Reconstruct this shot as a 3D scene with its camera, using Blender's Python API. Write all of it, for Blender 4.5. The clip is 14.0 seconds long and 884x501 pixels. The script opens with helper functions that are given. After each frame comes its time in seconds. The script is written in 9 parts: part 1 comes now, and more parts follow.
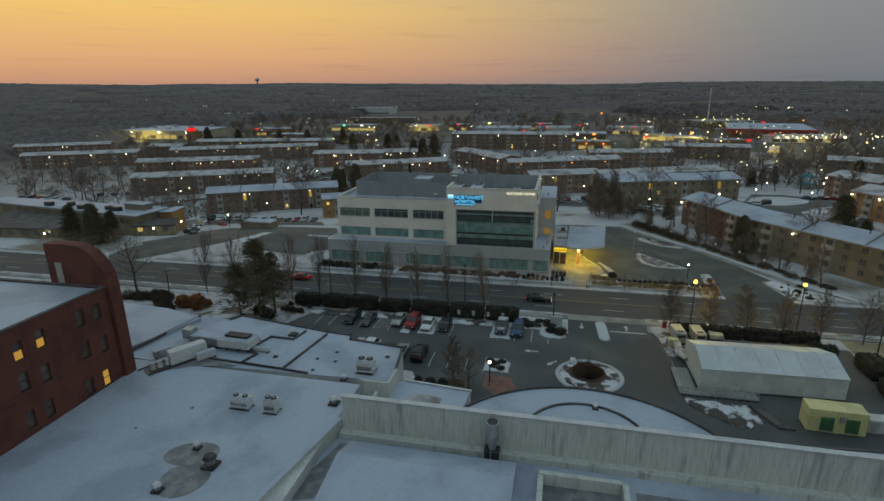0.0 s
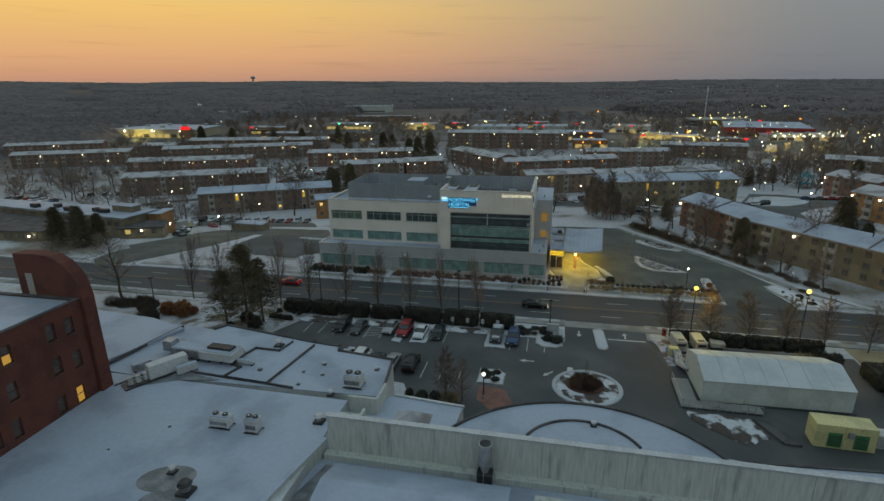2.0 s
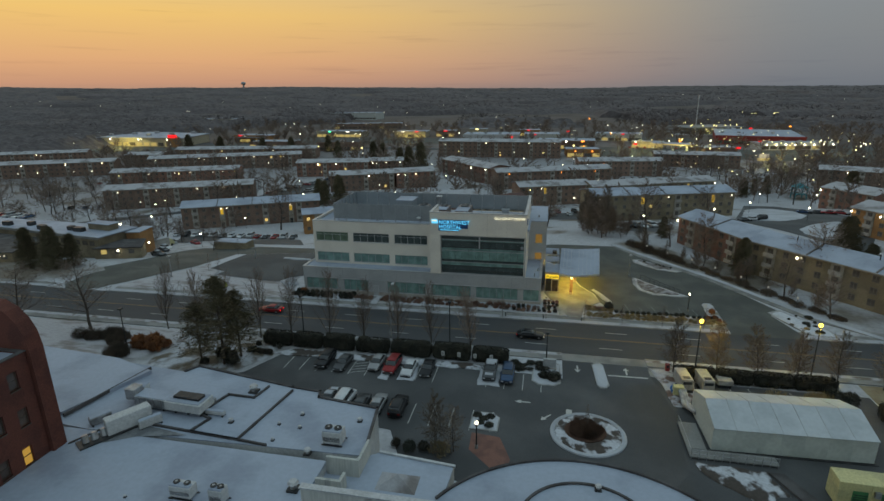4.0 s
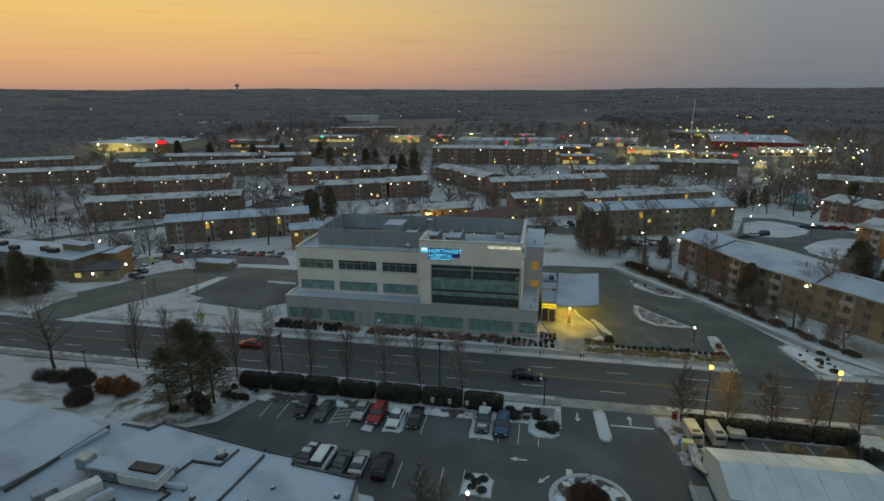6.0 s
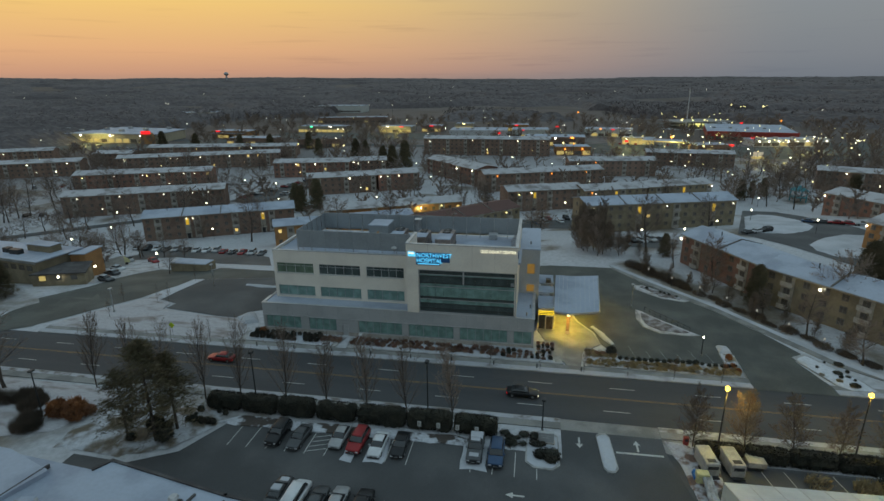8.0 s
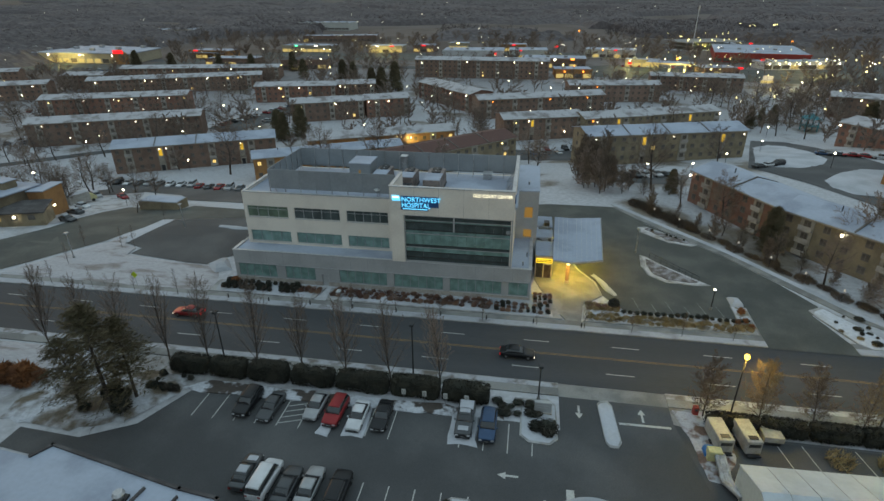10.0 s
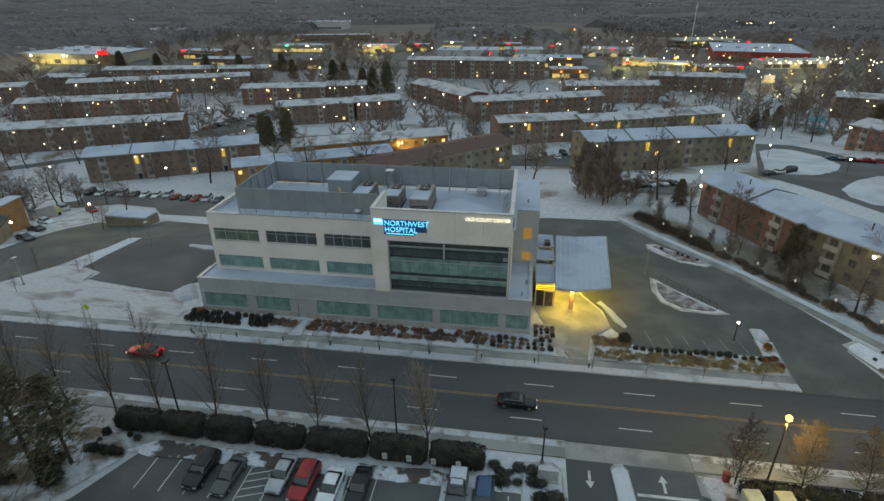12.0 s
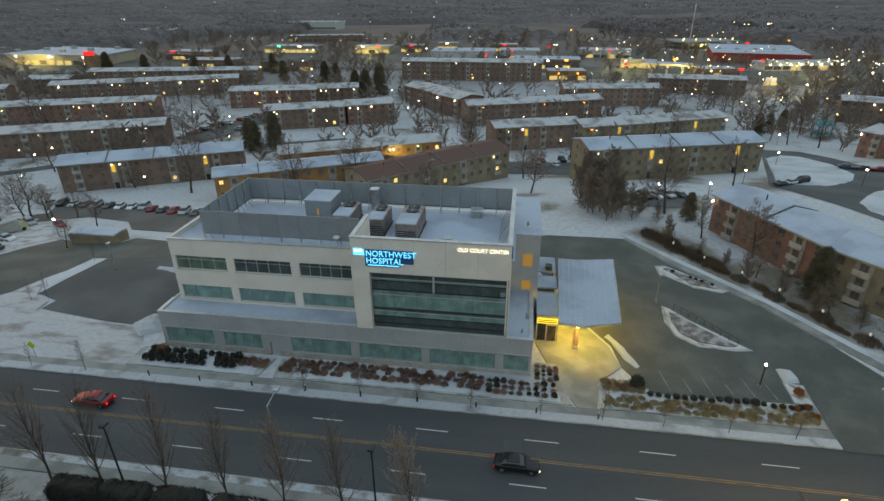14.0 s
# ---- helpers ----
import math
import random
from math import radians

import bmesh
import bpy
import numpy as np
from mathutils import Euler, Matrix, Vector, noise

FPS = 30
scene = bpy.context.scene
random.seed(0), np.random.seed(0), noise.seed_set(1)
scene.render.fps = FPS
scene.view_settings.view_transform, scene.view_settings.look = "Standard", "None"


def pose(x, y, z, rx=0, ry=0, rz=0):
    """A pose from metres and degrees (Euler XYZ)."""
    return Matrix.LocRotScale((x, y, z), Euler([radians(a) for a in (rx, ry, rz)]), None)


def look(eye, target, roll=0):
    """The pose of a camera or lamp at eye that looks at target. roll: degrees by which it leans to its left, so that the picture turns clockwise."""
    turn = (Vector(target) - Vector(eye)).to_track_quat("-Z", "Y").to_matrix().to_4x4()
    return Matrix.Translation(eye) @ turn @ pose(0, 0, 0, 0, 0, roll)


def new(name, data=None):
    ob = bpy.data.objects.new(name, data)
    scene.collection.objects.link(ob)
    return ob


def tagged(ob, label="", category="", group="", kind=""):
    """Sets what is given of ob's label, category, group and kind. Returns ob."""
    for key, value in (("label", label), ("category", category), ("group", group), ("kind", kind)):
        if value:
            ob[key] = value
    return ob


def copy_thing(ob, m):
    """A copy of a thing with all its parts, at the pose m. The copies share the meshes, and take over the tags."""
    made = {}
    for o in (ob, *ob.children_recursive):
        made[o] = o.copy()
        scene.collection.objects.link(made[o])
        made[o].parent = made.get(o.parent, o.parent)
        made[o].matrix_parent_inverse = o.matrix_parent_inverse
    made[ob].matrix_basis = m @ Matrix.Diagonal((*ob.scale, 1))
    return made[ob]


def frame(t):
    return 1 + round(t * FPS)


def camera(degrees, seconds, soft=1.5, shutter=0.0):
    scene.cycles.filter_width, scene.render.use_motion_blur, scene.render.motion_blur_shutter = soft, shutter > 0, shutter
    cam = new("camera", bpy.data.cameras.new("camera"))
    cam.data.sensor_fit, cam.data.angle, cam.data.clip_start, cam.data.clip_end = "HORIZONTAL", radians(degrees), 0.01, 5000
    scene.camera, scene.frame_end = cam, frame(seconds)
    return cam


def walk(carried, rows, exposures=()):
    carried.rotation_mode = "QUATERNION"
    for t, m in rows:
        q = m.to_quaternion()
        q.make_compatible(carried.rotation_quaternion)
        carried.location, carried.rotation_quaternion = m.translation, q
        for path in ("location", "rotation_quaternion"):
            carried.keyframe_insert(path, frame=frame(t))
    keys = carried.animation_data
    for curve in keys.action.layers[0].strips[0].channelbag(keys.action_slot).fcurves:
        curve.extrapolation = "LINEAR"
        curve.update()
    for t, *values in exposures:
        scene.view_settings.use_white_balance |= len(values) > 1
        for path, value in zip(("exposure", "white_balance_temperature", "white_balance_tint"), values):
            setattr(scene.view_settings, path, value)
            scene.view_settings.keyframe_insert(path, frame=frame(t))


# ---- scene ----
cam = camera(79.0, 14.0, soft=1.5)
PATH = [
    (0, (1.559, -110.562, 39.475), (1.139, -108.696, 38.89), -0.7),
    (0.5, (1.6, -109.968, 39.521), (1.182, -108.103, 38.934), -0.6),
    (1, (1.633, -109.278, 39.588), (1.218, -107.412, 38.999), -0.6),
    (1.5, (1.605, -108.456, 39.676), (1.194, -106.589, 39.086), -0.6),
    (2, (1.526, -107.359, 39.817), (1.118, -105.493, 39.225), -0.7),
    (2.5, (1.356, -106.044, 40.112), (0.953, -104.176, 39.523), -0.7),
    (3, (1.086, -104.484, 40.553), (0.69, -102.613, 39.968), -0.6),
    (3.2, (0.981, -103.845, 40.688), (0.589, -101.97, 40.111), -0.6),
    (5.5, (0.16, -95.334, 45.084), (-0.208, -93.454, 44.512), -0.6),
    (6, (0.048, -93.416, 45.417), (-0.314, -91.534, 44.847), -0.6),
    (6.5, (-0.041, -91.412, 45.563), (-0.398, -89.53, 44.99), -0.6),
    (7, (-0.209, -89.286, 45.617), (-0.559, -87.403, 45.043), -0.7),
    (7.5, (-0.464, -87.226, 45.607), (-0.807, -85.341, 45.034), -0.6),
    (8, (-0.73, -85.04, 45.522), (-1.065, -83.164, 44.915), -0.6),
    (8.5, (-1.035, -82.66, 45.421), (-1.358, -80.828, 44.685), -0.7),
    (8.7, (-1.137, -81.657, 45.401), (-1.453, -79.861, 44.58), -0.7),
    (11, (-1.875, -69.908, 45.046), (-2.165, -68.13, 44.179), -0.5),
    (11.5, (-2.09, -67.266, 44.981), (-2.375, -65.487, 44.113), -0.6),
    (12, (-2.271, -64.599, 44.933), (-2.553, -62.819, 44.066), -0.5),
    (12.5, (-2.414, -61.994, 44.893), (-2.694, -60.213, 44.026), -0.5),
    (13, (-2.615, -59.405, 44.872), (-2.89, -57.625, 44.003), -0.5),
    (13.5, (-2.795, -57.009, 44.849), (-3.064, -55.228, 43.979), -0.4),
    (14, (-2.904, -54.965, 44.809), (-3.172, -53.182, 43.942), -0.4),
]
walk(cam, [(t, look(eye, aim, roll)) for t, eye, aim, roll in PATH],
     exposures=[(0, .12, 6800, 10), (3, .12, 6750, 10), (6.5, .12, 6500, 9), (7.5, .13, 6450, 9), (8.7, .35, 6600, 10.5), (11, .65, 6750, 13), (14, .77, 6750, 13)])

SKY_STRENGTH, GLOW = 1.0, 0.12

# ---------------------------------------------------------------- dusk sky
world = bpy.data.worlds.new("dusk_sky")
scene.world = world
world.use_nodes = True
wn, wl = world.node_tree.nodes, world.node_tree.links
wn.clear()
SUNSET = Vector((-0.80, 0.60, 0.0)).normalized()


def ramp(nodes, stops, interpolation="EASE"):
    node = nodes.new("ShaderNodeValToRGB")
    cr = node.color_ramp
    cr.interpolation = interpolation
    while len(cr.elements) < len(stops):
        cr.elements.new(0.5)
    for el, (p, c) in zip(cr.elements, stops):
        el.position = p
        el.color = (*c, 1)
    return node


tc = wn.new("ShaderNodeTexCoord")
sep = wn.new("ShaderNodeSeparateXYZ")
wl.new(tc.outputs["Generated"], sep.inputs[0])
elev = wn.new("ShaderNodeMapRange")
elev.inputs["From Min"].default_value, elev.inputs["From Max"].default_value = -0.05, 0.95
wl.new(sep.outputs["Z"], elev.inputs["Value"])
warm = ramp(wn, [(0.0, (.30, .17, .11)), (0.050, (.36, .23, .18)), (0.066, (.53, .285, .18)), (0.10, (.68, .375, .185)),
                 (0.17, (.80, .515, .165)), (0.26, (.66, .51, .28)), (0.42, (.35, .44, .47)), (1.0, (.315, .435, .50))], "LINEAR")
cool = ramp(wn, [(0.0, (.10, .10, .12)), (0.050, (.150, .168, .195)), (0.08, (.180, .195, .215)), (0.13, (.205, .222, .235)),
                 (0.20, (.225, .25, .268)), (0.30, (.27, .325, .355)), (0.45, (.33, .43, .475)), (1.0, (.315, .435, .50))], "LINEAR")
for r in (warm, cool):
    wl.new(elev.outputs[0], r.inputs[0])
dot = wn.new("ShaderNodeVectorMath")
dot.operation = "DOT_PRODUCT"
dot.inputs[1].default_value = SUNSET
wl.new(tc.outputs["Generated"], dot.inputs[0])
azi = wn.new("ShaderNodeMapRange")
azi.interpolation_type = "SMOOTHSTEP"
azi.inputs["From Min"].default_value, azi.inputs["From Max"].default_value = 0.23, 1.04
wl.new(dot.outputs["Value"], azi.inputs["Value"])
streak = wn.new("ShaderNodeMapping")
streak.inputs["Scale"].default_value = (3, 3, 55)
wl.new(tc.outputs["Generated"], streak.inputs[0])
cloud = wn.new("ShaderNodeTexNoise")
cloud.inputs["Scale"].default_value, cloud.inputs["Detail"].default_value = 2.2, 4
wl.new(streak.outputs[0], cloud.inputs["Vector"])
thin = ramp(wn, [(0.55, (1, 1, 1)), (0.78, (.90, .90, .93))])
wl.new(cloud.outputs["Fac"], thin.inputs[0])
mixsky = wn.new("ShaderNodeMix")
mixsky.data_type = "RGBA"
wl.new(azi.outputs[0], mixsky.inputs["Factor"])
wl.new(cool.outputs[0], mixsky.inputs["A"])
wl.new(warm.outputs[0], mixsky.inputs["B"])
tint = wn.new("ShaderNodeMix")
tint.data_type, tint.blend_type = "RGBA", "MULTIPLY"
tint.inputs["Factor"].default_value = 1.0
wl.new(mixsky.outputs["Result"], tint.inputs["A"])
wl.new(thin.outputs[0], tint.inputs["B"])
bg = wn.new("ShaderNodeBackground")
bg.inputs["Strength"].default_value = SKY_STRENGTH
wl.new(tint.outputs["Result"], bg.inputs["Color"])
wo = wn.new("ShaderNodeOutputWorld")
wl.new(bg.outputs[0], wo.inputs["Surface"])

# the last glow of the sun behind the western ridge
glow = new("sunset_glow", bpy.data.lights.new("sunset_glow", "SUN"))
glow.data.energy, glow.data.angle, glow.data.color = GLOW, radians(25), (1.0, 0.62, 0.36)
glow.matrix_world = look(SUNSET * 100 + Vector((0, 0, 14)), (0, 0, 0))


# ---------------------------------------------------------------- materials
def mat(name, col, rough=0.85, col2=None, coarse=0.15, fine=6.0, bump=0.15, metal=0.0, spec=0.4, edge=(0.42, 0.62),
        jitter=0.0, grain=0.14, stretch=(1, 1, 1)):
    """A surface with blotches of col2 at a coarse scale, fine grain and bump; scales are cycles a metre."""
    m = bpy.data.materials.new(name)
    m.use_nodes = True
    n, l = m.node_tree.nodes, m.node_tree.links
    b = n["Principled BSDF"]
    b.inputs["Roughness"].default_value, b.inputs["Metallic"].default_value = rough, metal
    b.inputs["Specular IOR Level"].default_value = spec
    t = n.new("ShaderNodeTexCoord")
    mp = n.new("ShaderNodeMapping")
    mp.inputs["Scale"].default_value = stretch
    l.new(t.outputs["Object"], mp.inputs[0])
    info = n.new("ShaderNodeObjectInfo")
    big = n.new("ShaderNodeTexNoise")
    big.noise_dimensions = "4D"
    big.inputs["Scale"].default_value, big.inputs["Detail"].default_value = coarse, 6
    l.new(mp.outputs[0], big.inputs["Vector"])
    w = n.new("ShaderNodeMath")
    w.operation = "MULTIPLY"
    w.inputs[1].default_value = 37.0
    l.new(info.outputs["Random"], w.inputs[0])
    l.new(w.outputs[0], big.inputs["W"])
    small = n.new("ShaderNodeTexNoise")
    small.inputs["Scale"].default_value, small.inputs["Detail"].default_value = fine, 5
    l.new(mp.outputs[0], small.inputs["Vector"])
    cr = ramp(n, [(edge[0], col), (edge[1], col2 or tuple(c * 0.8 for c in col))])
    l.new(big.outputs["Fac"], cr.inputs[0])
    gr = n.new("ShaderNodeMapRange")
    gr.inputs["From Min"].default_value, gr.inputs["From Max"].default_value = 0.3, 0.7
    gr.inputs["To Min"].default_value, gr.inputs["To Max"].default_value = 1 - grain, 1 + grain
    l.new(small.outputs["Fac"], gr.inputs["Value"])
    hsv = n.new("ShaderNodeHueSaturation")
    l.new(cr.outputs[0], hsv.inputs["Color"])
    if jitter:
        jr = n.new("ShaderNodeMapRange")
        jr.inputs["To Min"].default_value, jr.inputs["To Max"].default_value = 1 - jitter, 1 + jitter
        l.new(info.outputs["Random"], jr.inputs["Value"])
        mu = n.new("ShaderNodeMath")
        mu.operation = "MULTIPLY"
        l.new(jr.outputs[0], mu.inputs[0])
        l.new(gr.outputs[0], mu.inputs[1])
        l.new(mu.outputs[0], hsv.inputs["Value"])
    else:
        l.new(gr.outputs[0], hsv.inputs["Value"])
    l.new(hsv.outputs[0], b.inputs["Base Color"])
    if bump:
        bp = n.new("ShaderNodeBump")
        bp.inputs["Strength"].default_value, bp.inputs["Distance"].default_value = bump, 0.05
        l.new(small.outputs["Fac"], bp.inputs["Height"])
        l.new(bp.outputs[0], b.inputs["Normal"])
    return m


def glowing(name, col, strength, base=(0.12, 0.11, 0.10)):
    m = bpy.data.materials.new(name)
    m.use_nodes = True
    b = m.node_tree.nodes["Principled BSDF"]
    b.inputs["Base Color"].default_value = (*base, 1)
    b.inputs["Emission Color"].default_value = (*col, 1)
    b.inputs["Emission Strength"].default_value = strength
    return m


def glazing(name, col, rough=0.08, lit=0.0, lit_col=(1, .7, .2), power=1.0, spec=0.8):
    """Opaque window glass with a dim room's tone painted in; a share of the panes is lit, chosen by the object's random
    number.
    """
    m = bpy.data.materials.new(name)
    m.use_nodes = True
    n, l = m.node_tree.nodes, m.node_tree.links
    b = n["Principled BSDF"]
    b.inputs["Roughness"].default_value, b.inputs["Specular IOR Level"].default_value = rough, spec
    t = n.new("ShaderNodeTexCoord")
    no = n.new("ShaderNodeTexNoise")
    no.inputs["Scale"].default_value, no.inputs["Detail"].default_value = 0.7, 3
    l.new(t.outputs["Object"], no.inputs["Vector"])
    cr = ramp(n, [(0.35, tuple(c * 0.78 for c in col)), (0.65, tuple(c * 1.2 for c in col))])
    l.new(no.outputs["Fac"], cr.inputs[0])
    l.new(cr.outputs[0], b.inputs["Base Color"])
    if lit:
        info = n.new("ShaderNodeObjectInfo")
        th = n.new("ShaderNodeMath")
        th.operation = "LESS_THAN"
        th.inputs[1].default_value = lit
        l.new(info.outputs["Random"], th.inputs[0])
        mu = n.new("ShaderNodeMath")
        mu.operation = "MULTIPLY"
        mu.inputs[1].default_value = power
        l.new(th.outputs[0], mu.inputs[0])
        b.inputs["Emission Color"].default_value = (*lit_col, 1)
        l.new(mu.outputs[0], b.inputs["Emission Strength"])
    return m


M_SNOW = mat("snow", (.47, .49, .53), .7, (.36, .38, .41), .12, 3.0, .25, spec=.3, grain=.06)
M_ROOFSNOW = mat("roof_snow", (.365, .415, .50), .65, (.28, .32, .395), .16, 2.0, .15, spec=.35, grain=.05)
M_THINSNOW = mat("thin_roof_snow", (.42, .42, .44), .75, (.20, .185, .18), .22, 3.0, .2, edge=(.46, .66), grain=.10)
M_SNOWGRASS = mat("snow_over_grass", (.56, .58, .62), .8, (.20, .18, .13), .10, 2.5, .3, edge=(.50, .66), grain=.14)
M_GREY_SNOW = mat("ploughed_snow", (.48, .48, .50), .85, (.24, .225, .21), .45, 3.0, .6, edge=(.45, .7), grain=.16)
M_ASPHALT = mat("asphalt", (.064, .067, .070), .8, (.108, .110, .112), .09, 9.0, .15, edge=(.40, .72), grain=.14, spec=.35)
M_ROAD = mat("road_asphalt", (.045, .048, .053), .75, (.066, .069, .074), .16, 9.0, .12, edge=(.35, .7), grain=.10, stretch=(.12, 1, 1), spec=.4)
M_LOT = mat("salted_asphalt", (.066, .070, .064), .8, (.112, .114, .102), .16, 6.0, .15, edge=(.38, .72), grain=.14)
M_CONC = mat("concrete_pavement", (.25, .25, .24), .85, (.17, .17, .165), .3, 6.0, .15)
M_KERB = mat("kerb_concrete", (.36, .36, .35), .85, (.22, .22, .22), .5, 6.0, .15)
M_WORNPAINT = mat("worn_road_paint", (.24, .25, .25), .8, (.10, .105, .105), 1.0, 7.0, .05, edge=(.4, .7))
M_PAINT = mat("road_paint_white", (.48, .48, .46), .7, (.22, .22, .22), 1.2, 8.0, .05, edge=(.5, .8))
M_YPAINT = mat("road_paint_yellow", (.26, .155, .055), .7, (.12, .088, .055), .6, 8.0, .05, edge=(.45, .7))
M_BEIGE = mat("beige_panel", (.72, .67, .59), .75, (.66, .61, .54), .25, 4.0, .05, grain=.05)
M_GREYPANEL = mat("grey_metal_panel", (.41, .42, .425), .55, (.365, .375, .38), .3, 3.0, .05, metal=.2, grain=.05)
M_SCREEN = mat("roof_screen_panel", (.30, .325, .34), .5, (.26, .285, .30), .3, 3.0, .04, metal=.3, grain=.05)
M_STONE = mat("cast_stone_base", (.40, .37, .33), .85, (.31, .28, .25), .8, 5.0, .2)
M_COPING = mat("metal_coping", (.52, .53, .54), .45, (.44, .45, .46), .6, 4.0, .03, metal=.5)
M_GALV = mat("galvanised_metal", (.42, .43, .44), .45, (.28, .28, .28), .9, 5.0, .1, metal=.6)
M_UNITBROWN = mat("weathered_unit_casing", (.27, .225, .205), .55, (.17, .135, .12), .8, 5.0, .08, metal=.3)
M_DARKMETAL = mat("dark_metal", (.035, .036, .038), .5, (.06, .06, .06), .9, 5.0, .05, metal=.4)
M_BRICKDARK = mat("red_brick_wall", (.132, .044, .031), .9, (.094, .033, .025), .5, 7.0, .2, grain=.20)
M_BRICK = mat("brown_brick_wall", (.235, .155, .118), .9, (.18, .12, .092), .35, 6.0, .2, grain=.18, jitter=.14)
M_BRICKRED = mat("red_brown_brick_wall", (.25, .135, .098), .9, (.19, .105, .08), .35, 6.0, .2, grain=.18, jitter=.12)
M_BRICKTAN = mat("tan_brick_wall", (.25, .205, .135), .9, (.185, .15, .10), .35, 6.0, .2, grain=.14, jitter=.1)
M_BRICKORANGE = mat("orange_brick_wall", (.36, .19, .075), .9, (.27, .14, .06), .35, 6.0, .2, grain=.14)
M_PANEL = mat("pale_infill_panel", (.33, .30, .25), .8, (.25, .225, .19), .5, 5.0, .1)
M_ROOFDARK = mat("dark_roofing", (.06, .055, .055), .9, (.10, .095, .095), .4, 6.0, .15)
M_ROOFBROWN = mat("red_brown_shingles", (.115, .062, .052), .9, (.46, .47, .50), .30, 6.0, .25, edge=(.64, .74))
# Colours the wet roofs and also one painted strip of roof shade.
M_WETSHADE = mat("wet_roof_and_shade", (.12, .13, .14), .35, (.20, .21, .22), .8, 5.0, .05)
M_CONCWALL = mat("stained_concrete_wall", (.47, .48, .45), .85, (.27, .275, .265), 1.3, 5.0, .12, edge=(.52, .74), stretch=(1, 1, .12))
M_WHITEWALL = mat("white_wall_panel", (.52, .53, .53), .7, (.42, .43, .43), .3, 4.0, .06)
M_TENT = mat("white_tent_fabric", (.48, .51, .53), .55, (.41, .44, .46), .3, 2.0, .08, grain=.05)
# The greenish tint of lamplight on the tent is put into this colour.
M_TENTWALL = mat("tent_side_fabric", (.52, .55, .51), .6, (.43, .46, .43), .35, 2.5, .12, grain=.07)
M_YBOX = mat("yellow_container_paint", (.56, .52, .26), .6, (.44, .41, .22), .5, 4.0, .06)
M_GREEN = mat("green_panel", (.06, .20, .08), .6, (.04, .14, .06), .8, 4.0, .05)
M_TRAILER = mat("white_trailer_paint", (.38, .365, .33), .5, (.29, .275, .25), .8, 4.0, .05)
M_BARK = mat("grey_bark", (.085, .068, .055), .95, (.05, .04, .034), 1.5, 12.0, .3)
# Lightened so that the colour carries the haze over the far trees.
M_TWIG = mat("bare_twigs", (.235, .180, .145), .95, (.17, .13, .105), .8, 8.0, .0, jitter=.25)
M_TWIGRED = mat("reddish_twigs", (.175, .135, .10), .95, (.125, .098, .075), .8, 8.0, .0, jitter=.2)
M_NEEDLE = mat("pine_needles", (.100, .088, .048), .9, (.150, .120, .072), .6, 6.0, .0, jitter=.2)
M_HEDGE = mat("hedge_leaves", (.020, .021, .015), .9, (.034, .031, .021), .8, 9.0, .2, jitter=.15)
M_SHRUB = mat("dark_shrub_leaves", (.034, .038, .030), .9, (.06, .052, .04), .9, 9.0, .2, jitter=.25)
M_RUSSET = mat("russet_dormant_shrub", (.19, .105, .08), .95, (.27, .18, .13), .9, 9.0, .2, jitter=.25)
M_STRAW = mat("straw_grass", (.36, .28, .155), .95, (.25, .19, .10), .9, 9.0, .2, jitter=.2)
# Distance haze is put into this base colour, lightened and cooled.
M_WOODS = mat("bare_winter_woods", (.125, .108, .108), .95, (.104, .090, .090), .006, .2, .0, jitter=.0, grain=.25)
M_RUST = mat("rust_orange_twigs", (.27, .115, .045), .95, (.18, .08, .04), .8, 8.0, .0, jitter=.2)
M_MULCH = mat("bark_mulch", (.065, .034, .024), .95, (.10, .055, .035), .9, 8.0, .4)
M_TYRE = mat("tyre_rubber", (.018, .018, .019), .85, (.03, .03, .03), 2.0, 9.0, .1)
M_RIM = mat("alloy_rim", (.40, .41, .42), .35, (.28, .28, .28), 2.0, 9.0, .02, metal=.8)
M_CARGLASS = glazing("car_glass", (.018, .021, .024), .05)
M_OFFICEGLASS = glazing("dark_office_glass", (.065, .085, .085), .14, spec=.6)
# Green tint raised: light from the rooms is put into the pane colour.
M_GREENGLASS = glazing("green_office_glass", (.175, .285, .265), .18, spec=.7)
M_BLINDGLASS = glazing("green_blind_glass", (.12, .17, .12), .2, spec=.6)
M_APTGLASS = glazing("apartment_glass", (.12, .105, .09), .10, lit=.012, power=.8)
M_HALLGLASS = glazing("lit_stair_glass", (.3, .2, .05), .3, lit=1.1, lit_col=(1, .60, .02), power=.45)
M_WARD = glazing("ward_window_glass", (.095, .065, .05), .12)
M_WARDLIT = glowing("lit_ward_blind", (1, .55, .05), .36)
M_AMBER = glowing("amber_window", (1, .50, .002), 0.15)
M_LINK = glowing("yellow_lintel_light", (1, .70, .02), 1.0)
M_BULB = glowing("white_lamp", (1, .94, .66), 7)
M_BULBDIM = glowing("dim_white_lamp", (1, .93, .70), 2.4)
M_SODIUM = glowing("yellow_lamp", (1, .84, .32), 3.6)
M_ORANGE = glowing("orange_lamp", (1, .30, .02), 3)
M_RED = glowing("red_lamp", (1, .01, .015), 1.2, (.2, .02, .02))
M_GREENLT = glowing("green_lamp", (.05, 1, .35), 3)
M_STOREGLOW = glowing("lit_shop_front", (1, .76, .22), .42)
M_SIGNBLUE = glowing("blue_sign_and_halo", (.002, .07, .30), .07, (.02, .06, .13))
M_SIGNCYAN = glowing("cyan_sign_letters", (.12, .62, 1.0), 1.0, (.05, .15, .2))
M_SIGNWHITE = glowing("warm_sign_letters", (.95, .93, .68), 0.9)
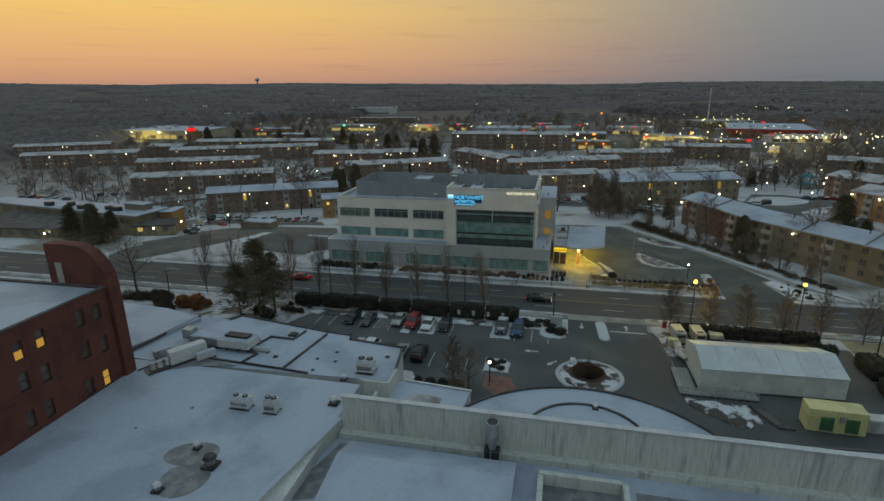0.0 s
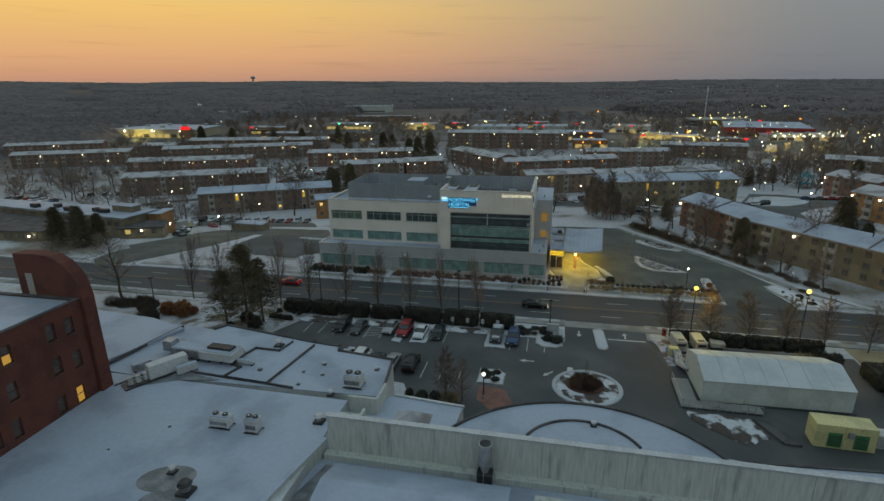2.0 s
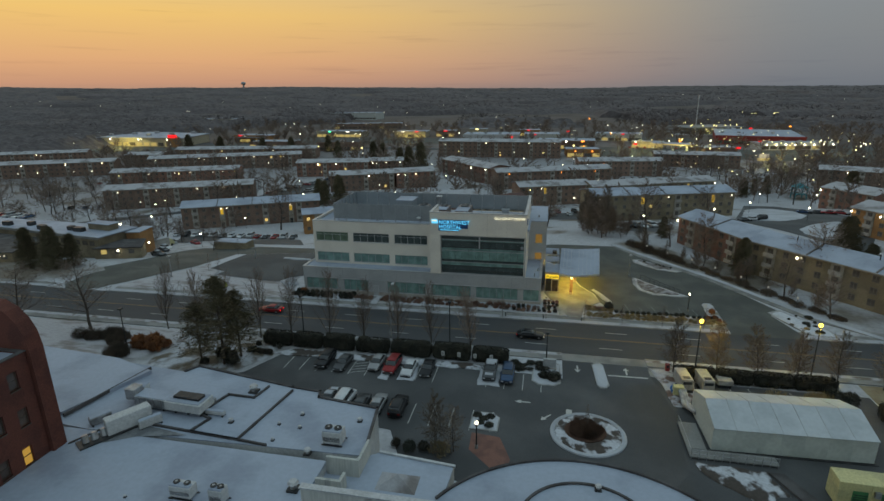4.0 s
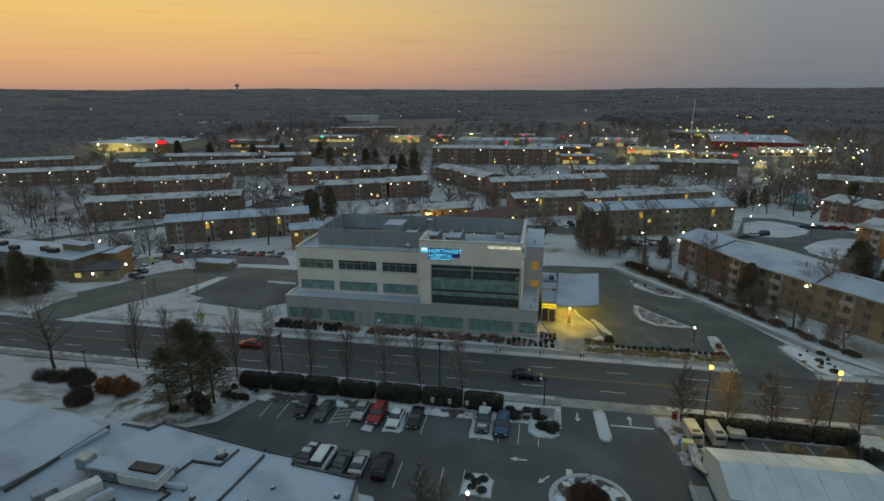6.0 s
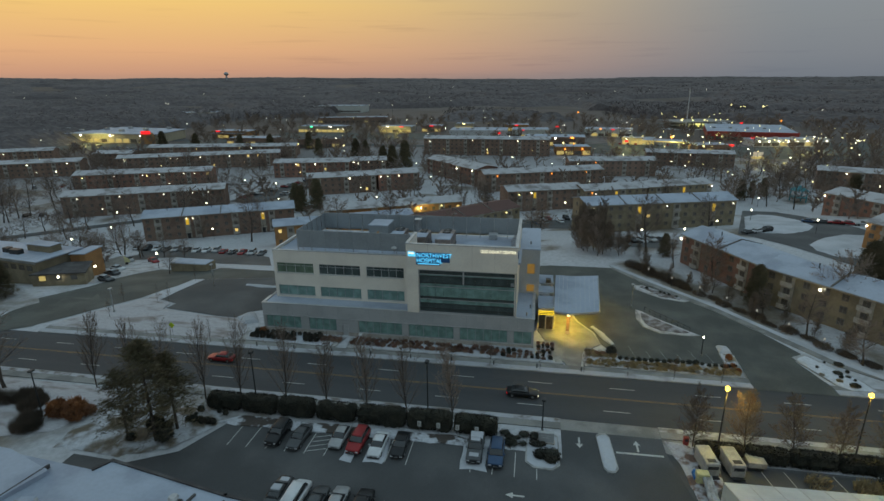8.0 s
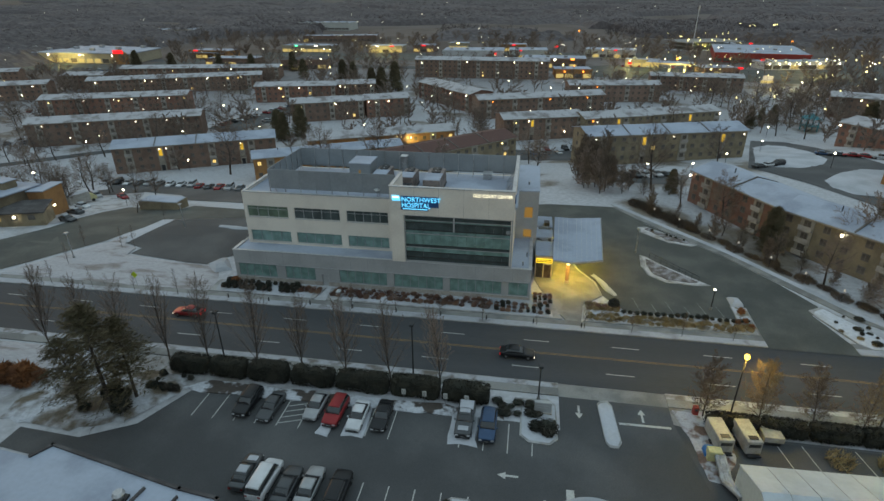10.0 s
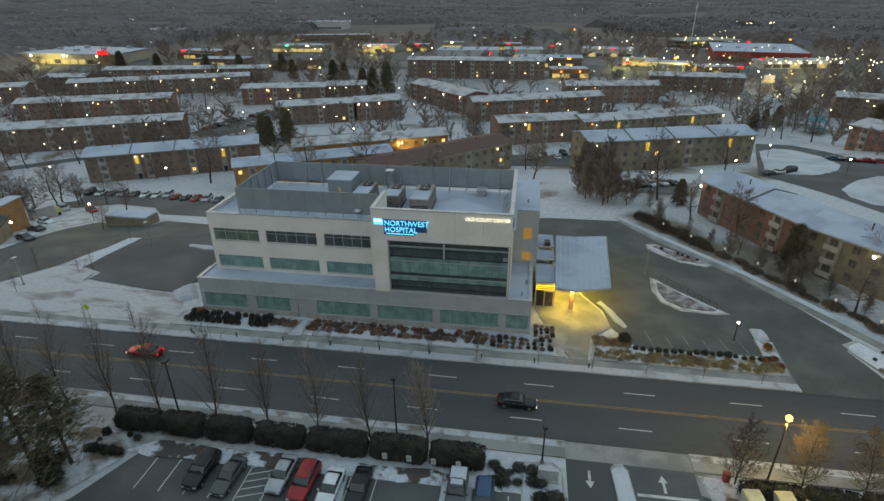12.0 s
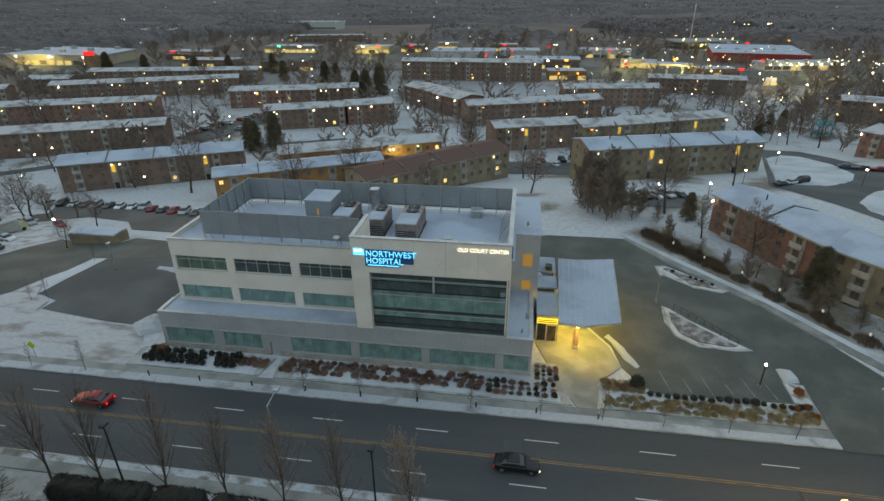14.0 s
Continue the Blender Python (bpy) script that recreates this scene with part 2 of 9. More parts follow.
M_TEAL = mat("teal_play_plastic", (.03, .22, .26), .5)
M_REDSTORE = mat("red_store_wall", (.30, .045, .035), .8, (.22, .04, .035), .05, 1.0, .02)
M_STORE = mat("pale_store_wall", (.40, .35, .25), .8, (.30, .27, .2), .05, 1.0, .02)
M_SIGNYEL = mat("fluorescent_sign", (.50, .62, .02), .5)
M_BLUETARP = mat("blue_tarpaulin", (.03, .16, .42), .6)
M_PAVER = mat("red_pavers", (.22, .11, .085), .9, (.16, .085, .07), .8, 9.0, .2)


# ---------------------------------------------------------------- geometry helpers
class Geo:
    """A growing list of corners and faces."""

    def __init__(self):
        self.v, self.f = [], []

    def add(self, verts, faces, m=None):
        k = len(self.v)
        self.v += [tuple(m @ Vector(p)) for p in verts] if m else [tuple(p) for p in verts]
        self.f += [tuple(i + k for i in f) for f in faces]
        return self

    def box(self, x0, y0, z0, x1, y1, z1, m=None):
        return self.add([(x0, y0, z0), (x1, y0, z0), (x1, y1, z0), (x0, y1, z0), (x0, y0, z1), (x1, y0, z1), (x1, y1, z1), (x0, y1, z1)],
                        [(0, 3, 2, 1), (4, 5, 6, 7), (0, 1, 5, 4), (1, 2, 6, 5), (2, 3, 7, 6), (3, 0, 4, 7)], m)

    def cbox(self, x0, y0, z0, x1, y1, z1, b, m=None):
        """A box with its upper edges and upright edges cut back by b."""
        def ring(d, z):
            return [(x0 + d + b, y0 + d, z), (x1 - d - b, y0 + d, z), (x1 - d, y0 + d + b, z), (x1 - d, y1 - d - b, z),
                    (x1 - d - b, y1 - d, z), (x0 + d + b, y1 - d, z), (x0 + d, y1 - d - b, z), (x0 + d, y0 + d + b, z)]
        v = ring(0, z0) + ring(0, z1 - b) + ring(b, z1)
        f = [tuple(range(7, -1, -1)), tuple(range(16, 24))]
        for r in (0, 8):
            f += [(r + i, r + (i + 1) % 8, r + 8 + (i + 1) % 8, r + 8 + i) for i in range(8)]
        return self.add(v, f, m)

    def prism(self, poly, z0, z1, m=None):
        n = len(poly)
        v = [(x, y, z0) for x, y in poly] + [(x, y, z1) for x, y in poly]
        f = [tuple(range(n - 1, -1, -1)), tuple(range(n, 2 * n))] + [(i, (i + 1) % n, n + (i + 1) % n, n + i) for i in range(n)]
        return self.add(v, f, m)

    def tube(self, a, b, r0, r1, n=6):
        a, b = Vector(a), Vector(b)
        d = (b - a).normalized()
        u = d.orthogonal().normalized()
        w = d.cross(u)
        v = [a + (u * math.cos(2 * math.pi * i / n) + w * math.sin(2 * math.pi * i / n)) * r0 for i in range(n)]
        v += [b + (u * math.cos(2 * math.pi * i / n) + w * math.sin(2 * math.pi * i / n)) * r1 for i in range(n)]
        return self.add(v, [(i, (i + 1) % n, n + (i + 1) % n, n + i) for i in range(n)] + [tuple(range(n - 1, -1, -1)), tuple(range(n, 2 * n))])

    def ball(self, c, r, n=8, rows=5, squash=1.0):
        c = Vector(c)
        v = [c + Vector((0, 0, -r * squash))]
        for j in range(1, rows):
            a = math.pi * j / rows - math.pi / 2
            v += [c + Vector((math.cos(a) * math.cos(2 * math.pi * i / n) * r, math.cos(a) * math.sin(2 * math.pi * i / n) * r, math.sin(a) * r * squash)) for i in range(n)]
        v.append(c + Vector((0, 0, r * squash)))
        f = [(0, 1 + (i + 1) % n, 1 + i) for i in range(n)]
        for j in range(rows - 2):
            k = 1 + j * n
            f += [(k + i, k + (i + 1) % n, k + n + (i + 1) % n, k + n + i) for i in range(n)]
        k, t = 1 + (rows - 2) * n, len(v) - 1
        f += [(k + i, k + (i + 1) % n, t) for i in range(n)]
        return self.add(v, f)

    def mesh(self, name, material):
        me = bpy.data.meshes.new(name)
        me.from_pydata(self.v, [], self.f)
        me.materials.append(material)
        me.update()
        return me


def thing(name, label, category, m=None, group="", kind=""):
    ob = new(name)
    ob.empty_display_size = 0.3
    if m is not None:
        ob.matrix_basis = m
    return tagged(ob, label, category, group, kind)


def part(name, geo, material, parent=None, label="", m=None):
    """One mesh object under a thing or a part."""
    me = geo if isinstance(geo, bpy.types.Mesh) else geo.mesh(name, material)
    ob = new(name, me)
    ob.parent = parent
    if m is not None:
        ob.matrix_basis = m
    if label:
        ob["label"] = label
    return ob


def setting(name, geo, material, label, category):
    return tagged(part(name, geo, material), label, category, kind="structure")


def smoothstep(a, b, x):
    t = min(1, max(0, (x - a) / (b - a)))
    return t * t * (3 - 2 * t)


def inside(poly, x, y):
    c, n = False, len(poly)
    for i in range(n):
        (x0, y0), (x1, y1) = poly[i], poly[(i + 1) % n]
        if (y0 > y) != (y1 > y) and x < (x1 - x0) * (y - y0) / (y1 - y0) + x0:
            c = not c
    return c


# ---------------------------------------------------------------- ground, roads, pavements
def hill(x, y):
    """The land's height: level near by, falling away behind the medical building, then rising to wooded ridges."""
    r = math.hypot(x, y)
    s = smoothstep(700, 3300, r)
    n1 = noise.noise((x / 900, y / 900, 0.3))
    n2 = noise.noise((x / 340, y / 340, 4.1))
    west = max(0.0, -x / (r + 1)) * smoothstep(900, 2600, r)
    basin = (12 - 4 * smoothstep(270, 350, y)) * smoothstep(25, 130, y - .4 * (x + 40)) * smoothstep(0, 25, y)
    return s * (41 + 10 * n1 + 4 * n2 + 37 * west - 10 * max(0.0, x / (r + 1))) + smoothstep(450, 900, r) * 3 * n2 - basin


def build_ground():
    radii = [0, 15] + [30 + 10 * i for i in range(43)] + [470 + 40 * i for i in range(12)] + [950 + 110 * i for i in range(36)]
    n = 240
    g = Geo()
    g.v.append((0, 0, 0))
    for r in radii[1:]:
        for i in range(n):
            a = 2 * math.pi * i / n
            x, y = r * math.cos(a), r * math.sin(a)
            g.v.append((x, y, hill(x, y)))
    g.f += [(0, 1 + i, 1 + (i + 1) % n) for i in range(n)]
    for k in range(len(radii) - 2):
        b = 1 + k * n
        g.f += [(b + i, b + n + i, b + n + (i + 1) % n, b + (i + 1) % n) for i in range(n)]
    m = mat("snowy_land", (.43, .44, .465), .85, (.17, .145, .115), .05, 1.2, .3, edge=(.52, .66), grain=.16)
    # past the houses the land is woodland floor
    nn, ll = m.node_tree.nodes, m.node_tree.links
    b = nn["Principled BSDF"]
    src = b.inputs["Base Color"].links[0].from_socket
    t = nn.new("ShaderNodeTexCoord")
    ln = nn.new("ShaderNodeVectorMath")
    ln.operation = "LENGTH"
    ll.new(t.outputs["Object"], ln.inputs[0])
    mr = nn.new("ShaderNodeMapRange")
    mr.inputs["From Min"].default_value, mr.inputs["From Max"].default_value = 200, 460
    ll.new(ln.outputs["Value"], mr.inputs["Value"])
    big = nn.new("ShaderNodeTexNoise")
    big.inputs["Scale"].default_value, big.inputs["Detail"].default_value = .012, 8
    ll.new(t.outputs["Object"], big.inputs["Vector"])
    wood = ramp(nn, [(.35, (.088, .066, .054)), (.56, (.120, .096, .084)), (.74, (.135, .115, .105))])
    ll.new(big.outputs["Fac"], wood.inputs[0])
    mx = nn.new("ShaderNodeMix")
    mx.data_type = "RGBA"
    ll.new(mr.outputs[0], mx.inputs["Factor"])
    ll.new(src, mx.inputs["A"])
    ll.new(wood.outputs[0], mx.inputs["B"])
    ll.new(mx.outputs["Result"], b.inputs["Base Color"])
    setting("ground", g, m, "snow-dusted land rising to dark wooded ridges", "ground")


build_ground()


def sheet(name, poly, z, material, label, category, thick=0.0):
    g = Geo()
    if thick:
        g.prism(poly, z - thick, z)
    elif min(hill(x, y) for x, y in poly) < -.01:
        bm = bmesh.new()
        bm.faces.new([bm.verts.new((x, y, 0)) for x, y in poly])
        for k, ax in ((0, (1, 0, 0)), (1, (0, 1, 0))):
            lo, hi = min(p[k] for p in poly), max(p[k] for p in poly)
            for i in range(1, int((hi - lo) / 6) + 1):
                bmesh.ops.bisect_plane(bm, geom=bm.verts[:] + bm.edges[:] + bm.faces[:], plane_co=[(lo + 6 * i) * q for q in ax], plane_no=ax)
        bm.verts.index_update()
        g.add([(v.co.x, v.co.y, hill(v.co.x, v.co.y) + z + .05) for v in bm.verts], [tuple(v.index for v in f.verts) for f in bm.faces])
        bm.free()
    else:
        g.add([(x, y, z) for x, y in poly], [tuple(range(len(poly)))])
    return setting(name, g, material, label, category)


def strip(points, width):
    """A polygon of a given width along a line of points (to its left)."""
    left = []
    for i, (x, y) in enumerate(points):
        x0, y0 = points[max(0, i - 1)]
        x1, y1 = points[min(len(points) - 1, i + 1)]
        d = math.hypot(x1 - x0, y1 - y0)
        left.append((x - (y1 - y0) / d * width, y + (x1 - x0) / d * width))
    return list(points) + left[::-1]


ROAD_N, ROAD_S = -6.35, -18.75
sheet("road", [(-420, ROAD_S), (330, ROAD_S), (330, ROAD_N), (-420, ROAD_N)], .02, M_ROAD, "four-lane grey asphalt road with worn paint", "road")
# yellow centre line pair, lane dashes
for y in (-12.62, -12.36):
    sheet("centre_line", [(-420, y), (330, y), (330, y + .12), (-420, y + .12)], .026, M_YPAINT, "worn yellow centre line on the road", "road marking")
for y, x0 in ((-9.6, -0.6), (-15.82, -2.1)):
    for k in range(-16, 14):
        x = x0 + 12.3 * k
        sheet("lane_dash", [(x, y - .07), (x + 3.7, y - .07), (x + 3.7, y + .07), (x, y + .07)], .026, M_PAINT, "white dashed lane line on the road", "road marking")
for x0, y0, x1, y1 in ((-2.9, -12.2, -.9, -9.85), (-19.0, -12.1, -15.9, -10.2)):
    sheet("road_patch", [(x0, y0), (x1, y0), (x1, y1), (x0, y1)], .0255, M_ASPHALT, "dark rectangular asphalt patch in the road", "road patch")

EAST_DRIVE = (33.4, 45.2)
WEST_DRIVE = (-110.5, -94)
HOSP_DRIVE = (4.0, 17.0)
GRASSY = mat("verge_snow", (.37, .385, .42), .75, (.21, .205, .205), .35, 3.0, .3, edge=(.52, .72), grain=.10)


M_SOILSNOW = mat("snow_over_dark_soil", (.50, .52, .56), .85, (.07, .058, .05), .55, 3.0, .5, edge=(.44, .54), grain=.16)
M_LAWNSNOW = mat("streaked_lawn_snow", (.40, .395, .415), .75, (.23, .205, .195), .30, 2.5, .35, edge=(.50, .68), grain=.12, stretch=(.6, 1.6, 1))


M_BEDMIX = mat("needle_litter_and_snow", (.46, .48, .52), .85, (.13, .105, .075), .32, 3.0, .4, edge=(.40, .58), grain=.16)


def raised(name, poly, z, material, label, category):
    return sheet(name, poly, z, material, label, category, thick=.16)


# far side: kerb, snowy verge, pavement, between the drives
for k, (xa, xb) in enumerate(((-420, WEST_DRIVE[0]), (WEST_DRIVE[1], EAST_DRIVE[0]), (EAST_DRIVE[1], 330))):
    raised("kerb", [(xa, ROAD_N), (xb, ROAD_N), (xb, ROAD_N + .16), (xa, ROAD_N + .16)], .15, M_KERB, "pale concrete kerb along the road", "kerb")
    raised("verge", [(xa, ROAD_N + .16), (xb, ROAD_N + .16), (xb, -4.95), (xa, -4.95)], .17, GRASSY, "snow-covered grass verge beside the kerb", "verge")
    raised("pavement", [(xa, -4.95), (xb, -4.95), (xb, -3.65), (xa, -3.65)], .155, M_CONC, "grey concrete pavement along the road", "pavement")
M_NEARVERGE = mat("patchy_verge_snow", (.38, .39, .42), .8, (.15, .13, .11), .5, 3.0, .3, edge=(.46, .64), grain=.14)
# near side
for xa, xb in ((-420, HOSP_DRIVE[0]), (HOSP_DRIVE[1], 330)):
    raised("kerb", [(xa, ROAD_S - .16), (xb, ROAD_S - .16), (xb, ROAD_S), (xa, ROAD_S)], .15, M_KERB, "pale concrete kerb along the road", "kerb")
    raised("verge", [(xa, -19.75), (xb, -19.75), (xb, ROAD_S - .16), (xa, ROAD_S - .16)], .17, M_NEARVERGE, "snow-covered grass verge beside the kerb", "verge")
    raised("pavement", [(xa, -21.15), (xb, -21.15), (xb, -19.75), (xa, -19.75)], .155, M_CONC, "grey concrete pavement along the road", "pavement")

# east car park with its drive
EAST_LOT = [(EAST_DRIVE[0], -6.6), (33.9, 4.4), (31.5, 4.7), (31.3, .6), (27.3, 0), (15.5, -.1), (13.2, 2.6), (11.9, 4.9), (11.2, 9.5), (8.6, 14), (6.4, 22), (1.5, 31), (0.5, 46.5), (4, 47.2)] \
    + [(18.3, 47.2), (24.6, 37.4), (35.8, 23.4), (41.7, 14), (45.3, 6.5), (43.2, 3.5), (46.0, -6.6)]
sheet("car_park_east", EAST_LOT, .03, M_LOT, "salt-stained asphalt forecourt beside the medical building", "car park")
raised("path_east", strip([(41.7 + .3, 14), (35.8 + .3, 23.4), (24.6 + .3, 37.4), (18.3, 47.2)][::-1], 1.5), .12, M_CONC, "concrete footpath along the forecourt", "path")
raised("path_east_low", strip([(60, -15 + 9.2), (49.0, 3.2), (42, 14)][::-1], 1.5), .12, M_CONC, "concrete footpath beside the drive", "path")
raised("snow_edge", strip([(18.3, 48.8), (25.9, 38.6), (37.2, 24.4), (43.4, 14.7), (50.4, 3.6), (58, -4.6)], 1.2), .16, M_SNOW, "bank of white snow along the footpath", "snow bank")
raised("plaza", [(3.4, .8), (5.6, -3.65), (7.9, -3.65), (8.5, 1.2), (11.9, 4.9), (10.8, 9.4), (8.2, 13.8), (6, 21.6), (1.2, 27), (.7, 9)], .14, M_CONC, "concrete entrance plaza under the canopy", "pavement")

# swept tracks of thin grey snow on the forecourt
M_SWEEP = mat("swept_snow_film", (.150, .150, .136), .8, (.10, .103, .092), .7, 7.0, .1, edge=(.42, .6))
for k, (cx, cy, r_, a0, a1, w_) in enumerate(((18, 16, 13, -75, 40, .5), (18, 16, 15.5, -60, 20, .3), (20, 14, 18, -50, 30, .45), (16, 20, 9.5, -80, 60, .4), (24, 30, 9, 130, 290, .4), (22, 32, 12.5, 180, 270, .35), (14, 12, 21.5, -35, 15, .3), (30, 4, 9, -10, 70, .4))):
    pts = [(cx + r_ * math.cos(math.radians(a0 + (a1 - a0) * j / 18)), cy + r_ * math.sin(math.radians(a0 + (a1 - a0) * j / 18))) for j in range(19)]
    run = [p for p in pts if inside(EAST_LOT, *p) and inside(EAST_LOT, p[0] + 1.2, p[1]) and inside(EAST_LOT, p[0] - 1.2, p[1])]
    if len(run) > 3:
        sheet("snow_streak", strip(run, w_), .0312 + .0003 * k, M_SWEEP, "thin grey film of swept snow on the asphalt", "snow patch")

# west car park and drive
sheet("drive_west", [(-109.0, 8.5), (-106.5, 13.4), (-105.0, 18.5), (-105.7, 26.3), (-104.5, 32.9), (-101.8, 38.8), (-94.9, 38.0), (-84.9, 36.7), (-84.3, 40.2), (-70.4, 36.9), (-64.3, 36.1), (-61.0, 29.9), (-80.3, 26.9), (-83.1, 26.7), (-83.3, 20.6), (-84.3, 17.7), (-86.0, 12.2), (-88.7, 8.3), (-91.3, 4.6), (-93.6, 1.0), (-96.5, -2.8)], .03, M_LOT,
      "grey asphalt drive leading past snow", "road")
sheet("drive_mouth", [(-108.3, 1.6), (-102.5, 17.5), (-93.4, 8.8), (-95.3, 1.4), (-97.3, -4.4), (-103.2, -8.3), (-107.9, -4.1)], .032, M_LOT, "grey asphalt mouth of the drive at the road", "road")
sheet("car_park_west", [(-80.2, 26.8), (-80.3, 20.9), (-80.9, 11.9), (-76.2, 10.1), (-76.7, 7.6), (-69.8, 6.6), (-63.6, 5.7), (-59.1, 5.5), (-57.7, 8.6), (-52.3, 13.0), (-61.0, 29.8)], .034, M_ASPHALT, "empty dark asphalt car park", "car park")
sheet("car_row_west", [(-140.8, 62.0), (-133.0, 67.5), (-139.6, 78.6), (-112.7, 75.5), (-87.0, 64.7), (-79.4, 57.8), (-71.0, 43.0), (-91.2, 47.7), (-98.9, 56.2), (-115.6, 62.7), (-126.2, 56.7)], .03, M_ASPHALT, "asphalt parking row behind the snowy lawn", "car park")
sheet("car_park_south_west", [(-119.0, 17.2), (-153.8, 67.1), (-155.3, 77.3), (-134.4, 63.5), (-100.5, 44.0), (-106.6, 35.3), (-107.2, 22.0)], .031, M_GREY_SNOW, "snowy trampled parking bay", "car park")

# hospital car park
LOT = [(-58, -36.2), (-50, -36.6), (-44.8, -33.6), (-41.6, -26.6), (-1.0, -26.4), (4.0, -27), (4.0, -18.9), (17.0, -18.9), (17.0, -24), (18.6, -33), (17.6, -46),
       (12, -53.5), (-3, -53), (-15, -50), (-18, -44), (-46, -40.5), (-58, -39.2)]
sheet("car_park", LOT, .03, M_ASPHALT, "cold dark asphalt hospital car park", "car park")
sheet("entry_apron", [(2.6, -21.2), (18.4, -21.2), (17.4, -18.8), (3.4, -18.8)], .036, M_CONC, "worn concrete apron at the car park entry", "pavement")
sheet("tent_yard", [(17.2, -46), (18.2, -33), (16.9, -24), (19.5, -24.8), (46, -24.8), (46, -56.8), (20, -59), (10, -54.5), (10, -52)], .022, M_ASPHALT, "wet dark asphalt yard round the tent", "car park")
sheet("dirt_verge", [(46.2, -21.3), (95, -21.3), (95, -60), (46.2, -60)], .02, mat("dead_lawn", (.20, .15, .085), .9, (.30, .25, .16), .2, 4.0, .3), "dead brown lawn beyond the yard", "lawn")
sheet("staff_bay", [(24.6, -29), (41, -29), (41, -25.2), (26, -25.2)], .034, M_ASPHALT, "strip of marked parking bays behind the tent", "car park")
for k in range(5):
    x = 28.0 + 2.7 * k
    sheet("bay_line", [(x, -29), (x + .1, -29), (x - .5, -25.3), (x - .6, -25.3)], .04, M_PAINT, "white parking bay line", "road marking")
for k in range(17):
    x = -39.4 + 2.68 * k
    if -12.8 < x < -8.6 or x > 1:
        continue
    sheet("bay_line", [(x, -31.4), (x + .11, -31.4), (x + .11, -26.9), (x, -26.9)], .035, M_PAINT, "white parking bay line", "road marking")
for k in range(5):
    y = -31.0 + .95 * k
    sheet("hatch_line", [(-28.5, y), (-26.1, y + .9), (-26.1, y + 1.02), (-28.5, y + .12)], .0355, M_PAINT, "white hatching between parking bays", "road marking")
for k in range(5):
    x = -16.2 + 2.7 * k
    sheet("bay_line", [(x, -42.2), (x + .11, -42.2), (x + .11, -37.6), (x, -37.6)], .035, M_PAINT, "white parking bay line", "road marking")


def arrow(name, x, y, ang, s):
    c, n = math.cos(ang), math.sin(ang)
    pts = [(-.12, -1), (.12, -1), (.12, .2), (.42, .2), (0, 1), (-.42, .2), (-.12, .2)]
    sheet(name, [(x + s * (c * a - n * b), y + s * (n * a + c * b)) for a, b in pts], .0365, M_PAINT, "white painted lane arrow on the asphalt", "road marking")


arrow("lane_arrow", 6.3, -23.6, math.pi, 1.1)
arrow("lane_arrow", 13.6, -23.2, 0, 1.1)
arrow("lane_arrow", -1.6, -34.4, math.pi / 2, 1.1)
arrow("lane_arrow", 1.6, -37.6, 2.4, 1.0)
sheet("stop_line", [(10.8, -25.0), (16.6, -24.9), (16.6, -24.55), (10.8, -24.65)], .0365, M_PAINT, "white stop line across the exit lane", "road marking")
sheet("crossing_mark", [(4.3, -36.9), (5.1, -36.9), (5.1, -35.2), (4.3, -35.2)], .0365, M_PAINT, "white painted block on the asphalt", "road marking")
sheet("paver_path", [(-7.5, -46), (-3.0, -50.5), (-2.4, -47), (-4.0, -43), (-7.6, -42.6)], .04, M_PAVER, "reddish paver walk beside the island", "pavement")


def mound(name, poly, z, material, label, category, kerbed=True, seed=1):
    """A low heaped bed inside a kerb, with an uneven top."""
    ob = thing(name, label, category)
    if kerbed:
        part("kerb_edge", Geo().prism(poly, 0, .16), M_KERB, ob, "pale concrete kerb edging")
    cx, cy = sum(p[0] for p in poly) / len(poly), sum(p[1] for p in poly) / len(poly)
    fine = []
    for i in range(len(poly)):
        (x0, y0), (x1, y1) = poly[i], poly[(i + 1) % len(poly)]
        k = max(1, int(math.hypot(x1 - x0, y1 - y0) / 1.2))
        fine += [(x0 + (x1 - x0) * j / k, y0 + (y1 - y0) * j / k) for j in range(k)]
    g, n = Geo(), len(fine)
    for s, h in ((.97, .05), (.9, .17), (.7, .17 + z * .6), (.4, .17 + z), (.15, .17 + z)):
        for x, y in fine:
            px, py = cx + (x - cx) * s, cy + (y - cy) * s
            if s > .8 and not kerbed:
                px, py = px + .45 * noise.noise((x * .7, y * .7, 3)), py + .45 * noise.noise((x * .7, y * .7, 9))
            g.v.append((px, py, hill(px, py) + h + .5 * z * noise.noise((px * .8, py * .8, seed))))
    for r in range(4):
        g.f += [(r * n + i, r * n + (i + 1) % n, (r + 1) * n + (i + 1) % n, (r + 1) * n + i) for i in range(n)]
    g.f.append(tuple(range(4 * n, 5 * n)))
    part("snow_cover", g, material, ob)
    return ob


def oval(cx, cy, rx, ry, n=20, ang=0.0):
    return [(cx + rx * math.cos(a) * math.cos(ang) - ry * math.sin(a) * math.sin(ang), cy + rx * math.cos(a) * math.sin(ang) + ry * math.sin(a) * math.cos(ang))
            for a in (2 * math.pi * i / n for i in range(n))]


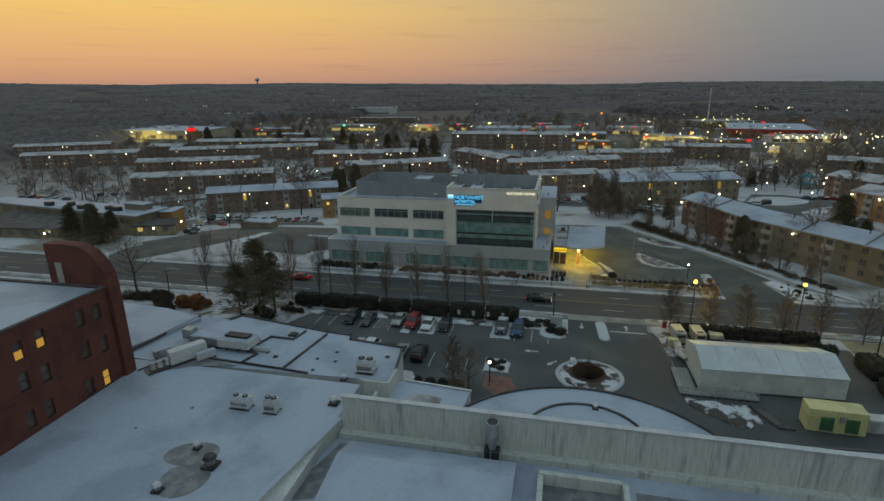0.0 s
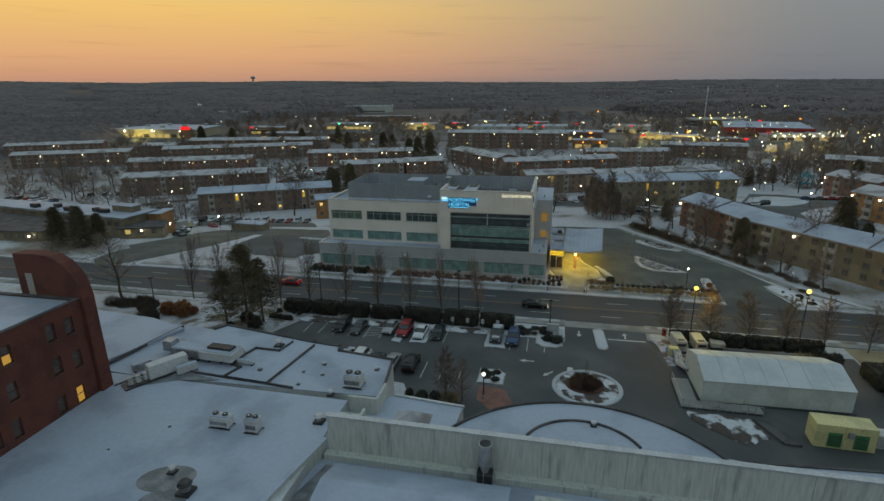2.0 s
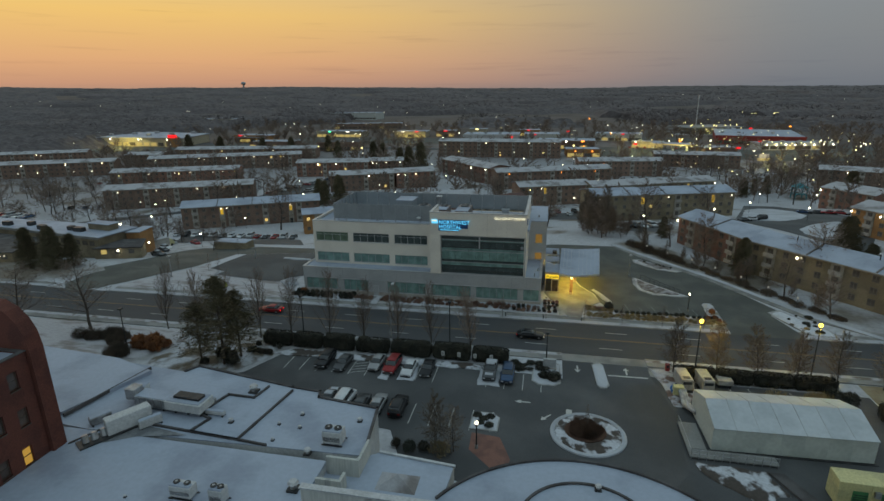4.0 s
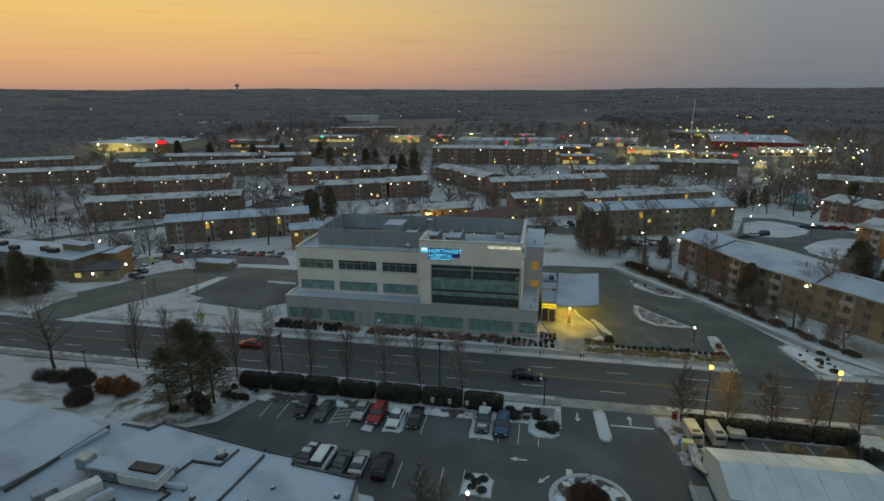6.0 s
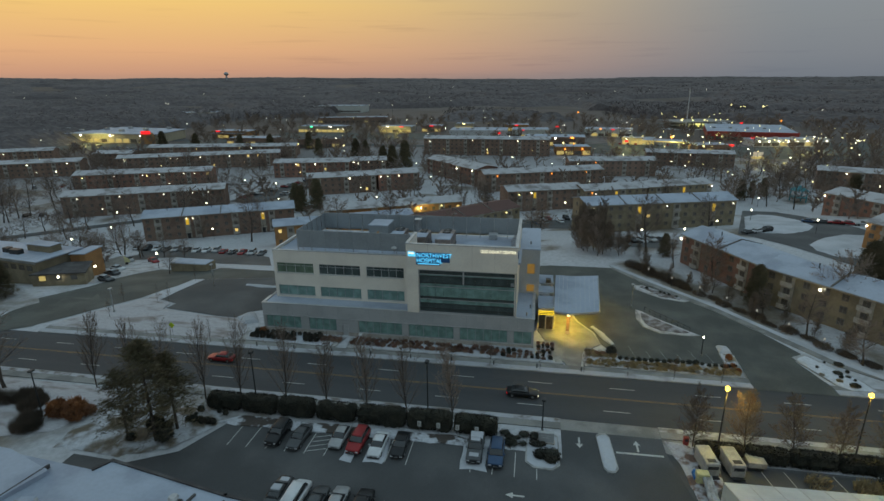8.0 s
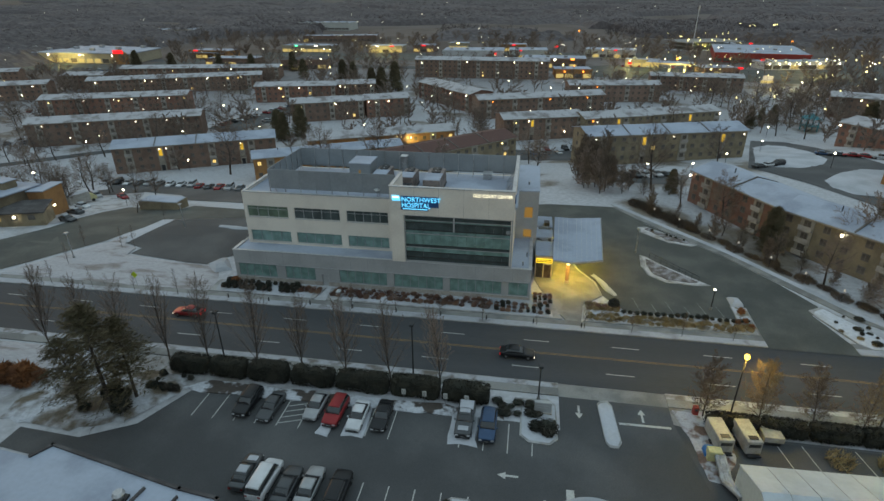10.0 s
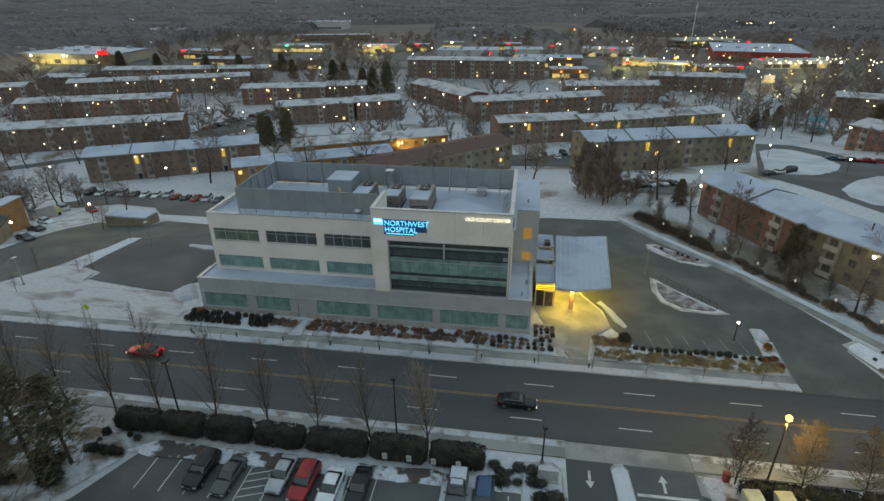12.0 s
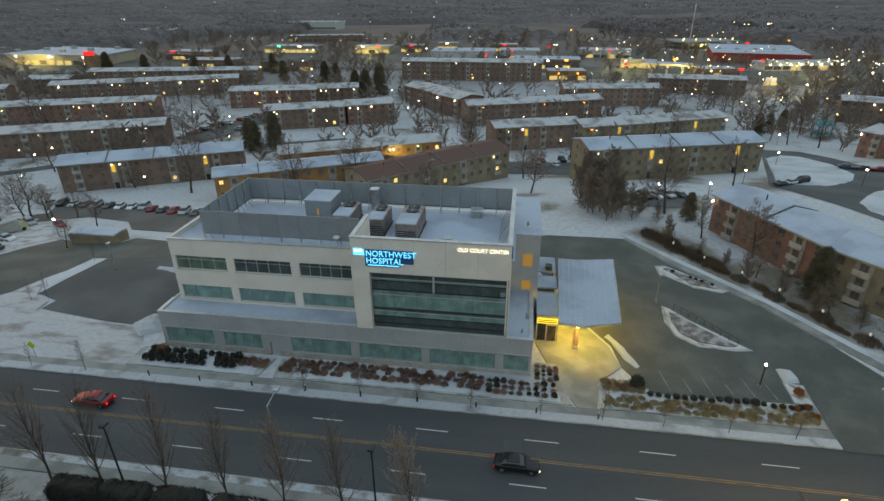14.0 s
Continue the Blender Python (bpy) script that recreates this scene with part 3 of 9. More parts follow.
M_GRASSBED = mat("thin_snow_over_straw", (.46, .47, .50), .85, (.24, .205, .15), .7, 3.0, .4, edge=(.44, .62), grain=.14)
mound("west_near_lawn", [(-110, -21.4), (-64, -21.4), (-60, -25), (-64.5, -33), (-75, -36), (-110, -37)], .12, M_LAWNSNOW, "snowy lawn above the hospital roofs", "lawn", kerbed=False)
mound("median_island", [(8.9, -21.4), (9.8, -21.2), (10.3, -22), (10.7, -28), (10.2, -28.9), (9.3, -28.9), (8.9, -28.2), (8.5, -22)], .12, M_SNOW, "snow-covered kerbed island in the entry lane", "traffic island")
mound("corner_island", [(-.6, -28.6), (.4, -29.5), (2.8, -29.6), (3.7, -28.6), (3.6, -23), (2.6, -22), (-.6, -22.4)], .12, M_SNOW, "snowy kerbed island with low evergreens", "traffic island")
mound("round_island", oval(6.9, -40.4, 4.6, 4.4), .15, M_SOILSNOW, "round snowy island with a mulched centre", "roundabout")
part_ob = thing("mulch_bed", "dark mulched bed in the round island", "flower bed", pose(6.6, -40.2, .3))
part("soil", Geo().prism(oval(0, 0, 2.6, 2.3, 20), -.1, .12), M_MULCH, part_ob)
rg = thing("snow_ring", "ring of white snow on the round kerb", "snow bank", pose(6.9, -40.4, .1))
g = Geo()
for r_, z_ in ((4.75, -.08), (4.7, .12), (4.45, .2), (4.15, .1)):
    g.v += [(r_ * math.cos(2 * math.pi * i / 40), r_ * .96 * math.sin(2 * math.pi * i / 40), z_ + .05 * noise.noise((i * .9, r_, 2))) for i in range(40)]
for k in range(3):
    g.f += [(k * 40 + i, k * 40 + (i + 1) % 40, (k + 1) * 40 + (i + 1) % 40, (k + 1) * 40 + i) for i in range(40)]
part("snow", g, M_SNOW, rg)
mound("small_island", [(-8.1, -42), (-4.4, -42), (-4.3, -39), (-5.2, -38), (-7.0, -38), (-8.0, -39)], .14, M_SNOW, "kerbed snowy island with a few shrubs", "traffic island")
mound("forecourt_island", [(20.4, 21.6), (21.4, 21), (24, 17.6), (30.4, 11.0), (28, 10.6), (23.2, 11.0), (20.6, 13.2), (19.9, 17)], .14, M_GREY_SNOW, "kerbed island heaped with grey snow", "traffic island")
mound("upper_island", [(22.3, 35.6), (24.0, 36.0), (32.6, 28.0), (31.2, 27.0), (27, 28.2), (22.2, 33)], .14, M_GREY_SNOW, "narrow kerbed island with brown shrubs", "traffic island")
mound("drive_island", [(43.2, 5.0), (45.6, 6.4), (50.6, -1.5), (51.5, -5.0), (47.6, -5.2), (46.2, -3.6), (43.6, 3.0)], .14, M_SNOWGRASS, "snowy planted corner beside the drive", "traffic island")
M_LEAFSNOW = mat("snow_with_dead_leaves", (.44, .44, .46), .85, (.16, .10, .075), .75, 4.0, .5, edge=(.46, .62), grain=.18)
mound("tent_corner", [(17.1, -21.4), (20.4, -21.6), (23.4, -23.4), (22.4, -29.4), (19.6, -32.2), (18.7, -32), (18.2, -26)], .2, M_LEAFSNOW, "trampled snowy corner with dead leaves", "snow bank", kerbed=False)
mound("entry_bed", [(8.2, -3.45), (33.2, -3.45), (33.5, .5), (15.4, .1), (8.4, .1)], .10, M_GRASSBED, "long snowy bed of dormant grasses", "flower bed")
mound("entry_bed", [(8.4, .12), (15.2, .12), (13.4, 2.3), (8.7, 1.9)], .08, M_GRASSBED, "corner of a snowy bed with dry grasses", "flower bed")
mound("entry_bed", [(31.3, .55), (33.5, .55), (33.9, 4.2), (31.6, 4.6)], .08, M_GRASSBED, "end of a snowy bed at the car park", "flower bed")
mound("front_bed", [(-53.8, -3.4), (-35.0, -3.4), (-34.2, .4), (-53.8, .6)], .10, M_SNOW, "snowy planting bed before the facade", "flower bed")
mound("front_bed", [(-32.9, -3.4), (5.1, -3.4), (3.2, 4.4), (.6, 4.4), (.4, .4), (-33.3, .4)], .10, M_SNOW, "snowy planting bed before the facade", "flower bed")
mound("canopy_kerb", [(10.2, 12.0), (11.0, 11.0), (12.6, 6.5), (13.8, 4.9), (14.6, 5.2), (13.0, 9.0), (11.2, 12.6)], .2, M_SNOW, "heaped snow on the kerb by the canopy", "snow bank", kerbed=False)
mound("corner_snow", [(31.6, 4.2), (33.8, 4.6), (33.6, 7.4), (31.8, 7.6)], .55, M_SNOW, "ploughed heap of snow at the car park corner", "snow bank", kerbed=False)
mound("pine_bed", [(-62, -35.6), (-52, -36.0), (-46.4, -33.6), (-42.6, -28.0), (-43.6, -24.6), (-50, -24), (-58, -27), (-63, -31)], .35, M_BEDMIX, "mounded bed of mulch and snow under the pines", "flower bed", kerbed=False)
mound("lot_edge_snow", [(-44.4, -27.0), (-41.0, -25.0), (-2, -24.9), (-1.6, -26.6), (-20, -26.9), (-41, -27.4)], .10, M_SOILSNOW, "trodden snow and dark soil before the hedge", "snow bank", kerbed=False)
mound("west_lawn", [(-95.5, -3.6), (-93.0, 0.4), (-88.1, 7.6), (-85.4, 11.5), (-83.5, 15.9), (-81.1, 11.8), (-77.3, 10.1), (-77.0, 7.4), (-69.4, 6.0), (-59.0, 4.9), (-56.0, 4.9), (-51.3, -3.6), (-66.7, -4.6), (-88.7, -3.8)], .12, M_LAWNSNOW, "streaked snowy lawn between drive and car park", "lawn", kerbed=False)
sheet("lawn_finger", [(-83.1, 26.7), (-80.3, 26.9), (-80.3, 20.9), (-80.9, 11.9), (-85.8, 12.0), (-84.3, 17.7), (-83.3, 20.6)], .06, M_SNOW, "narrow finger of snow between drive and car park", "lawn")
mound("west_heap", [(-59.4, 5.1), (-58.0, 8.7), (-56.4, 8.3), (-53.6, 4.1), (-56.2, 2.5)], .5, M_SNOW, "ploughed heap of snow on the lawn corner", "snow bank", kerbed=False)
mound("lot_divider", [(-67.4, 22.9), (-67.6, 24.2), (-62.8, 23.7), (-59.4, 23.2), (-58.7, 22.0), (-62.4, 21.9)], .12, M_SNOW, "narrow ridge of snow across the asphalt", "snow bank", kerbed=False)
for nm, poly in (("mulch_bed", [(21.2, 19.6), (23.6, 16.8), (28.4, 11.7), (27.2, 11.4), (23.4, 12.0), (21.4, 14.0), (20.9, 17)]), ("mulch_bed", [(23.4, 34.4), (24.2, 34.8), (31.2, 28.6), (30.4, 28.0), (27, 29.2)])):
    o_ = thing(nm, "grey-brown mulch bed inside the snowy island", "flower bed")
    part("soil", Geo().prism(poly, .1, .36), mat("frosty_mulch", (.13, .11, .10), .95, (.32, .32, .34), .8, 6.0, .4), o_)
# a stubbed road and court among the flats
sheet("court_road", [(90.0, 166.7), (101.5, 161.0), (103.1, 142.3), (100.8, 119.6), (101.8, 101.5), (101.3, 82.6), (78.1, 42.3), (78.6, 57.4), (73.2, 68.1), (67.3, 79.2), (62.5, 90.9)], .03, M_ASPHALT,
      "curving asphalt court between blocks of flats", "road")
for name, poly in (("flats_parking_north", [(-7.3, 120.7), (18.9, 116.4), (20.0, 141.0), (-10.0, 140.3)]), ("flats_parking_middle", [(20.2, 69.8), (35.9, 67.7), (40.4, 75.1), (31.4, 85.4), (19.0, 83.7)]),
                   ("flats_parking_west", [(-153.8, 158.0), (-136.2, 153.0), (-115.7, 230.1), (-133.2, 237.6)]), ("flats_parking_far", [(-38.1, 248.5), (24.2, 261.8), (19.1, 273.9), (-45.6, 259.6)]),
                   ("flats_road", [(-250, 40), (-151.5, 127.9), (-75.6, 162.9), (-78.1, 167.9), (-154.0, 134.1), (-252, 46)])):
    sheet(name, poly, .03, M_ASPHALT, "snow-streaked asphalt parking among the flats", "car park")
for k in range(6):
    x, e = 17.2 + 2.5 * k, (4.9, 3.6, 4.4, 3.2, 4.7, 3.9)[k]
    sheet("bay_line", [(x, 1.0), (x + .09, 1.0), (x - .5 + .11 * (4.9 - e), e), (x - .59 + .11 * (4.9 - e), e)], .09, M_WORNPAINT, "worn pale parking bay line", "road marking")
sheet("far_road", [(-485.2, 398.2), (-116.4, 357.2), (135.6, 356.1), (389.9, 311.8), (384.5, 321.1), (135.3, 371.7), (-116.4, 375.1), (-484.5, 416.0)], .04, M_ROAD, "distant shopping street", "road")


# ---------------------------------------------------------------- the medical building
YF, YL = 1.3, 5.0          # front of the ground floor and glass block; front of the set-back wing
ZL, ZR = 5.7, 14.6         # ledge, roof


def text_mesh(name, words, size, depth, material):
    cu = bpy.data.curves.new(name, "FONT")
    cu.body, cu.size, cu.extrude = words, size, depth
    tmp = new(name, cu)
    bpy.context.view_layer.update()
    me = bpy.data.meshes.new_from_object(tmp.evaluated_get(bpy.context.evaluated_depsgraph_get()))
    bpy.data.objects.remove(tmp)
    me.name = name
    me.materials.clear()
    me.materials.append(material)
    return me


def wall_with_holes(x0, x1, z0, z1, holes, y0, y1):
    """A wall from y0 (front) to y1 with rectangular openings through it."""
    xs = sorted({x0, x1, *[h[0] for h in holes], *[h[2] for h in holes]})
    zs = sorted({z0, z1, *[h[1] for h in holes], *[h[3] for h in holes]})
    nx, nz = len(xs), len(zs)

    def solid(i, j):
        if not (0 <= i < nx - 1 and 0 <= j < nz - 1):
            return False
        cx, cz = (xs[i] + xs[i + 1]) / 2, (zs[j] + zs[j + 1]) / 2
        return not any(h[0] < cx < h[2] and h[1] < cz < h[3] for h in holes)
    g = Geo()
    g.v = [(x, y, z) for y in (y0, y1) for x in xs for z in zs]

    def at(i, j, k):
        return k * nx * nz + i * nz + j
    for i in range(nx - 1):
        for j in range(nz - 1):
            if not solid(i, j):
                continue
            g.f.append((at(i, j, 0), at(i + 1, j, 0), at(i + 1, j + 1, 0), at(i, j + 1, 0)))
            g.f.append((at(i, j, 1), at(i, j + 1, 1), at(i + 1, j + 1, 1), at(i + 1, j, 1)))
            for di, dj, p, q in ((-1, 0, (i, j), (i, j + 1)), (1, 0, (i + 1, j + 1), (i + 1, j)), (0, -1, (i + 1, j), (i, j)), (0, 1, (i, j + 1), (i + 1, j + 1))):
                if not solid(i + di, j + dj):
                    g.f.append((at(*p, 0), at(*q, 0), at(*q, 1), at(*p, 1)))
    return g


def strip_window(parent, x0, z0, x1, z1, y, panes, glass, transom=0.0, frame_mat=None, name="window"):
    """A ribbon window set 0.25 m back: frame, sill and panes."""
    fm = frame_mat or M_DARKMETAL
    w = part(name, Geo().box(x0, y + .16, z0, x1, y + .30, z0 + .07).box(x0, y + .16, z1 - .07, x1, y + .30, z1)
             .box(x0, y + .16, z0, x0 + .07, y + .30, z1).box(x1 - .07, y + .16, z0, x1, y + .30, z1), fm, parent)
    step = (x1 - x0) / panes
    for k in range(1, panes):
        part("mullion", Geo().box(x0 + step * k - .04, y + .14, z0 + .07, x0 + step * k + .04, y + .29, z1 - .07), fm, w)
    if transom:
        part("transom", Geo().box(x0 + .07, y + .145, z0 + transom - .035, x1 - .07, y + .285, z0 + transom + .035), fm, w)
    for k in range(panes):
        part("pane", Geo().box(x0 + step * k + .04, y + .2, z0 + .07, x0 + step * (k + 1) - .04, y + .24, z1 - .07), glass, w)
    part("sill", Geo().box(x0 - .05, y - .06, z0 - .09, x1 + .05, y + .2, z0 - .002), M_COPING, w)
    return w


M_SPANDREL = glazing("spandrel_glass", (.16, .25, .24), .25, spec=.6)


def medical_building():
    b = thing("medical_building", "three-storey beige and grey medical office building with lit roof signs", "office building")
    G = [(-50.3, -43.3, 5), (-41.7, -36.3, 4), (-32.0, -23.7, 6), (-22.5, -14.2, 6), (-13.1, -4.6, 6), (-3.5, -.35, 2)]
    ZG0, ZG1 = .85, 3.25
    # ground floor
    holes = [(x0, ZG0, x1, ZG1) for x0, x1, _ in G] + [(-35.1, -.0, -34.0, 2.2)]
    part("ground_wall", wall_with_holes(-50.9, 0, .75, ZL, holes, YF, YF + .4), M_GREYPANEL, b, "grey metal-panelled ground floor wall")
    part("stone_base", wall_with_holes(-50.95, .05, -.1, .75, [(-35.1, -.1, -34.0, .75)], YF - .06, YF + .4), M_STONE, b, "cast stone base course")
    part("side_wall_west", Geo().box(-50.9, YF + .4, -.1, -50.5, 22, ZL), M_GREYPANEL, b)
    part("side_wall_east", Geo().box(-.4, YF + .4, -.1, 0, 13.75, ZL), M_GREYPANEL, b)
    part("rear_wall", Geo().box(-50.9, 21.6, -.1, -2.7, 22, ZR), M_BEIGE, b)
    part("ledge_roof", Geo().box(-50.5, YF + .4, ZL - .35, -.4, 13.7, ZL - .12), M_ROOFSNOW, b, "snow-covered ledge above the ground floor")
    part("ledge_coping", Geo().box(-50.98, YF - .05, ZL, .08, YF + .45, ZL + .1).box(-50.98, YF + .45, ZL, -50.45, YL, ZL + .1)
         .box(-.45, YF + .45, ZL, .08, 13.75, ZL + .1), M_COPING, b)
    # seams between the grey panels
    for k in range(1, 17):
        x = -50.9 + 3.0 * k
        part("panel_seam", Geo().box(x, YF - .012, ZG1 + .2, x + .04, YF, ZL), M_SCREEN, b)
    part("canopy_band", Geo().box(-50.9, YF - .1, ZG1 + .06, .02, YF, ZG1 + .2), M_COPING, b)
    for x0, x1, n in G:
        strip_window(b, x0, ZG0, x1, ZG1, YF, n, M_GREENGLASS, frame_mat=M_SCREEN)
    d = part("service_door", Geo().box(-35.1, YF + .12, 0, -34.0, YF + .2, 2.2), M_GREYPANEL, b, "plain grey metal service door")
    part("door_frame", Geo().box(-35.2, YF - .02, 0, -35.1, YF + .25, 2.3).box(-34.0, YF - .02, 0, -33.9, YF + .25, 2.3).box(-35.1, YF - .02, 2.2, -34.0, YF + .25, 2.3), M_COPING, d)
    part("door_handle", Geo().box(-34.25, YF + .06, .95, -34.15, YF + .12, 1.25), M_GALV, d)
    part("lobby_lamp", Geo().box(-6.6, YF + .6, 1.0, -5.6, YF + .7, 1.4), M_AMBER, b, "small warm lamp glowing inside the window")
    part("lobby_lamp", Geo().box(-28.3, YF + .6, 1.0, -27.3, YF + .7, 1.3), M_AMBER, b, "small warm lamp glowing inside the window")
    part("interior_floor", Geo().box(-50.4, YF + .5, .1, -.5, 21.5, .3), M_CONC, b)
    part("interior_core", Geo().box(-50.4, YF + 3.2, .3, -.5, YF + 3.4, ZL - .4), M_WHITEWALL, b)
    # set-back wing
    cols = [(-49.0, -41.6), (-40.5, -32.4), (-31.2, -24.0)]
    holes = [(x0, z0, x1, z1) for x0, x1 in cols for z0, z1 in ((6.05, 8.05), (10.6, 12.6))]
    part("upper_wall", wall_with_holes(-49.6, -22.4, ZL - .3, ZR + .45, holes, YL, YL + .4), M_BEIGE, b, "beige panelled upper wall")
    part("upper_side_wall", Geo().box(-49.6, YL + .4, ZL - .3, -49.2, 22, ZR + .45), M_BEIGE, b)
    part("wall_coping", Geo().box(-49.66, YL - .06, ZR + .45, -22.5, YL + .46, ZR + .56).box(-49.66, YL + .46, ZR + .45, -49.14, 22, ZR + .56), M_COPING, b)
    for i, (x0, x1) in enumerate(cols):
        for z0, z1 in ((6.05, 8.05), (10.6, 12.6)):
            up = z0 > 10
            strip_window(b, x0, z0, x1, z1, YL, 4 if i == 0 else 5, M_BLINDGLASS if (i == 0 and up) else (M_OFFICEGLASS if up else M_GREENGLASS), transom=1.45 if up else 0.0, frame_mat=M_GREYPANEL if up else M_SCREEN)
    part("upper_core", Geo().box(-49.0, YL + 2.6, ZL, -22.6, YL + 2.8, ZR - .4), M_WHITEWALL, b)
    part("upper_floor", Geo().box(-49.1, YL + .4, 9.1, -22.6, 21.5, 9.5), M_CONC, b)
    # roof
    part("roof_deck", Geo().box(-49.2, YL + .4, ZR - .4, -2.8, 21.6, ZR).box(-22.2, YF + .5, ZR - .4, -3.5, YL + .4, ZR), M_ROOFSNOW, b, "flat roof under smooth snow")
    # glass block with the sign wall
    zt, zb = 18.6, 14.05
    part("sign_wall", Geo().box(-22.5, YF - .25, zb, -3.2, YF + .2, zt), M_BEIGE, b, "beige parapet wall carrying the signs")
    part("pier", Geo().box(-22.5, YF - .25, ZL + .1, -20.4, YF + .4, zb), M_BEIGE, b, "broad beige pier beside the curtain wall")
    part("tower_side_wall", Geo().box(-3.6, YF + .2, ZL, -3.2, 13.75, ZR).box(-3.6, YF + .2, ZR, -3.2, 21.2, zt), M_BEIGE, b)
    part("tower_west_wall", Geo().box(-22.5, YF + .4, ZL, -22.1, YL + .1, zt).box(-22.5, YL + .1, ZR, -22.1, 8.4, zt), M_BEIGE, b)
    part("tower_coping", Geo().box(-22.58, YF - .32, zt, -3.12, YF + .28, zt + .12).box(-3.68, YF + .28, zt, -3.12, 21.2, zt + .12).box(-22.58, YF + .28, zt, -22.02, 8.4, zt + .12), M_COPING, b)
    for k in range(1, 5):
        part("panel_joint", Geo().box(-22.5 + 3.86 * k, YF - .262, zb + .05, -22.47 + 3.86 * k, YF - .25, zt), M_STONE, b)
    cw = part("curtain_wall", Geo().box(-20.4, YF + .1, ZL + .1, -3.3, YF + .22, ZL + .3).box(-20.4, YF + .1, zb - .25, -3.3, YF + .22, zb)
              .box(-20.4, YF + .1, ZL + .3, -20.25, YF + .22, zb - .25).box(-3.45, YF + .1, ZL + .3, -3.3, YF + .22, zb - .25), M_GREYPANEL, b, "green-grey glass curtain wall with spandrel bands")
    bands = [(6.0, 6.5, M_OFFICEGLASS), (6.6, 7.5, M_OFFICEGLASS), (7.6, 8.3, M_GREENGLASS), (8.4, 8.75, M_OFFICEGLASS), (8.85, 10.7, M_GREENGLASS), (10.8, 11.35, M_SPANDREL), (11.45, 12.65, M_OFFICEGLASS), (12.75, 13.0, M_GREENGLASS), (13.05, 13.8, M_OFFICEGLASS)]
    xs = [-20.25 + 1.4 * k for k in range(12)] + [-3.45]
    for z0, z1, gm in bands:
        for xa, xb in zip(xs, xs[1:]):
            part("pane", Geo().box(xa + .02, YF + .34, z0, xb - .02, YF + .38, z1), gm, cw)
        part("rail", Geo().box(-20.25, YF + .24, z1, -3.45, YF + .42, z1 + .09), M_GREYPANEL if gm is M_GREENGLASS else M_DARKMETAL, cw)
    for xa in xs[1:-1]:
        part("mullion", Geo().box(xa - .015, YF + .325, ZL + .3, xa + .015, YF + .345, zb - .25), M_DARKMETAL, cw)
    part("centre_post", Geo().box(-12.6, YF + .14, 11.4, -12.35, YF + .34, zb - .25), M_GREYPANEL, cw)
    part("ledge_light", Geo().box(-4.3, YF + .28, 11.5, -3.7, YF + .33, 12.1), M_SCREEN, cw)
    for z in (9.1,):
        part("tower_floor", Geo().box(-20.2, YF + .9, z, -3.7, YL + .3, z + .3), M_CONC, b)
    part("tower_core", Geo().box(-20.2, YF + 3.4, ZL, -3.7, YF + 3.6, ZR - .5), M_WHITEWALL, b)
    # signs
    # Added panel: its blue paints the halo that the letters throw on the wall.
    s = part("letter_halo", Geo().box(-20.72, YF - .35, 14.95, -16.4, YF - .26, 15.5).box(-20.72, YF - .35, 15.5, -14.75, YF - .26, 17.2), M_SIGNBLUE, b, "glowing blue panel standing in for letter glow")
    part("sign_mark", Geo().prism([(-22.1, 16.4), (-20.8, 16.4), (-20.8, 16.9), (-21.0, 17.25), (-22.1, 17.25)], 0, .1, Matrix(((1, 0, 0, 0), (0, 0, -1, YF - .28), (0, 1, 0, 0), (0, 0, 0, 1)))), M_SIGNCYAN, b, "glowing blue and white sign emblem")
    part("emblem_band", Geo().box(-22.0, YF - .42, 16.85, -21.0, YF - .39, 17.15), M_SIGNWHITE, b)
    up = pose(0, 0, 0, 90)
    part("sign_word", text_mesh("sign_word", "NORTHWEST", 1.06, .05, M_SIGNCYAN), None, b, "glowing cyan capital letters", pose(-20.6, YF - .43, 16.36) @ up @ Matrix.Diagonal((.95, 1, 1, 1)))
    part("sign_word", text_mesh("sign_word", "HOSPITAL", 1.06, .05, M_SIGNCYAN), None, b, "glowing cyan capital letters", pose(-20.6, YF - .43, 15.42) @ up @ Matrix.Diagonal((.95, 1, 1, 1)))
    part("sign_bar", Geo().box(-20.4, YF - .41, 15.08, -16.5, YF - .38, 15.22), M_SIGNCYAN, b)
    part("sign_word", text_mesh("sign_word", "OLD COURT CENTER", .66, .04, M_SIGNWHITE), None, b, "warm white capital letters", pose(-9.5, YF - .32, 17.58) @ up @ Matrix.Diagonal((.93, 1, 1, 1)))
    part("side_sign", Geo().box(-3.19, 2.2, 16.4, -3.05, 3.6, 17.4), M_SIGNBLUE, b, "small blue emblem on the side wall")
    # screen fence on the roof
    sf = part("roof_screen", Geo().box(-45.3, 6.9, 15.3, -45.2, 21.2, 15.4).box(-45.3, 21.1, 15.3, -3.2, 21.2, 15.4), M_SCREEN, b, "tall grey louvred screen around the roof plant")
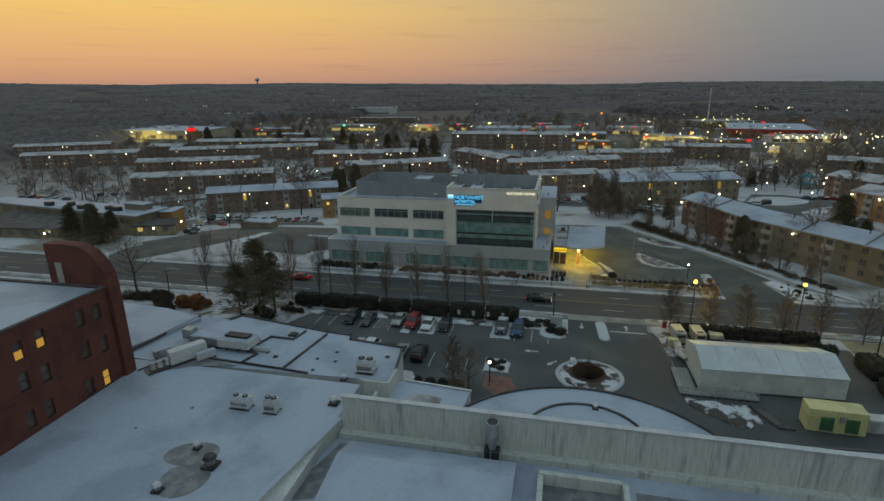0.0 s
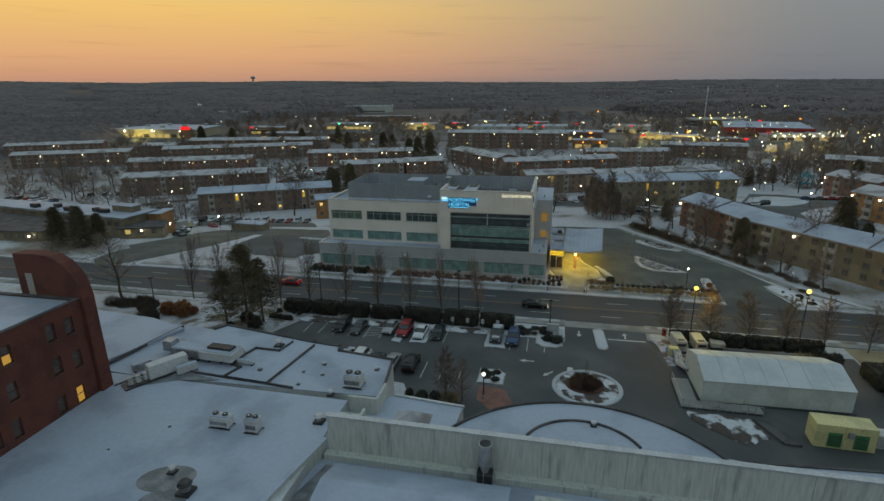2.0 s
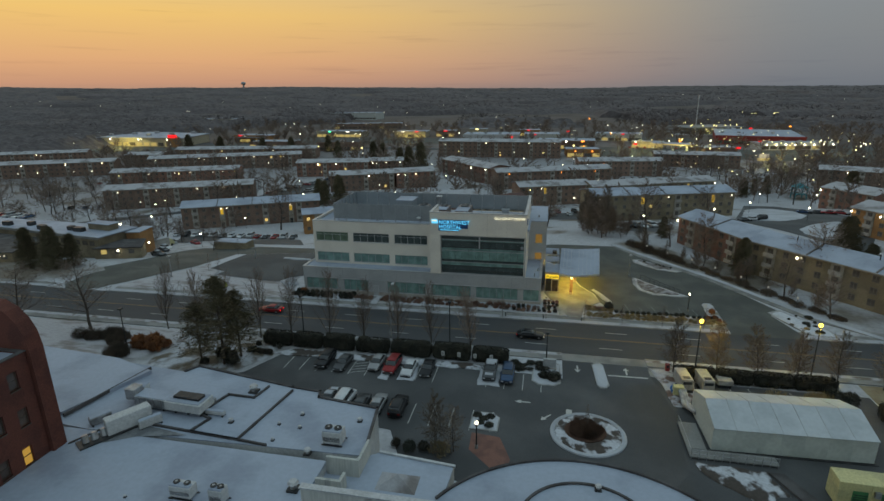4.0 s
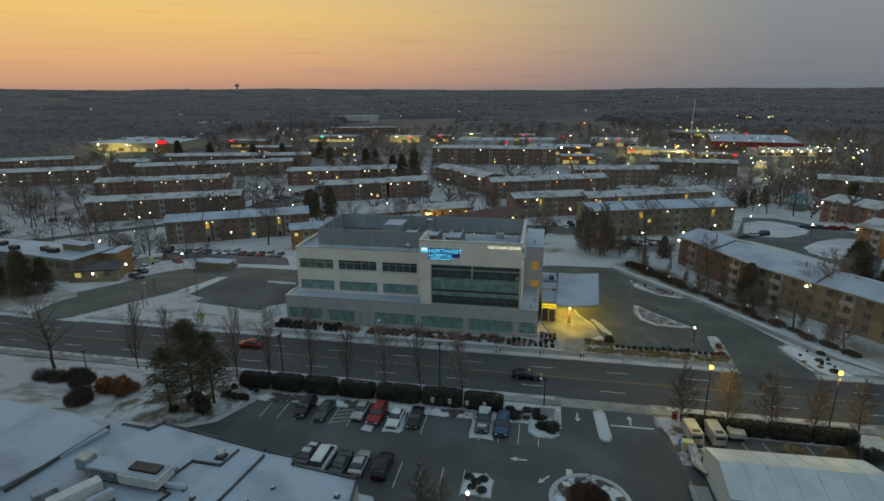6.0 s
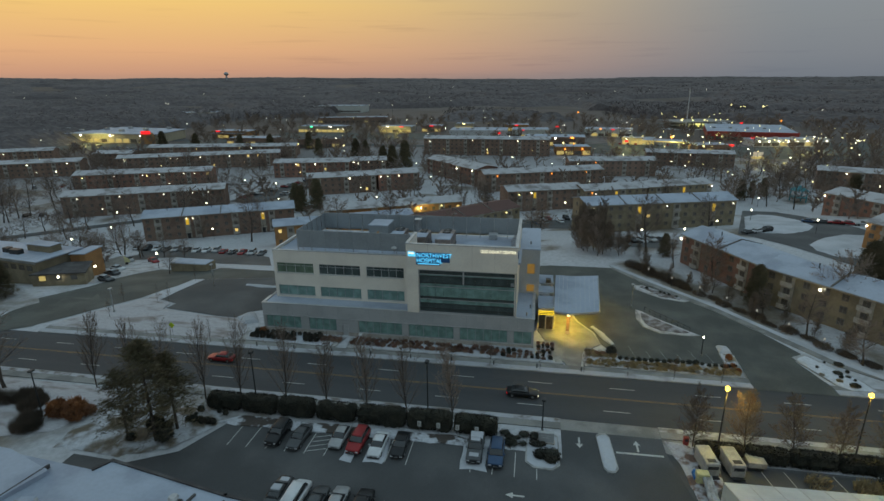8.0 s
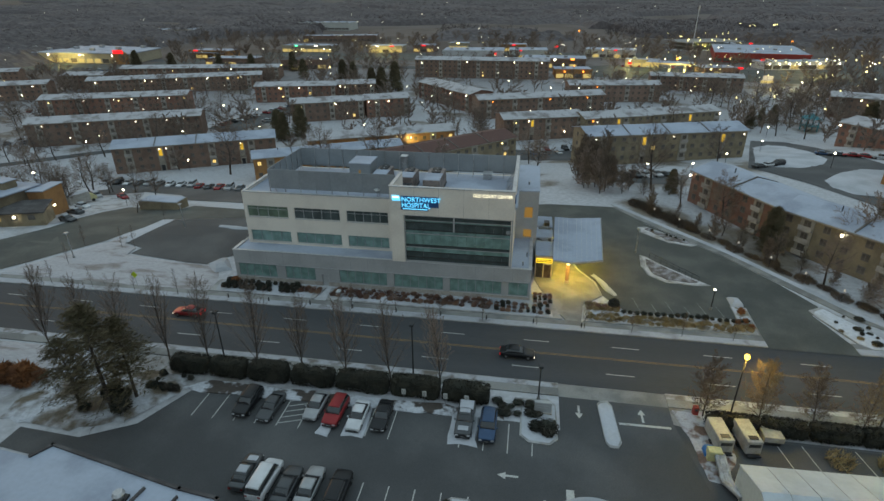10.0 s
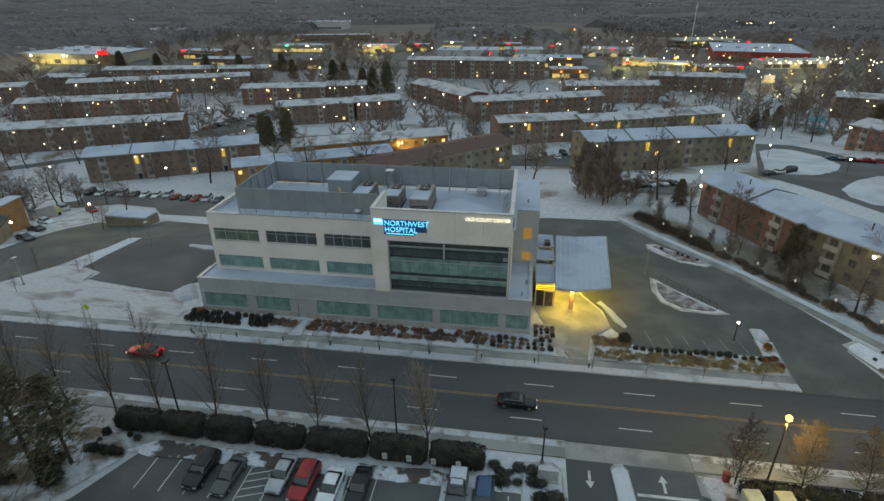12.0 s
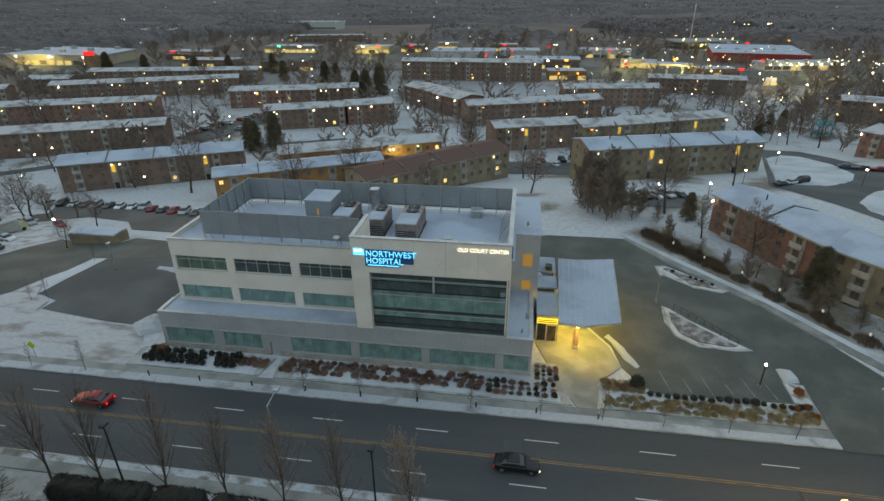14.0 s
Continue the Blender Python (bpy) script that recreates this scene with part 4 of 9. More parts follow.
    def row(x0, y0, x1, y1, n, zlo, braces=True):
        for k in range(n):
            xa, ya, xb, yb = x0 + (x1 - x0) * k / n, y0 + (y1 - y0) * k / n, x0 + (x1 - x0) * (k + 1) / n, y0 + (y1 - y0) * (k + 1) / n
            if x0 != x1:
                part("screen_panel", Geo().box(xa + .015, ya - .05, zlo, xb - .015, ya + .05, 18.6), M_SCREEN, sf)
            else:
                part("screen_panel", Geo().box(xa - .05, ya + .015, zlo, xa + .05, yb - .015, 18.6), M_SCREEN, sf)
            inx, iny = (.14, 0) if x0 == x1 else (0, -.14 if y0 > 15 else .14)
            part("post", Geo().box(xa + inx - .06, ya + iny - .06, ZR, xa + inx + .06, ya + iny + .06, 18.6), M_GALV, sf)
            if braces:
                part("brace", Geo().tube((xa + inx, ya + iny, ZR + 2.3), (xa + inx * 9, ya + iny * 9, ZR + .02), .05, .05, 5), M_GALV, sf)
    row(-45.25, 6.9, -23.0, 6.9, 8, 15.25, False)
    row(-45.25, 6.9, -45.25, 21.15, 6, 15.2)
    row(-45.25, 21.15, -3.2, 21.15, 15, 15.2)
    for k in range(6):
        part("brace", Geo().tube((-3.62, 8 + 2 * k, 17.6), (-5.1, 8 + 2 * k, ZR + .02), .06, .06, 5), M_GALV, sf)
    # stair block at the east end
    part("stair_block", wall_with_holes(-3.19, .65, -.1, ZR - .2, [(-1.7, 9.6, -.3, 11.6), (-1.7, 5.9, -.3, 7.4)], 13.75, 14.15), M_GREYPANEL, b, "grey metal stair tower with amber windows")
    part("stair_sides", Geo().box(-2.7, 14.15, -.1, -2.3, 29, ZR - .2).box(.25, 14.15, -.1, .65, 29, ZR - .2).box(-2.3, 28.6, -.1, .25, 29, ZR - .2), M_GREYPANEL, b)
    part("stair_roof", Geo().box(-3.15, 13.68, ZR - .2, .71, 29.06, ZR + .02), M_ROOFSNOW, b, "snow on the stair tower roof")
    for z0, z1 in ((9.6, 11.6), (5.9, 7.4)):
        part("amber_window", Geo().box(-1.75, 13.95, z0, -.15, 14.0, z1), M_AMBER, b, "window glowing amber")
    for x, y in ((-1.2, 17), (-.8, 6.5), (-1.4, 3.0)):
        part("roof_vent", Geo().tube((x, y, ZL - .1 if y < 13 else ZR), (x, y, (ZL if y < 13 else ZR) + .6), .14, .14, 8), M_GALV, b)
    return b


medical_building()


def rooftop_unit(name, x, y, z, w, d, h, label, fans=2, m=None):
    u = thing(name, label, "air conditioner", m or pose(x, y, z))
    if name == "rooftop_condenser":
        for sx in (-1, 1):
            for sy in (-1, 1):
                part("leg", Geo().box(sx * w * .42 - .06, sy * d * .42 - .06, 0, sx * w * .42 + .06, sy * d * .42 + .06, .25), M_GALV, u)
        for sy in (-1, 1):
            part("skid", Geo().box(-w / 2 - .12, sy * d / 2 - .07, .02, w / 2 + .12, sy * d / 2 + .07, .1), M_DARKMETAL, u)
    else:
        part("plinth", Geo().box(-w / 2 - .1, -d / 2 - .1, 0, w / 2 + .1, d / 2 + .1, .25), M_DARKMETAL, u)
    part("casing", Geo().cbox(-w / 2, -d / 2, .25, w / 2, d / 2, h, .06), M_UNITBROWN if name == "rooftop_air_handler" else M_WHITEWALL, u)
    part("grille", Geo().box(-w / 2 + .15, -d / 2 - .03, .5, w / 2 - .15, -d / 2 + .01, h * .62), M_DARKMETAL, u)
    for k in range(4):
        part("slat", Geo().box(-w / 2 + .15, -d / 2 - .06, .55 + k * (h * .62 - .5) / 4, w / 2 - .15, -d / 2 - .03, .62 + k * (h * .62 - .5) / 4), M_GALV, u)
    part("snow_cap", Geo().cbox(-w / 2 + .05, -d / 2 + .05, h, w / 2 - .05, d / 2 * (.1 if fans else .95), h + .12, .05), M_ROOFSNOW, u, "snow lying on the casing")
    for k in range(fans):
        yy = d / 2 * (.35 + .42 * k) if d > w else 0
        xx = 0 if d > w else -w / 2 + w * (k + .5) / fans
        f = part("fan_housing", Geo().tube((xx, yy, h), (xx, yy, h + .22), min(w, d) * .28, min(w, d) * .28, 12), M_DARKMETAL, u)
        part("fan_hub", Geo().tube((xx, yy, h + .2), (xx, yy, h + .26), .12, .12, 8), M_GALV, f)
    return u


rooftop_unit("rooftop_air_handler", -27.2, 14.6, ZR, 2.6, 6.0, 2.2, "boxy galvanised air handler with snow on top")
rooftop_unit("rooftop_air_handler", -22.0, 13.0, ZR, 2.4, 5.4, 2.5, "boxy galvanised air handler with snow on top")
rooftop_unit("rooftop_air_handler", -17.4, 12.6, ZR, 2.9, 7.2, 2.6, "large brownish air handler with twin fans")
hut = thing("stair_hut", "grey metal rooftop stair hut with a lit slot", "roof hut", pose(-31.0, 15.4, ZR))
part("wall", Geo().box(-1.9, -2.2, 0, 1.9, 2.4, 3.6), M_SCREEN, hut)
part("roof", Geo().box(-2.0, -2.3, 3.6, 2.0, 2.5, 3.8), M_ROOFSNOW, hut, "snow-topped flat roof")
part("lit_slot", Geo().box(-.2, -2.24, 1.6, .1, -2.2, 2.5), M_AMBER, hut)
for x, y, w, h in ((-13.2, 9.0, .5, .6), (-11.8, 9.4, .9, .8), (-8.8, 19.6, 1.5, 1.0), (-36, 9, .5, .5), (-24.3, 19.5, 1.1, 3.6)):
    v = thing("roof_vent_box", "small galvanised vent box on the snowy roof", "vent", pose(x, y, ZR))
    part("casing", Geo().cbox(-w / 2, -w / 2, 0, w / 2, w / 2, h, .05), M_GALV, v)
    part("cowl", Geo().cbox(-w * .6, -w * .6, h, w * .6, w * .6, h + .15, .04), M_COPING, v)
d = thing("satellite_dish", "pale satellite dish on a roof bracket", "antenna", pose(-26.0, 6.2, ZR + .4))
part("dish", Geo().ball((0, 0, 1.1), .55, 10, 6, .5), M_COPING, d)
part("mast", Geo().tube((0, .2, -.4), (0, .2, 1.0), .05, .05, 6), M_GALV, d)

# link building and entrance canopy
lk = thing("entrance_link", "low beige entrance link with brown doors", "building wing")
part("wall", wall_with_holes(.7, 3.7, 0, 4.3, [(.9, 0, 2.05, 3.0), (2.25, 0, 3.45, 2.7)], 9.6, 9.9), M_STONE, lk)
part("side_wall", Geo().box(3.4, 9.9, 0, 3.7, 27.5, 4.3), M_STONE, lk)
part("roof", Geo().box(.66, 9.5, 4.3, 3.8, 15.5, 4.5).box(.66, 17.3, 4.3, 3.8, 21, 4.5).box(.66, 22.5, 4.3, 3.8, 27.6, 4.55), M_ROOFSNOW, lk, "snow-covered link roofs in steps")
part("roof_gap", Geo().box(.7, 15.5, 3.6, 3.7, 17.3, 3.8), M_GREYPANEL, lk)
part("roof_gap", Geo().box(.7, 21, 3.6, 3.7, 22.5, 3.8), M_GREYPANEL, lk)
part("door", Geo().box(.9, 9.7, 0, 2.05, 9.76, 3.0), M_DARKMETAL, lk, "dark bronze entrance door")
part("door", Geo().box(2.25, 9.7, 0, 3.45, 9.76, 2.7), M_BARK, lk, "dark brown panelled entrance door")
part("lit_sign", Geo().box(.8, 9.45, 3.1, 3.6, 9.55, 3.9), M_LINK, lk, "yellow-lit lintel band")
part("bar", Geo().box(.9, 9.40, 3.3, 3.5, 9.45, 3.42).box(.9, 9.40, 3.6, 3.5, 9.45, 3.7), M_DARKMETAL, lk)
part("roof_hatch", Geo().box(2.2, 22.6, 4.55, 3.2, 24, 5.2), M_DARKMETAL, lk)
cn = thing("entrance_canopy", "grey steel entrance canopy with snow and yellow soffit light", "canopy")
part("deck", Geo().add([(3.5, 7.0, 4.85), (6.6, 6.9, 4.6), (11.6, 7.9, 4.95), (13.1, 27.0, 4.95), (7.6, 26.8, 4.6), (4.3, 26.4, 4.85),
                        (3.5, 7.0, 5.05), (6.6, 6.9, 4.8), (11.6, 7.9, 5.15), (13.1, 27.0, 5.15), (7.6, 26.8, 4.8), (4.3, 26.4, 5.05)],
                       [(0, 5, 4, 1), (1, 4, 3, 2), (6, 7, 10, 11), (7, 8, 9, 10), (0, 1, 7, 6), (1, 2, 8, 7), (2, 3, 9, 8), (3, 4, 10, 9), (4, 5, 11, 10), (5, 0, 6, 11)]), M_ROOFSNOW, cn, "butterfly canopy roof under smooth snow")
part("fascia", Geo().add([(3.45, 6.95, 4.75), (6.6, 6.84, 4.5), (11.68, 7.84, 4.85), (3.45, 6.95, 5.08), (6.6, 6.84, 4.83), (11.68, 7.84, 5.18), (3.45, 6.99, 4.75), (6.6, 6.88, 4.5), (11.66, 7.88, 4.85), (3.45, 6.99, 5.08), (6.6, 6.88, 4.83), (11.66, 7.88, 5.18)],
                         [(0, 1, 4, 3), (1, 2, 5, 4), (3, 4, 10, 9), (4, 5, 11, 10), (7, 6, 9, 10), (8, 7, 10, 11)]), M_GREYPANEL, cn)
part("side_fascia", Geo().add([(11.64, 7.9, 4.8), (13.16, 27.0, 4.8), (13.16, 27.0, 5.2), (11.64, 7.9, 5.2), (11.72, 7.9, 4.8), (13.24, 27.0, 4.8), (13.24, 27.0, 5.2), (11.72, 7.9, 5.2)],
                              [(3, 2, 1, 0), (4, 5, 6, 7), (0, 1, 5, 4), (7, 6, 2, 3), (0, 4, 7, 3), (1, 2, 6, 5)]), M_GREYPANEL, cn)
for n_, (xa, za, xb, zb), (xc, xd) in ((4, (3.5, 5.05, 6.6, 4.8), (4.3, 7.6)), (6, (6.6, 4.8, 11.6, 5.15), (7.6, 13.1))):
    for k in range(1, n_):
        f = k / n_
        part("roof_seam", Geo().tube((xa + (xb - xa) * f, 7.1 + .7 * max(0, xa - 5) / 1.6 * f, za + (zb - za) * f + .01), (xc + (xd - xc) * f, 26.6, za + (zb - za) * f + .01), .035, .035, 4), M_COPING, cn)
for x, y in ((6.2, 8.4), (7.2, 16.5), (8.0, 25.2)):
    c = part("column", Geo().cbox(x - .3, y - .3, .14, x + .3, y + .3, 4.55, .04), M_BRICK, cn, "brick-clad canopy column")
    part("column_base", Geo().box(x - .4, y - .4, .13, x + .4, y + .4, .7), M_STONE, c)
for x, y in ((6.2, 8.06), (5.4, 12), (6.2, 17.5), (9.6, 12.5), (10.4, 19)):
    part("soffit_lamp", Geo().box(x - .25, y - .04 if y < 9 else y - .2, 3.7 if y < 9 else 4.5, x + .2, y if y < 9 else y + .2, 4.3 if y < 9 else 4.58), M_SODIUM, cn, "glowing yellow canopy lamp")
for x, y, z, p in ((6.4, 11.2, 4.2, 1100), (8.2, 19.5, 4.2, 650), (6.6, 7.0, 3.4, 380)):
    la = new("canopy_light", bpy.data.lights.new("canopy_light", "POINT"))
    la.data.energy, la.data.color, la.data.shadow_soft_size = p * 1.15, (1, .66, .07), .25
    la.location = (x, y, z)


# ---------------------------------------------------------------- the hospital in the foreground
HZ = 6.0
hp = thing("hospital", "low flat-roofed hospital wings under smooth snow", "hospital")
NORTH = [(-75, -41.9), (-46.2, -44.6), (-45.2, -43.0), (-30.0, -45.8), (-26.2, -46.2), (-25.8, -47.4), (-18.0, -48.4), (-16.8, -56.8), (-49, -58.0), (-75, -56)]
part("north_wing_wall", Geo().prism(NORTH, 0, HZ - .12), M_WHITEWALL, hp, "pale rendered outer walls")
part("north_wing_roof", Geo().prism([(x * .9995, y - .02) for x, y in NORTH], HZ - .12, HZ), M_ROOFSNOW, hp, "flat north roof under snow")
part("south_wing_wall", Geo().prism([(-80, -58.2), (-49, -58.2), (-42.3, -58.3), (-27, -58.4), (-20.2, -58.4), (-20.2, -130), (-80, -130)], 0, HZ - .10), M_WHITEWALL, hp)
part("south_wing_roof", Geo().prism([(-80, -58.22), (-42.3, -58.3), (-27, -58.4), (-20.2, -58.42), (-20.2, -65.4), (-19.6, -65.4), (-24.2, -86), (-24.2, -130), (-80, -130)], HZ - .10, HZ + .12), M_ROOFSNOW, hp, "broad main roof under unbroken snow")
part("raised_roof", Geo().prism([(-75, -41.95), (-57.5, -43.6), (-50.4, -45.9), (-53.9, -56.4), (-75, -55.5)], HZ, HZ + .5), M_ROOFSNOW, hp, "slightly raised roof section under snow")


def curb(points, z, w=.28, h=.3, m=None):
    """A dark roof kerb along a line."""
    for a, b in zip(points, points[1:]):
        A, B = Vector((*a, 0)), Vector((*b, 0))
        d = (B - A).normalized()
        n = Vector((-d.y, d.x, 0)) * w / 2
        d *= w / 2
        part("roof_kerb", Geo().prism([tuple((A - d - n).xy), tuple((B + d - n).xy), tuple((B + d + n).xy), tuple((A - d + n).xy)], z, z + h), m or M_ROOFDARK, hp, "dark metal-edged roof kerb")


curb([(-51.1, -45.2), (-53.3, -56.6)], HZ + .1, .2, .42)
curb([(-33.1, -46.3), (-33.6, -49.0), (-37.1, -48.9), (-38.2, -53.3), (-36.3, -53.9), (-37.1, -56.5), (-31.1, -56.9), (-29.7, -46.7)], HZ, .2, .26)
curb([(-43.9, -56.0), (-37.2, -56.5), (-31.1, -56.9), (-27.6, -57.2)], HZ, .2, .26)
curb([(-48.5, -60.8), (-45.1, -54.3)], HZ, .2, .26)
curb([(x, y + .0) for x, y in NORTH[1:8]], HZ - .02, .3, .22)
# A thin dark sheet on the snow paints the shade beside the roof step.
part("sunken_roof", Geo().prism([(-46.4, -60.8), (-43.9, -56.2), (-37, -57.2), (-42.2, -58.4)], HZ + .125, HZ + .14), M_WETSHADE, hp, "dark sheet standing in for a shaded strip of roof")

# stained concrete parapet wall, and the wing with the curved front behind it
pw = part("parapet_wall", Geo().box(-19.3, -65.75, 4.6, 46, -65.3, 9.1), M_CONCWALL, hp, "tall concrete parapet wall streaked with dark stains")
for k in range(9):
    part("wall_joint", Geo().box(-13.2 + 7.3 * k, -65.765, 5.2, -13.14 + 7.3 * k, -65.75, 9.1), M_STONE, pw)
part("wall_coping", Geo().box(-19.4, -65.85, 9.1, 46, -65.2, 9.24), M_COPING, pw)
part("front_wing_wall", Geo().prism([(-20.2, -65.3), (46, -65.3), (46, -57.2), (20.2, -59.3)] + [(5.4 + 16.4 * math.cos(a), -68.7 + 16.4 * math.sin(a)) for a in (radians(d) for d in range(36, 146, 6))]
     + [(-7.6, -55.4), (-15.6, -54.6), (-20.2, -58)], 0, 4.85), M_WHITEWALL, hp, "pale curved front wing")
part("front_wing_roof", Geo().prism([(-20.2, -65.3), (46, -65.3), (46, -57.25), (20.2, -59.35)] + [(5.4 + 16.35 * math.cos(a), -68.7 + 16.35 * math.sin(a)) for a in (radians(d) for d in range(36, 146, 6))]
     + [(-7.6, -55.45), (-15.6, -54.65), (-20.2, -58)], 4.85, 5.0), M_ROOFSNOW, hp, "curved entrance roof under snow")


def arc_kerb(cx, cy, r, a0, a1, z, h, w=.22, n=26):
    g = Geo()
    for i in range(n + 1):
        a = radians(a0 + (a1 - a0) * i / n)
        for rr, zz in ((r - w / 2, z), (r + w / 2, z), (r + w / 2, z + h), (r - w / 2, z + h)):
            g.v.append((cx + rr * math.cos(a), cy + rr * math.sin(a), zz))
    for i in range(n):
        k = 4 * i
        g.f += [(k + j, k + (j + 1) % 4, k + 4 + (j + 1) % 4, k + 4 + j) for j in range(4)]
    g.f += [(3, 2, 1, 0), tuple(4 * n + j for j in range(4))]
    part("roof_kerb", g, M_ROOFDARK, hp, "dark curved roof kerb")


arc_kerb(5.4, -68.7, 16.2, 31, 149, 5.0, .25)
arc_kerb(5.4, -62.0, 6.2, 26, 156, 5.0, .2)
curb([(46, -57.4), (20.2, -59.5)], 4.95, .25, .2)
curb([(-7.6, -55.6), (-15.6, -54.8)], 4.95, .3, .25, M_COPING)
# small corner parapet by the pale wing end
part("corner_parapet", Geo().box(-20.0, -58.9, 5, -16.6, -58.6, 7.0).box(-16.9, -58.6, 5, -16.6, -55.2, 6.8).box(-20.0, -61.6, 5, -17.4, -61.3, 6.6).box(-17.7, -61.3, 5, -17.4, -60.2, 6.6), M_CONCWALL, hp, "low concrete parapet corner")
sk = part("skylight", Geo().add([(-14.6, -60.2, 5), (-10.6, -60.2, 5), (-10.6, -57.6, 5), (-14.6, -57.6, 5), (-12.6, -58.9, 6.1)], [(0, 1, 4), (1, 2, 4), (2, 3, 4), (3, 0, 4), (3, 2, 1, 0)]), M_THINSNOW, hp, "pyramid skylight dusted with snow")
# court south of the parapet
part("court_roof", Geo().prism([(-19.6, -65.75), (46, -65.75), (46, -130), (-24.2, -130), (-24.2, -86)], 4.3, 4.7), M_ROOFSNOW, hp, "lower court roof with thin snow")
part("court_wall", Geo().prism([(-19.95, -65.4), (-19.6, -65.5), (-22.9, -83), (-23.3, -83)], 4.3, HZ + .3), M_CONCWALL, hp)
part("court_coping", Geo().prism([(-20.0, -65.4), (-19.55, -65.5), (-22.85, -83), (-23.35, -83)], HZ + .3, HZ + .38), M_ROOFSNOW, hp, "snow-capped parapet edge")
part("court_ledge", Geo().box(-19.5, -66.6, 4.7, 46, -65.75, 5.35), M_CONCWALL, hp)
part("wet_court", Geo().prism([(-19.0, -67.2), (-16.6, -67.4), (-18.2, -75), (-21.4, -76)], 4.7, 4.72), M_WETSHADE, hp)
ph = part("penthouse", Geo().box(-17.2, -77.2, 4.7, -1.4, -68.4, 5.9), M_WHITEWALL, hp, "low plant penthouse with a shallow snowy gable")
part("penthouse_roof", Geo().add([(-17.5, -77.5, 5.9), (-1.1, -77.5, 5.9), (-1.1, -68.2, 5.9), (-17.5, -68.2, 5.9), (-17.5, -71.4, 6.9), (-1.1, -71.4, 6.9)],
     [(0, 1, 5, 4), (2, 3, 4, 5), (0, 4, 3), (1, 2, 5), (3, 2, 1, 0)]), M_ROOFSNOW, ph)
part("low_wall", Geo().box(1.0, -69.2, 4.7, 8.2, -68.7, 5.9).box(8.2, -69.2, 4.7, 8.7, -80, 6.0).box(.9, -80, 4.7, 1.4, -69.2, 5.8), M_CONCWALL, hp)
part("wet_court", Geo().box(1.4, -80, 4.7, 8.2, -69.2, 4.73).box(9.5, -80, 4.7, 44, -68.6, 4.74), M_WETSHADE, hp)

# brick ward block
M_TRIMWARD = mat("dull_bronze_window_frame", (.10, .075, .06), .6, (.07, .055, .045), .8, 5.0, .05)
bw = thing("brick_ward_block", "dark red brick ward block with small windows", "building")
BX0, BX1, BY0, BY1, BZ = -88.0, -49.4, -100.0, -62.2, 17.7
wins = [(-64.0, 15.3), (-66.2, 15.5), (-71.0, 15.4), (-73.4, 15.2), (-63.9, 11.3), (-66.3, 11.7), (-71.3, 11.6), (-73.6, 11.9), (-64.4, 7.2), (-66.8, 7.3), (-71.8, 7.8), (-73.9, 7.8), (-79, 15.2), (-79, 11.6)]
g = wall_with_holes(BY0, BY1, 0, BZ, [(y - .52, z - .95, y + .52, z + .95) for y, z in wins], 0, .4)
turn = Matrix(((0, -1, 0, BX1), (1, 0, 0, 0), (0, 0, 1, 0), (0, 0, 0, 1)))
g.v = [tuple(turn @ Vector(p)) for p in g.v]
part("east_wall", g, M_BRICKDARK, bw, "dark red brick wall")
part("north_wall", Geo().box(BX0, BY1 - .4, 0, BX1 - .4, BY1, BZ), M_BRICKDARK, bw)
part("west_wall", Geo().box(BX0, BY0, 0, BX0 + .4, BY1 - .4, BZ), M_BRICKDARK, bw)
part("south_wall", Geo().box(BX0 + .4, BY0, 0, BX1 - .4, BY0 + .4, BZ), M_BRICKDARK, bw)
part("roof", Geo().box(BX0 + .4, BY0 + .4, BZ - .5, BX1 - .4, BY1 - .4, BZ - .12), M_ROOFSNOW, bw, "flat roof under snow")
part("coping", Geo().box(BX1 - .45, BY0, BZ, BX1 + .05, BY1 + .05, BZ + .1).box(BX0, BY1 - .45, BZ, BX1 - .45, BY1 + .05, BZ + .1), M_ROOFDARK, bw)
lit = {(-71.0, 15.4), (-73.4, 15.2), (-64.4, 7.2)}
for y, z in wins:
    w = part("window", Geo().box(BX1 - .3, y - .52, z - .95, BX1 - .2, y - .46, z + .95).box(BX1 - .3, y + .46, z - .95, BX1 - .2, y + .52, z + .95)
             .box(BX1 - .3, y - .46, z - .05, BX1 - .2, y + .46, z + .03).box(BX1 - .12, y - .56, z - 1.05, BX1 + .05, y + .56, z - .95), M_TRIMWARD, bw)
    part("pane", Geo().box(BX1 - .29, y - .46, z - .95, BX1 - .25, y + .46, z - .05), M_WARDLIT if (y, z) in lit else M_WARD, w)
    part("pane", Geo().box(BX1 - .29, y - .46, z + .03, BX1 - .25, y + .46, z + .95), M_WARDLIT if (y, z) == (-64.4, 7.2) else M_WARD, w)
# curved brick lift tower behind
prof = [(-57.0, 0), (-57.0, 22.5), (-54.2, 22.6), (-52.2, 22.4), (-50.8, 21.7), (-49.8, 20.6), (-49.2, 19.3), (-48.95, 17.6), (-48.95, 0)]
side = Matrix(((1, 0, 0, 0), (0, 0, -1, -60.6), (0, 1, 0, 0), (0, 0, 0, 1)))
part("lift_tower", Geo().prism(prof, 0, 1.55, side), M_BRICKDARK, bw, "brick lift tower with a curved shoulder")
part("tower_door", Geo().box(-55.9, -62.20, 17.6, -55.0, -62.155, 20.3), M_PANEL, bw, "pale panel on the lift tower")
part("mast", Geo().tube((-58.5, -72, BZ - .2), (-58.5, -72, BZ + 1.5), .06, .04, 6), M_GALV, bw)

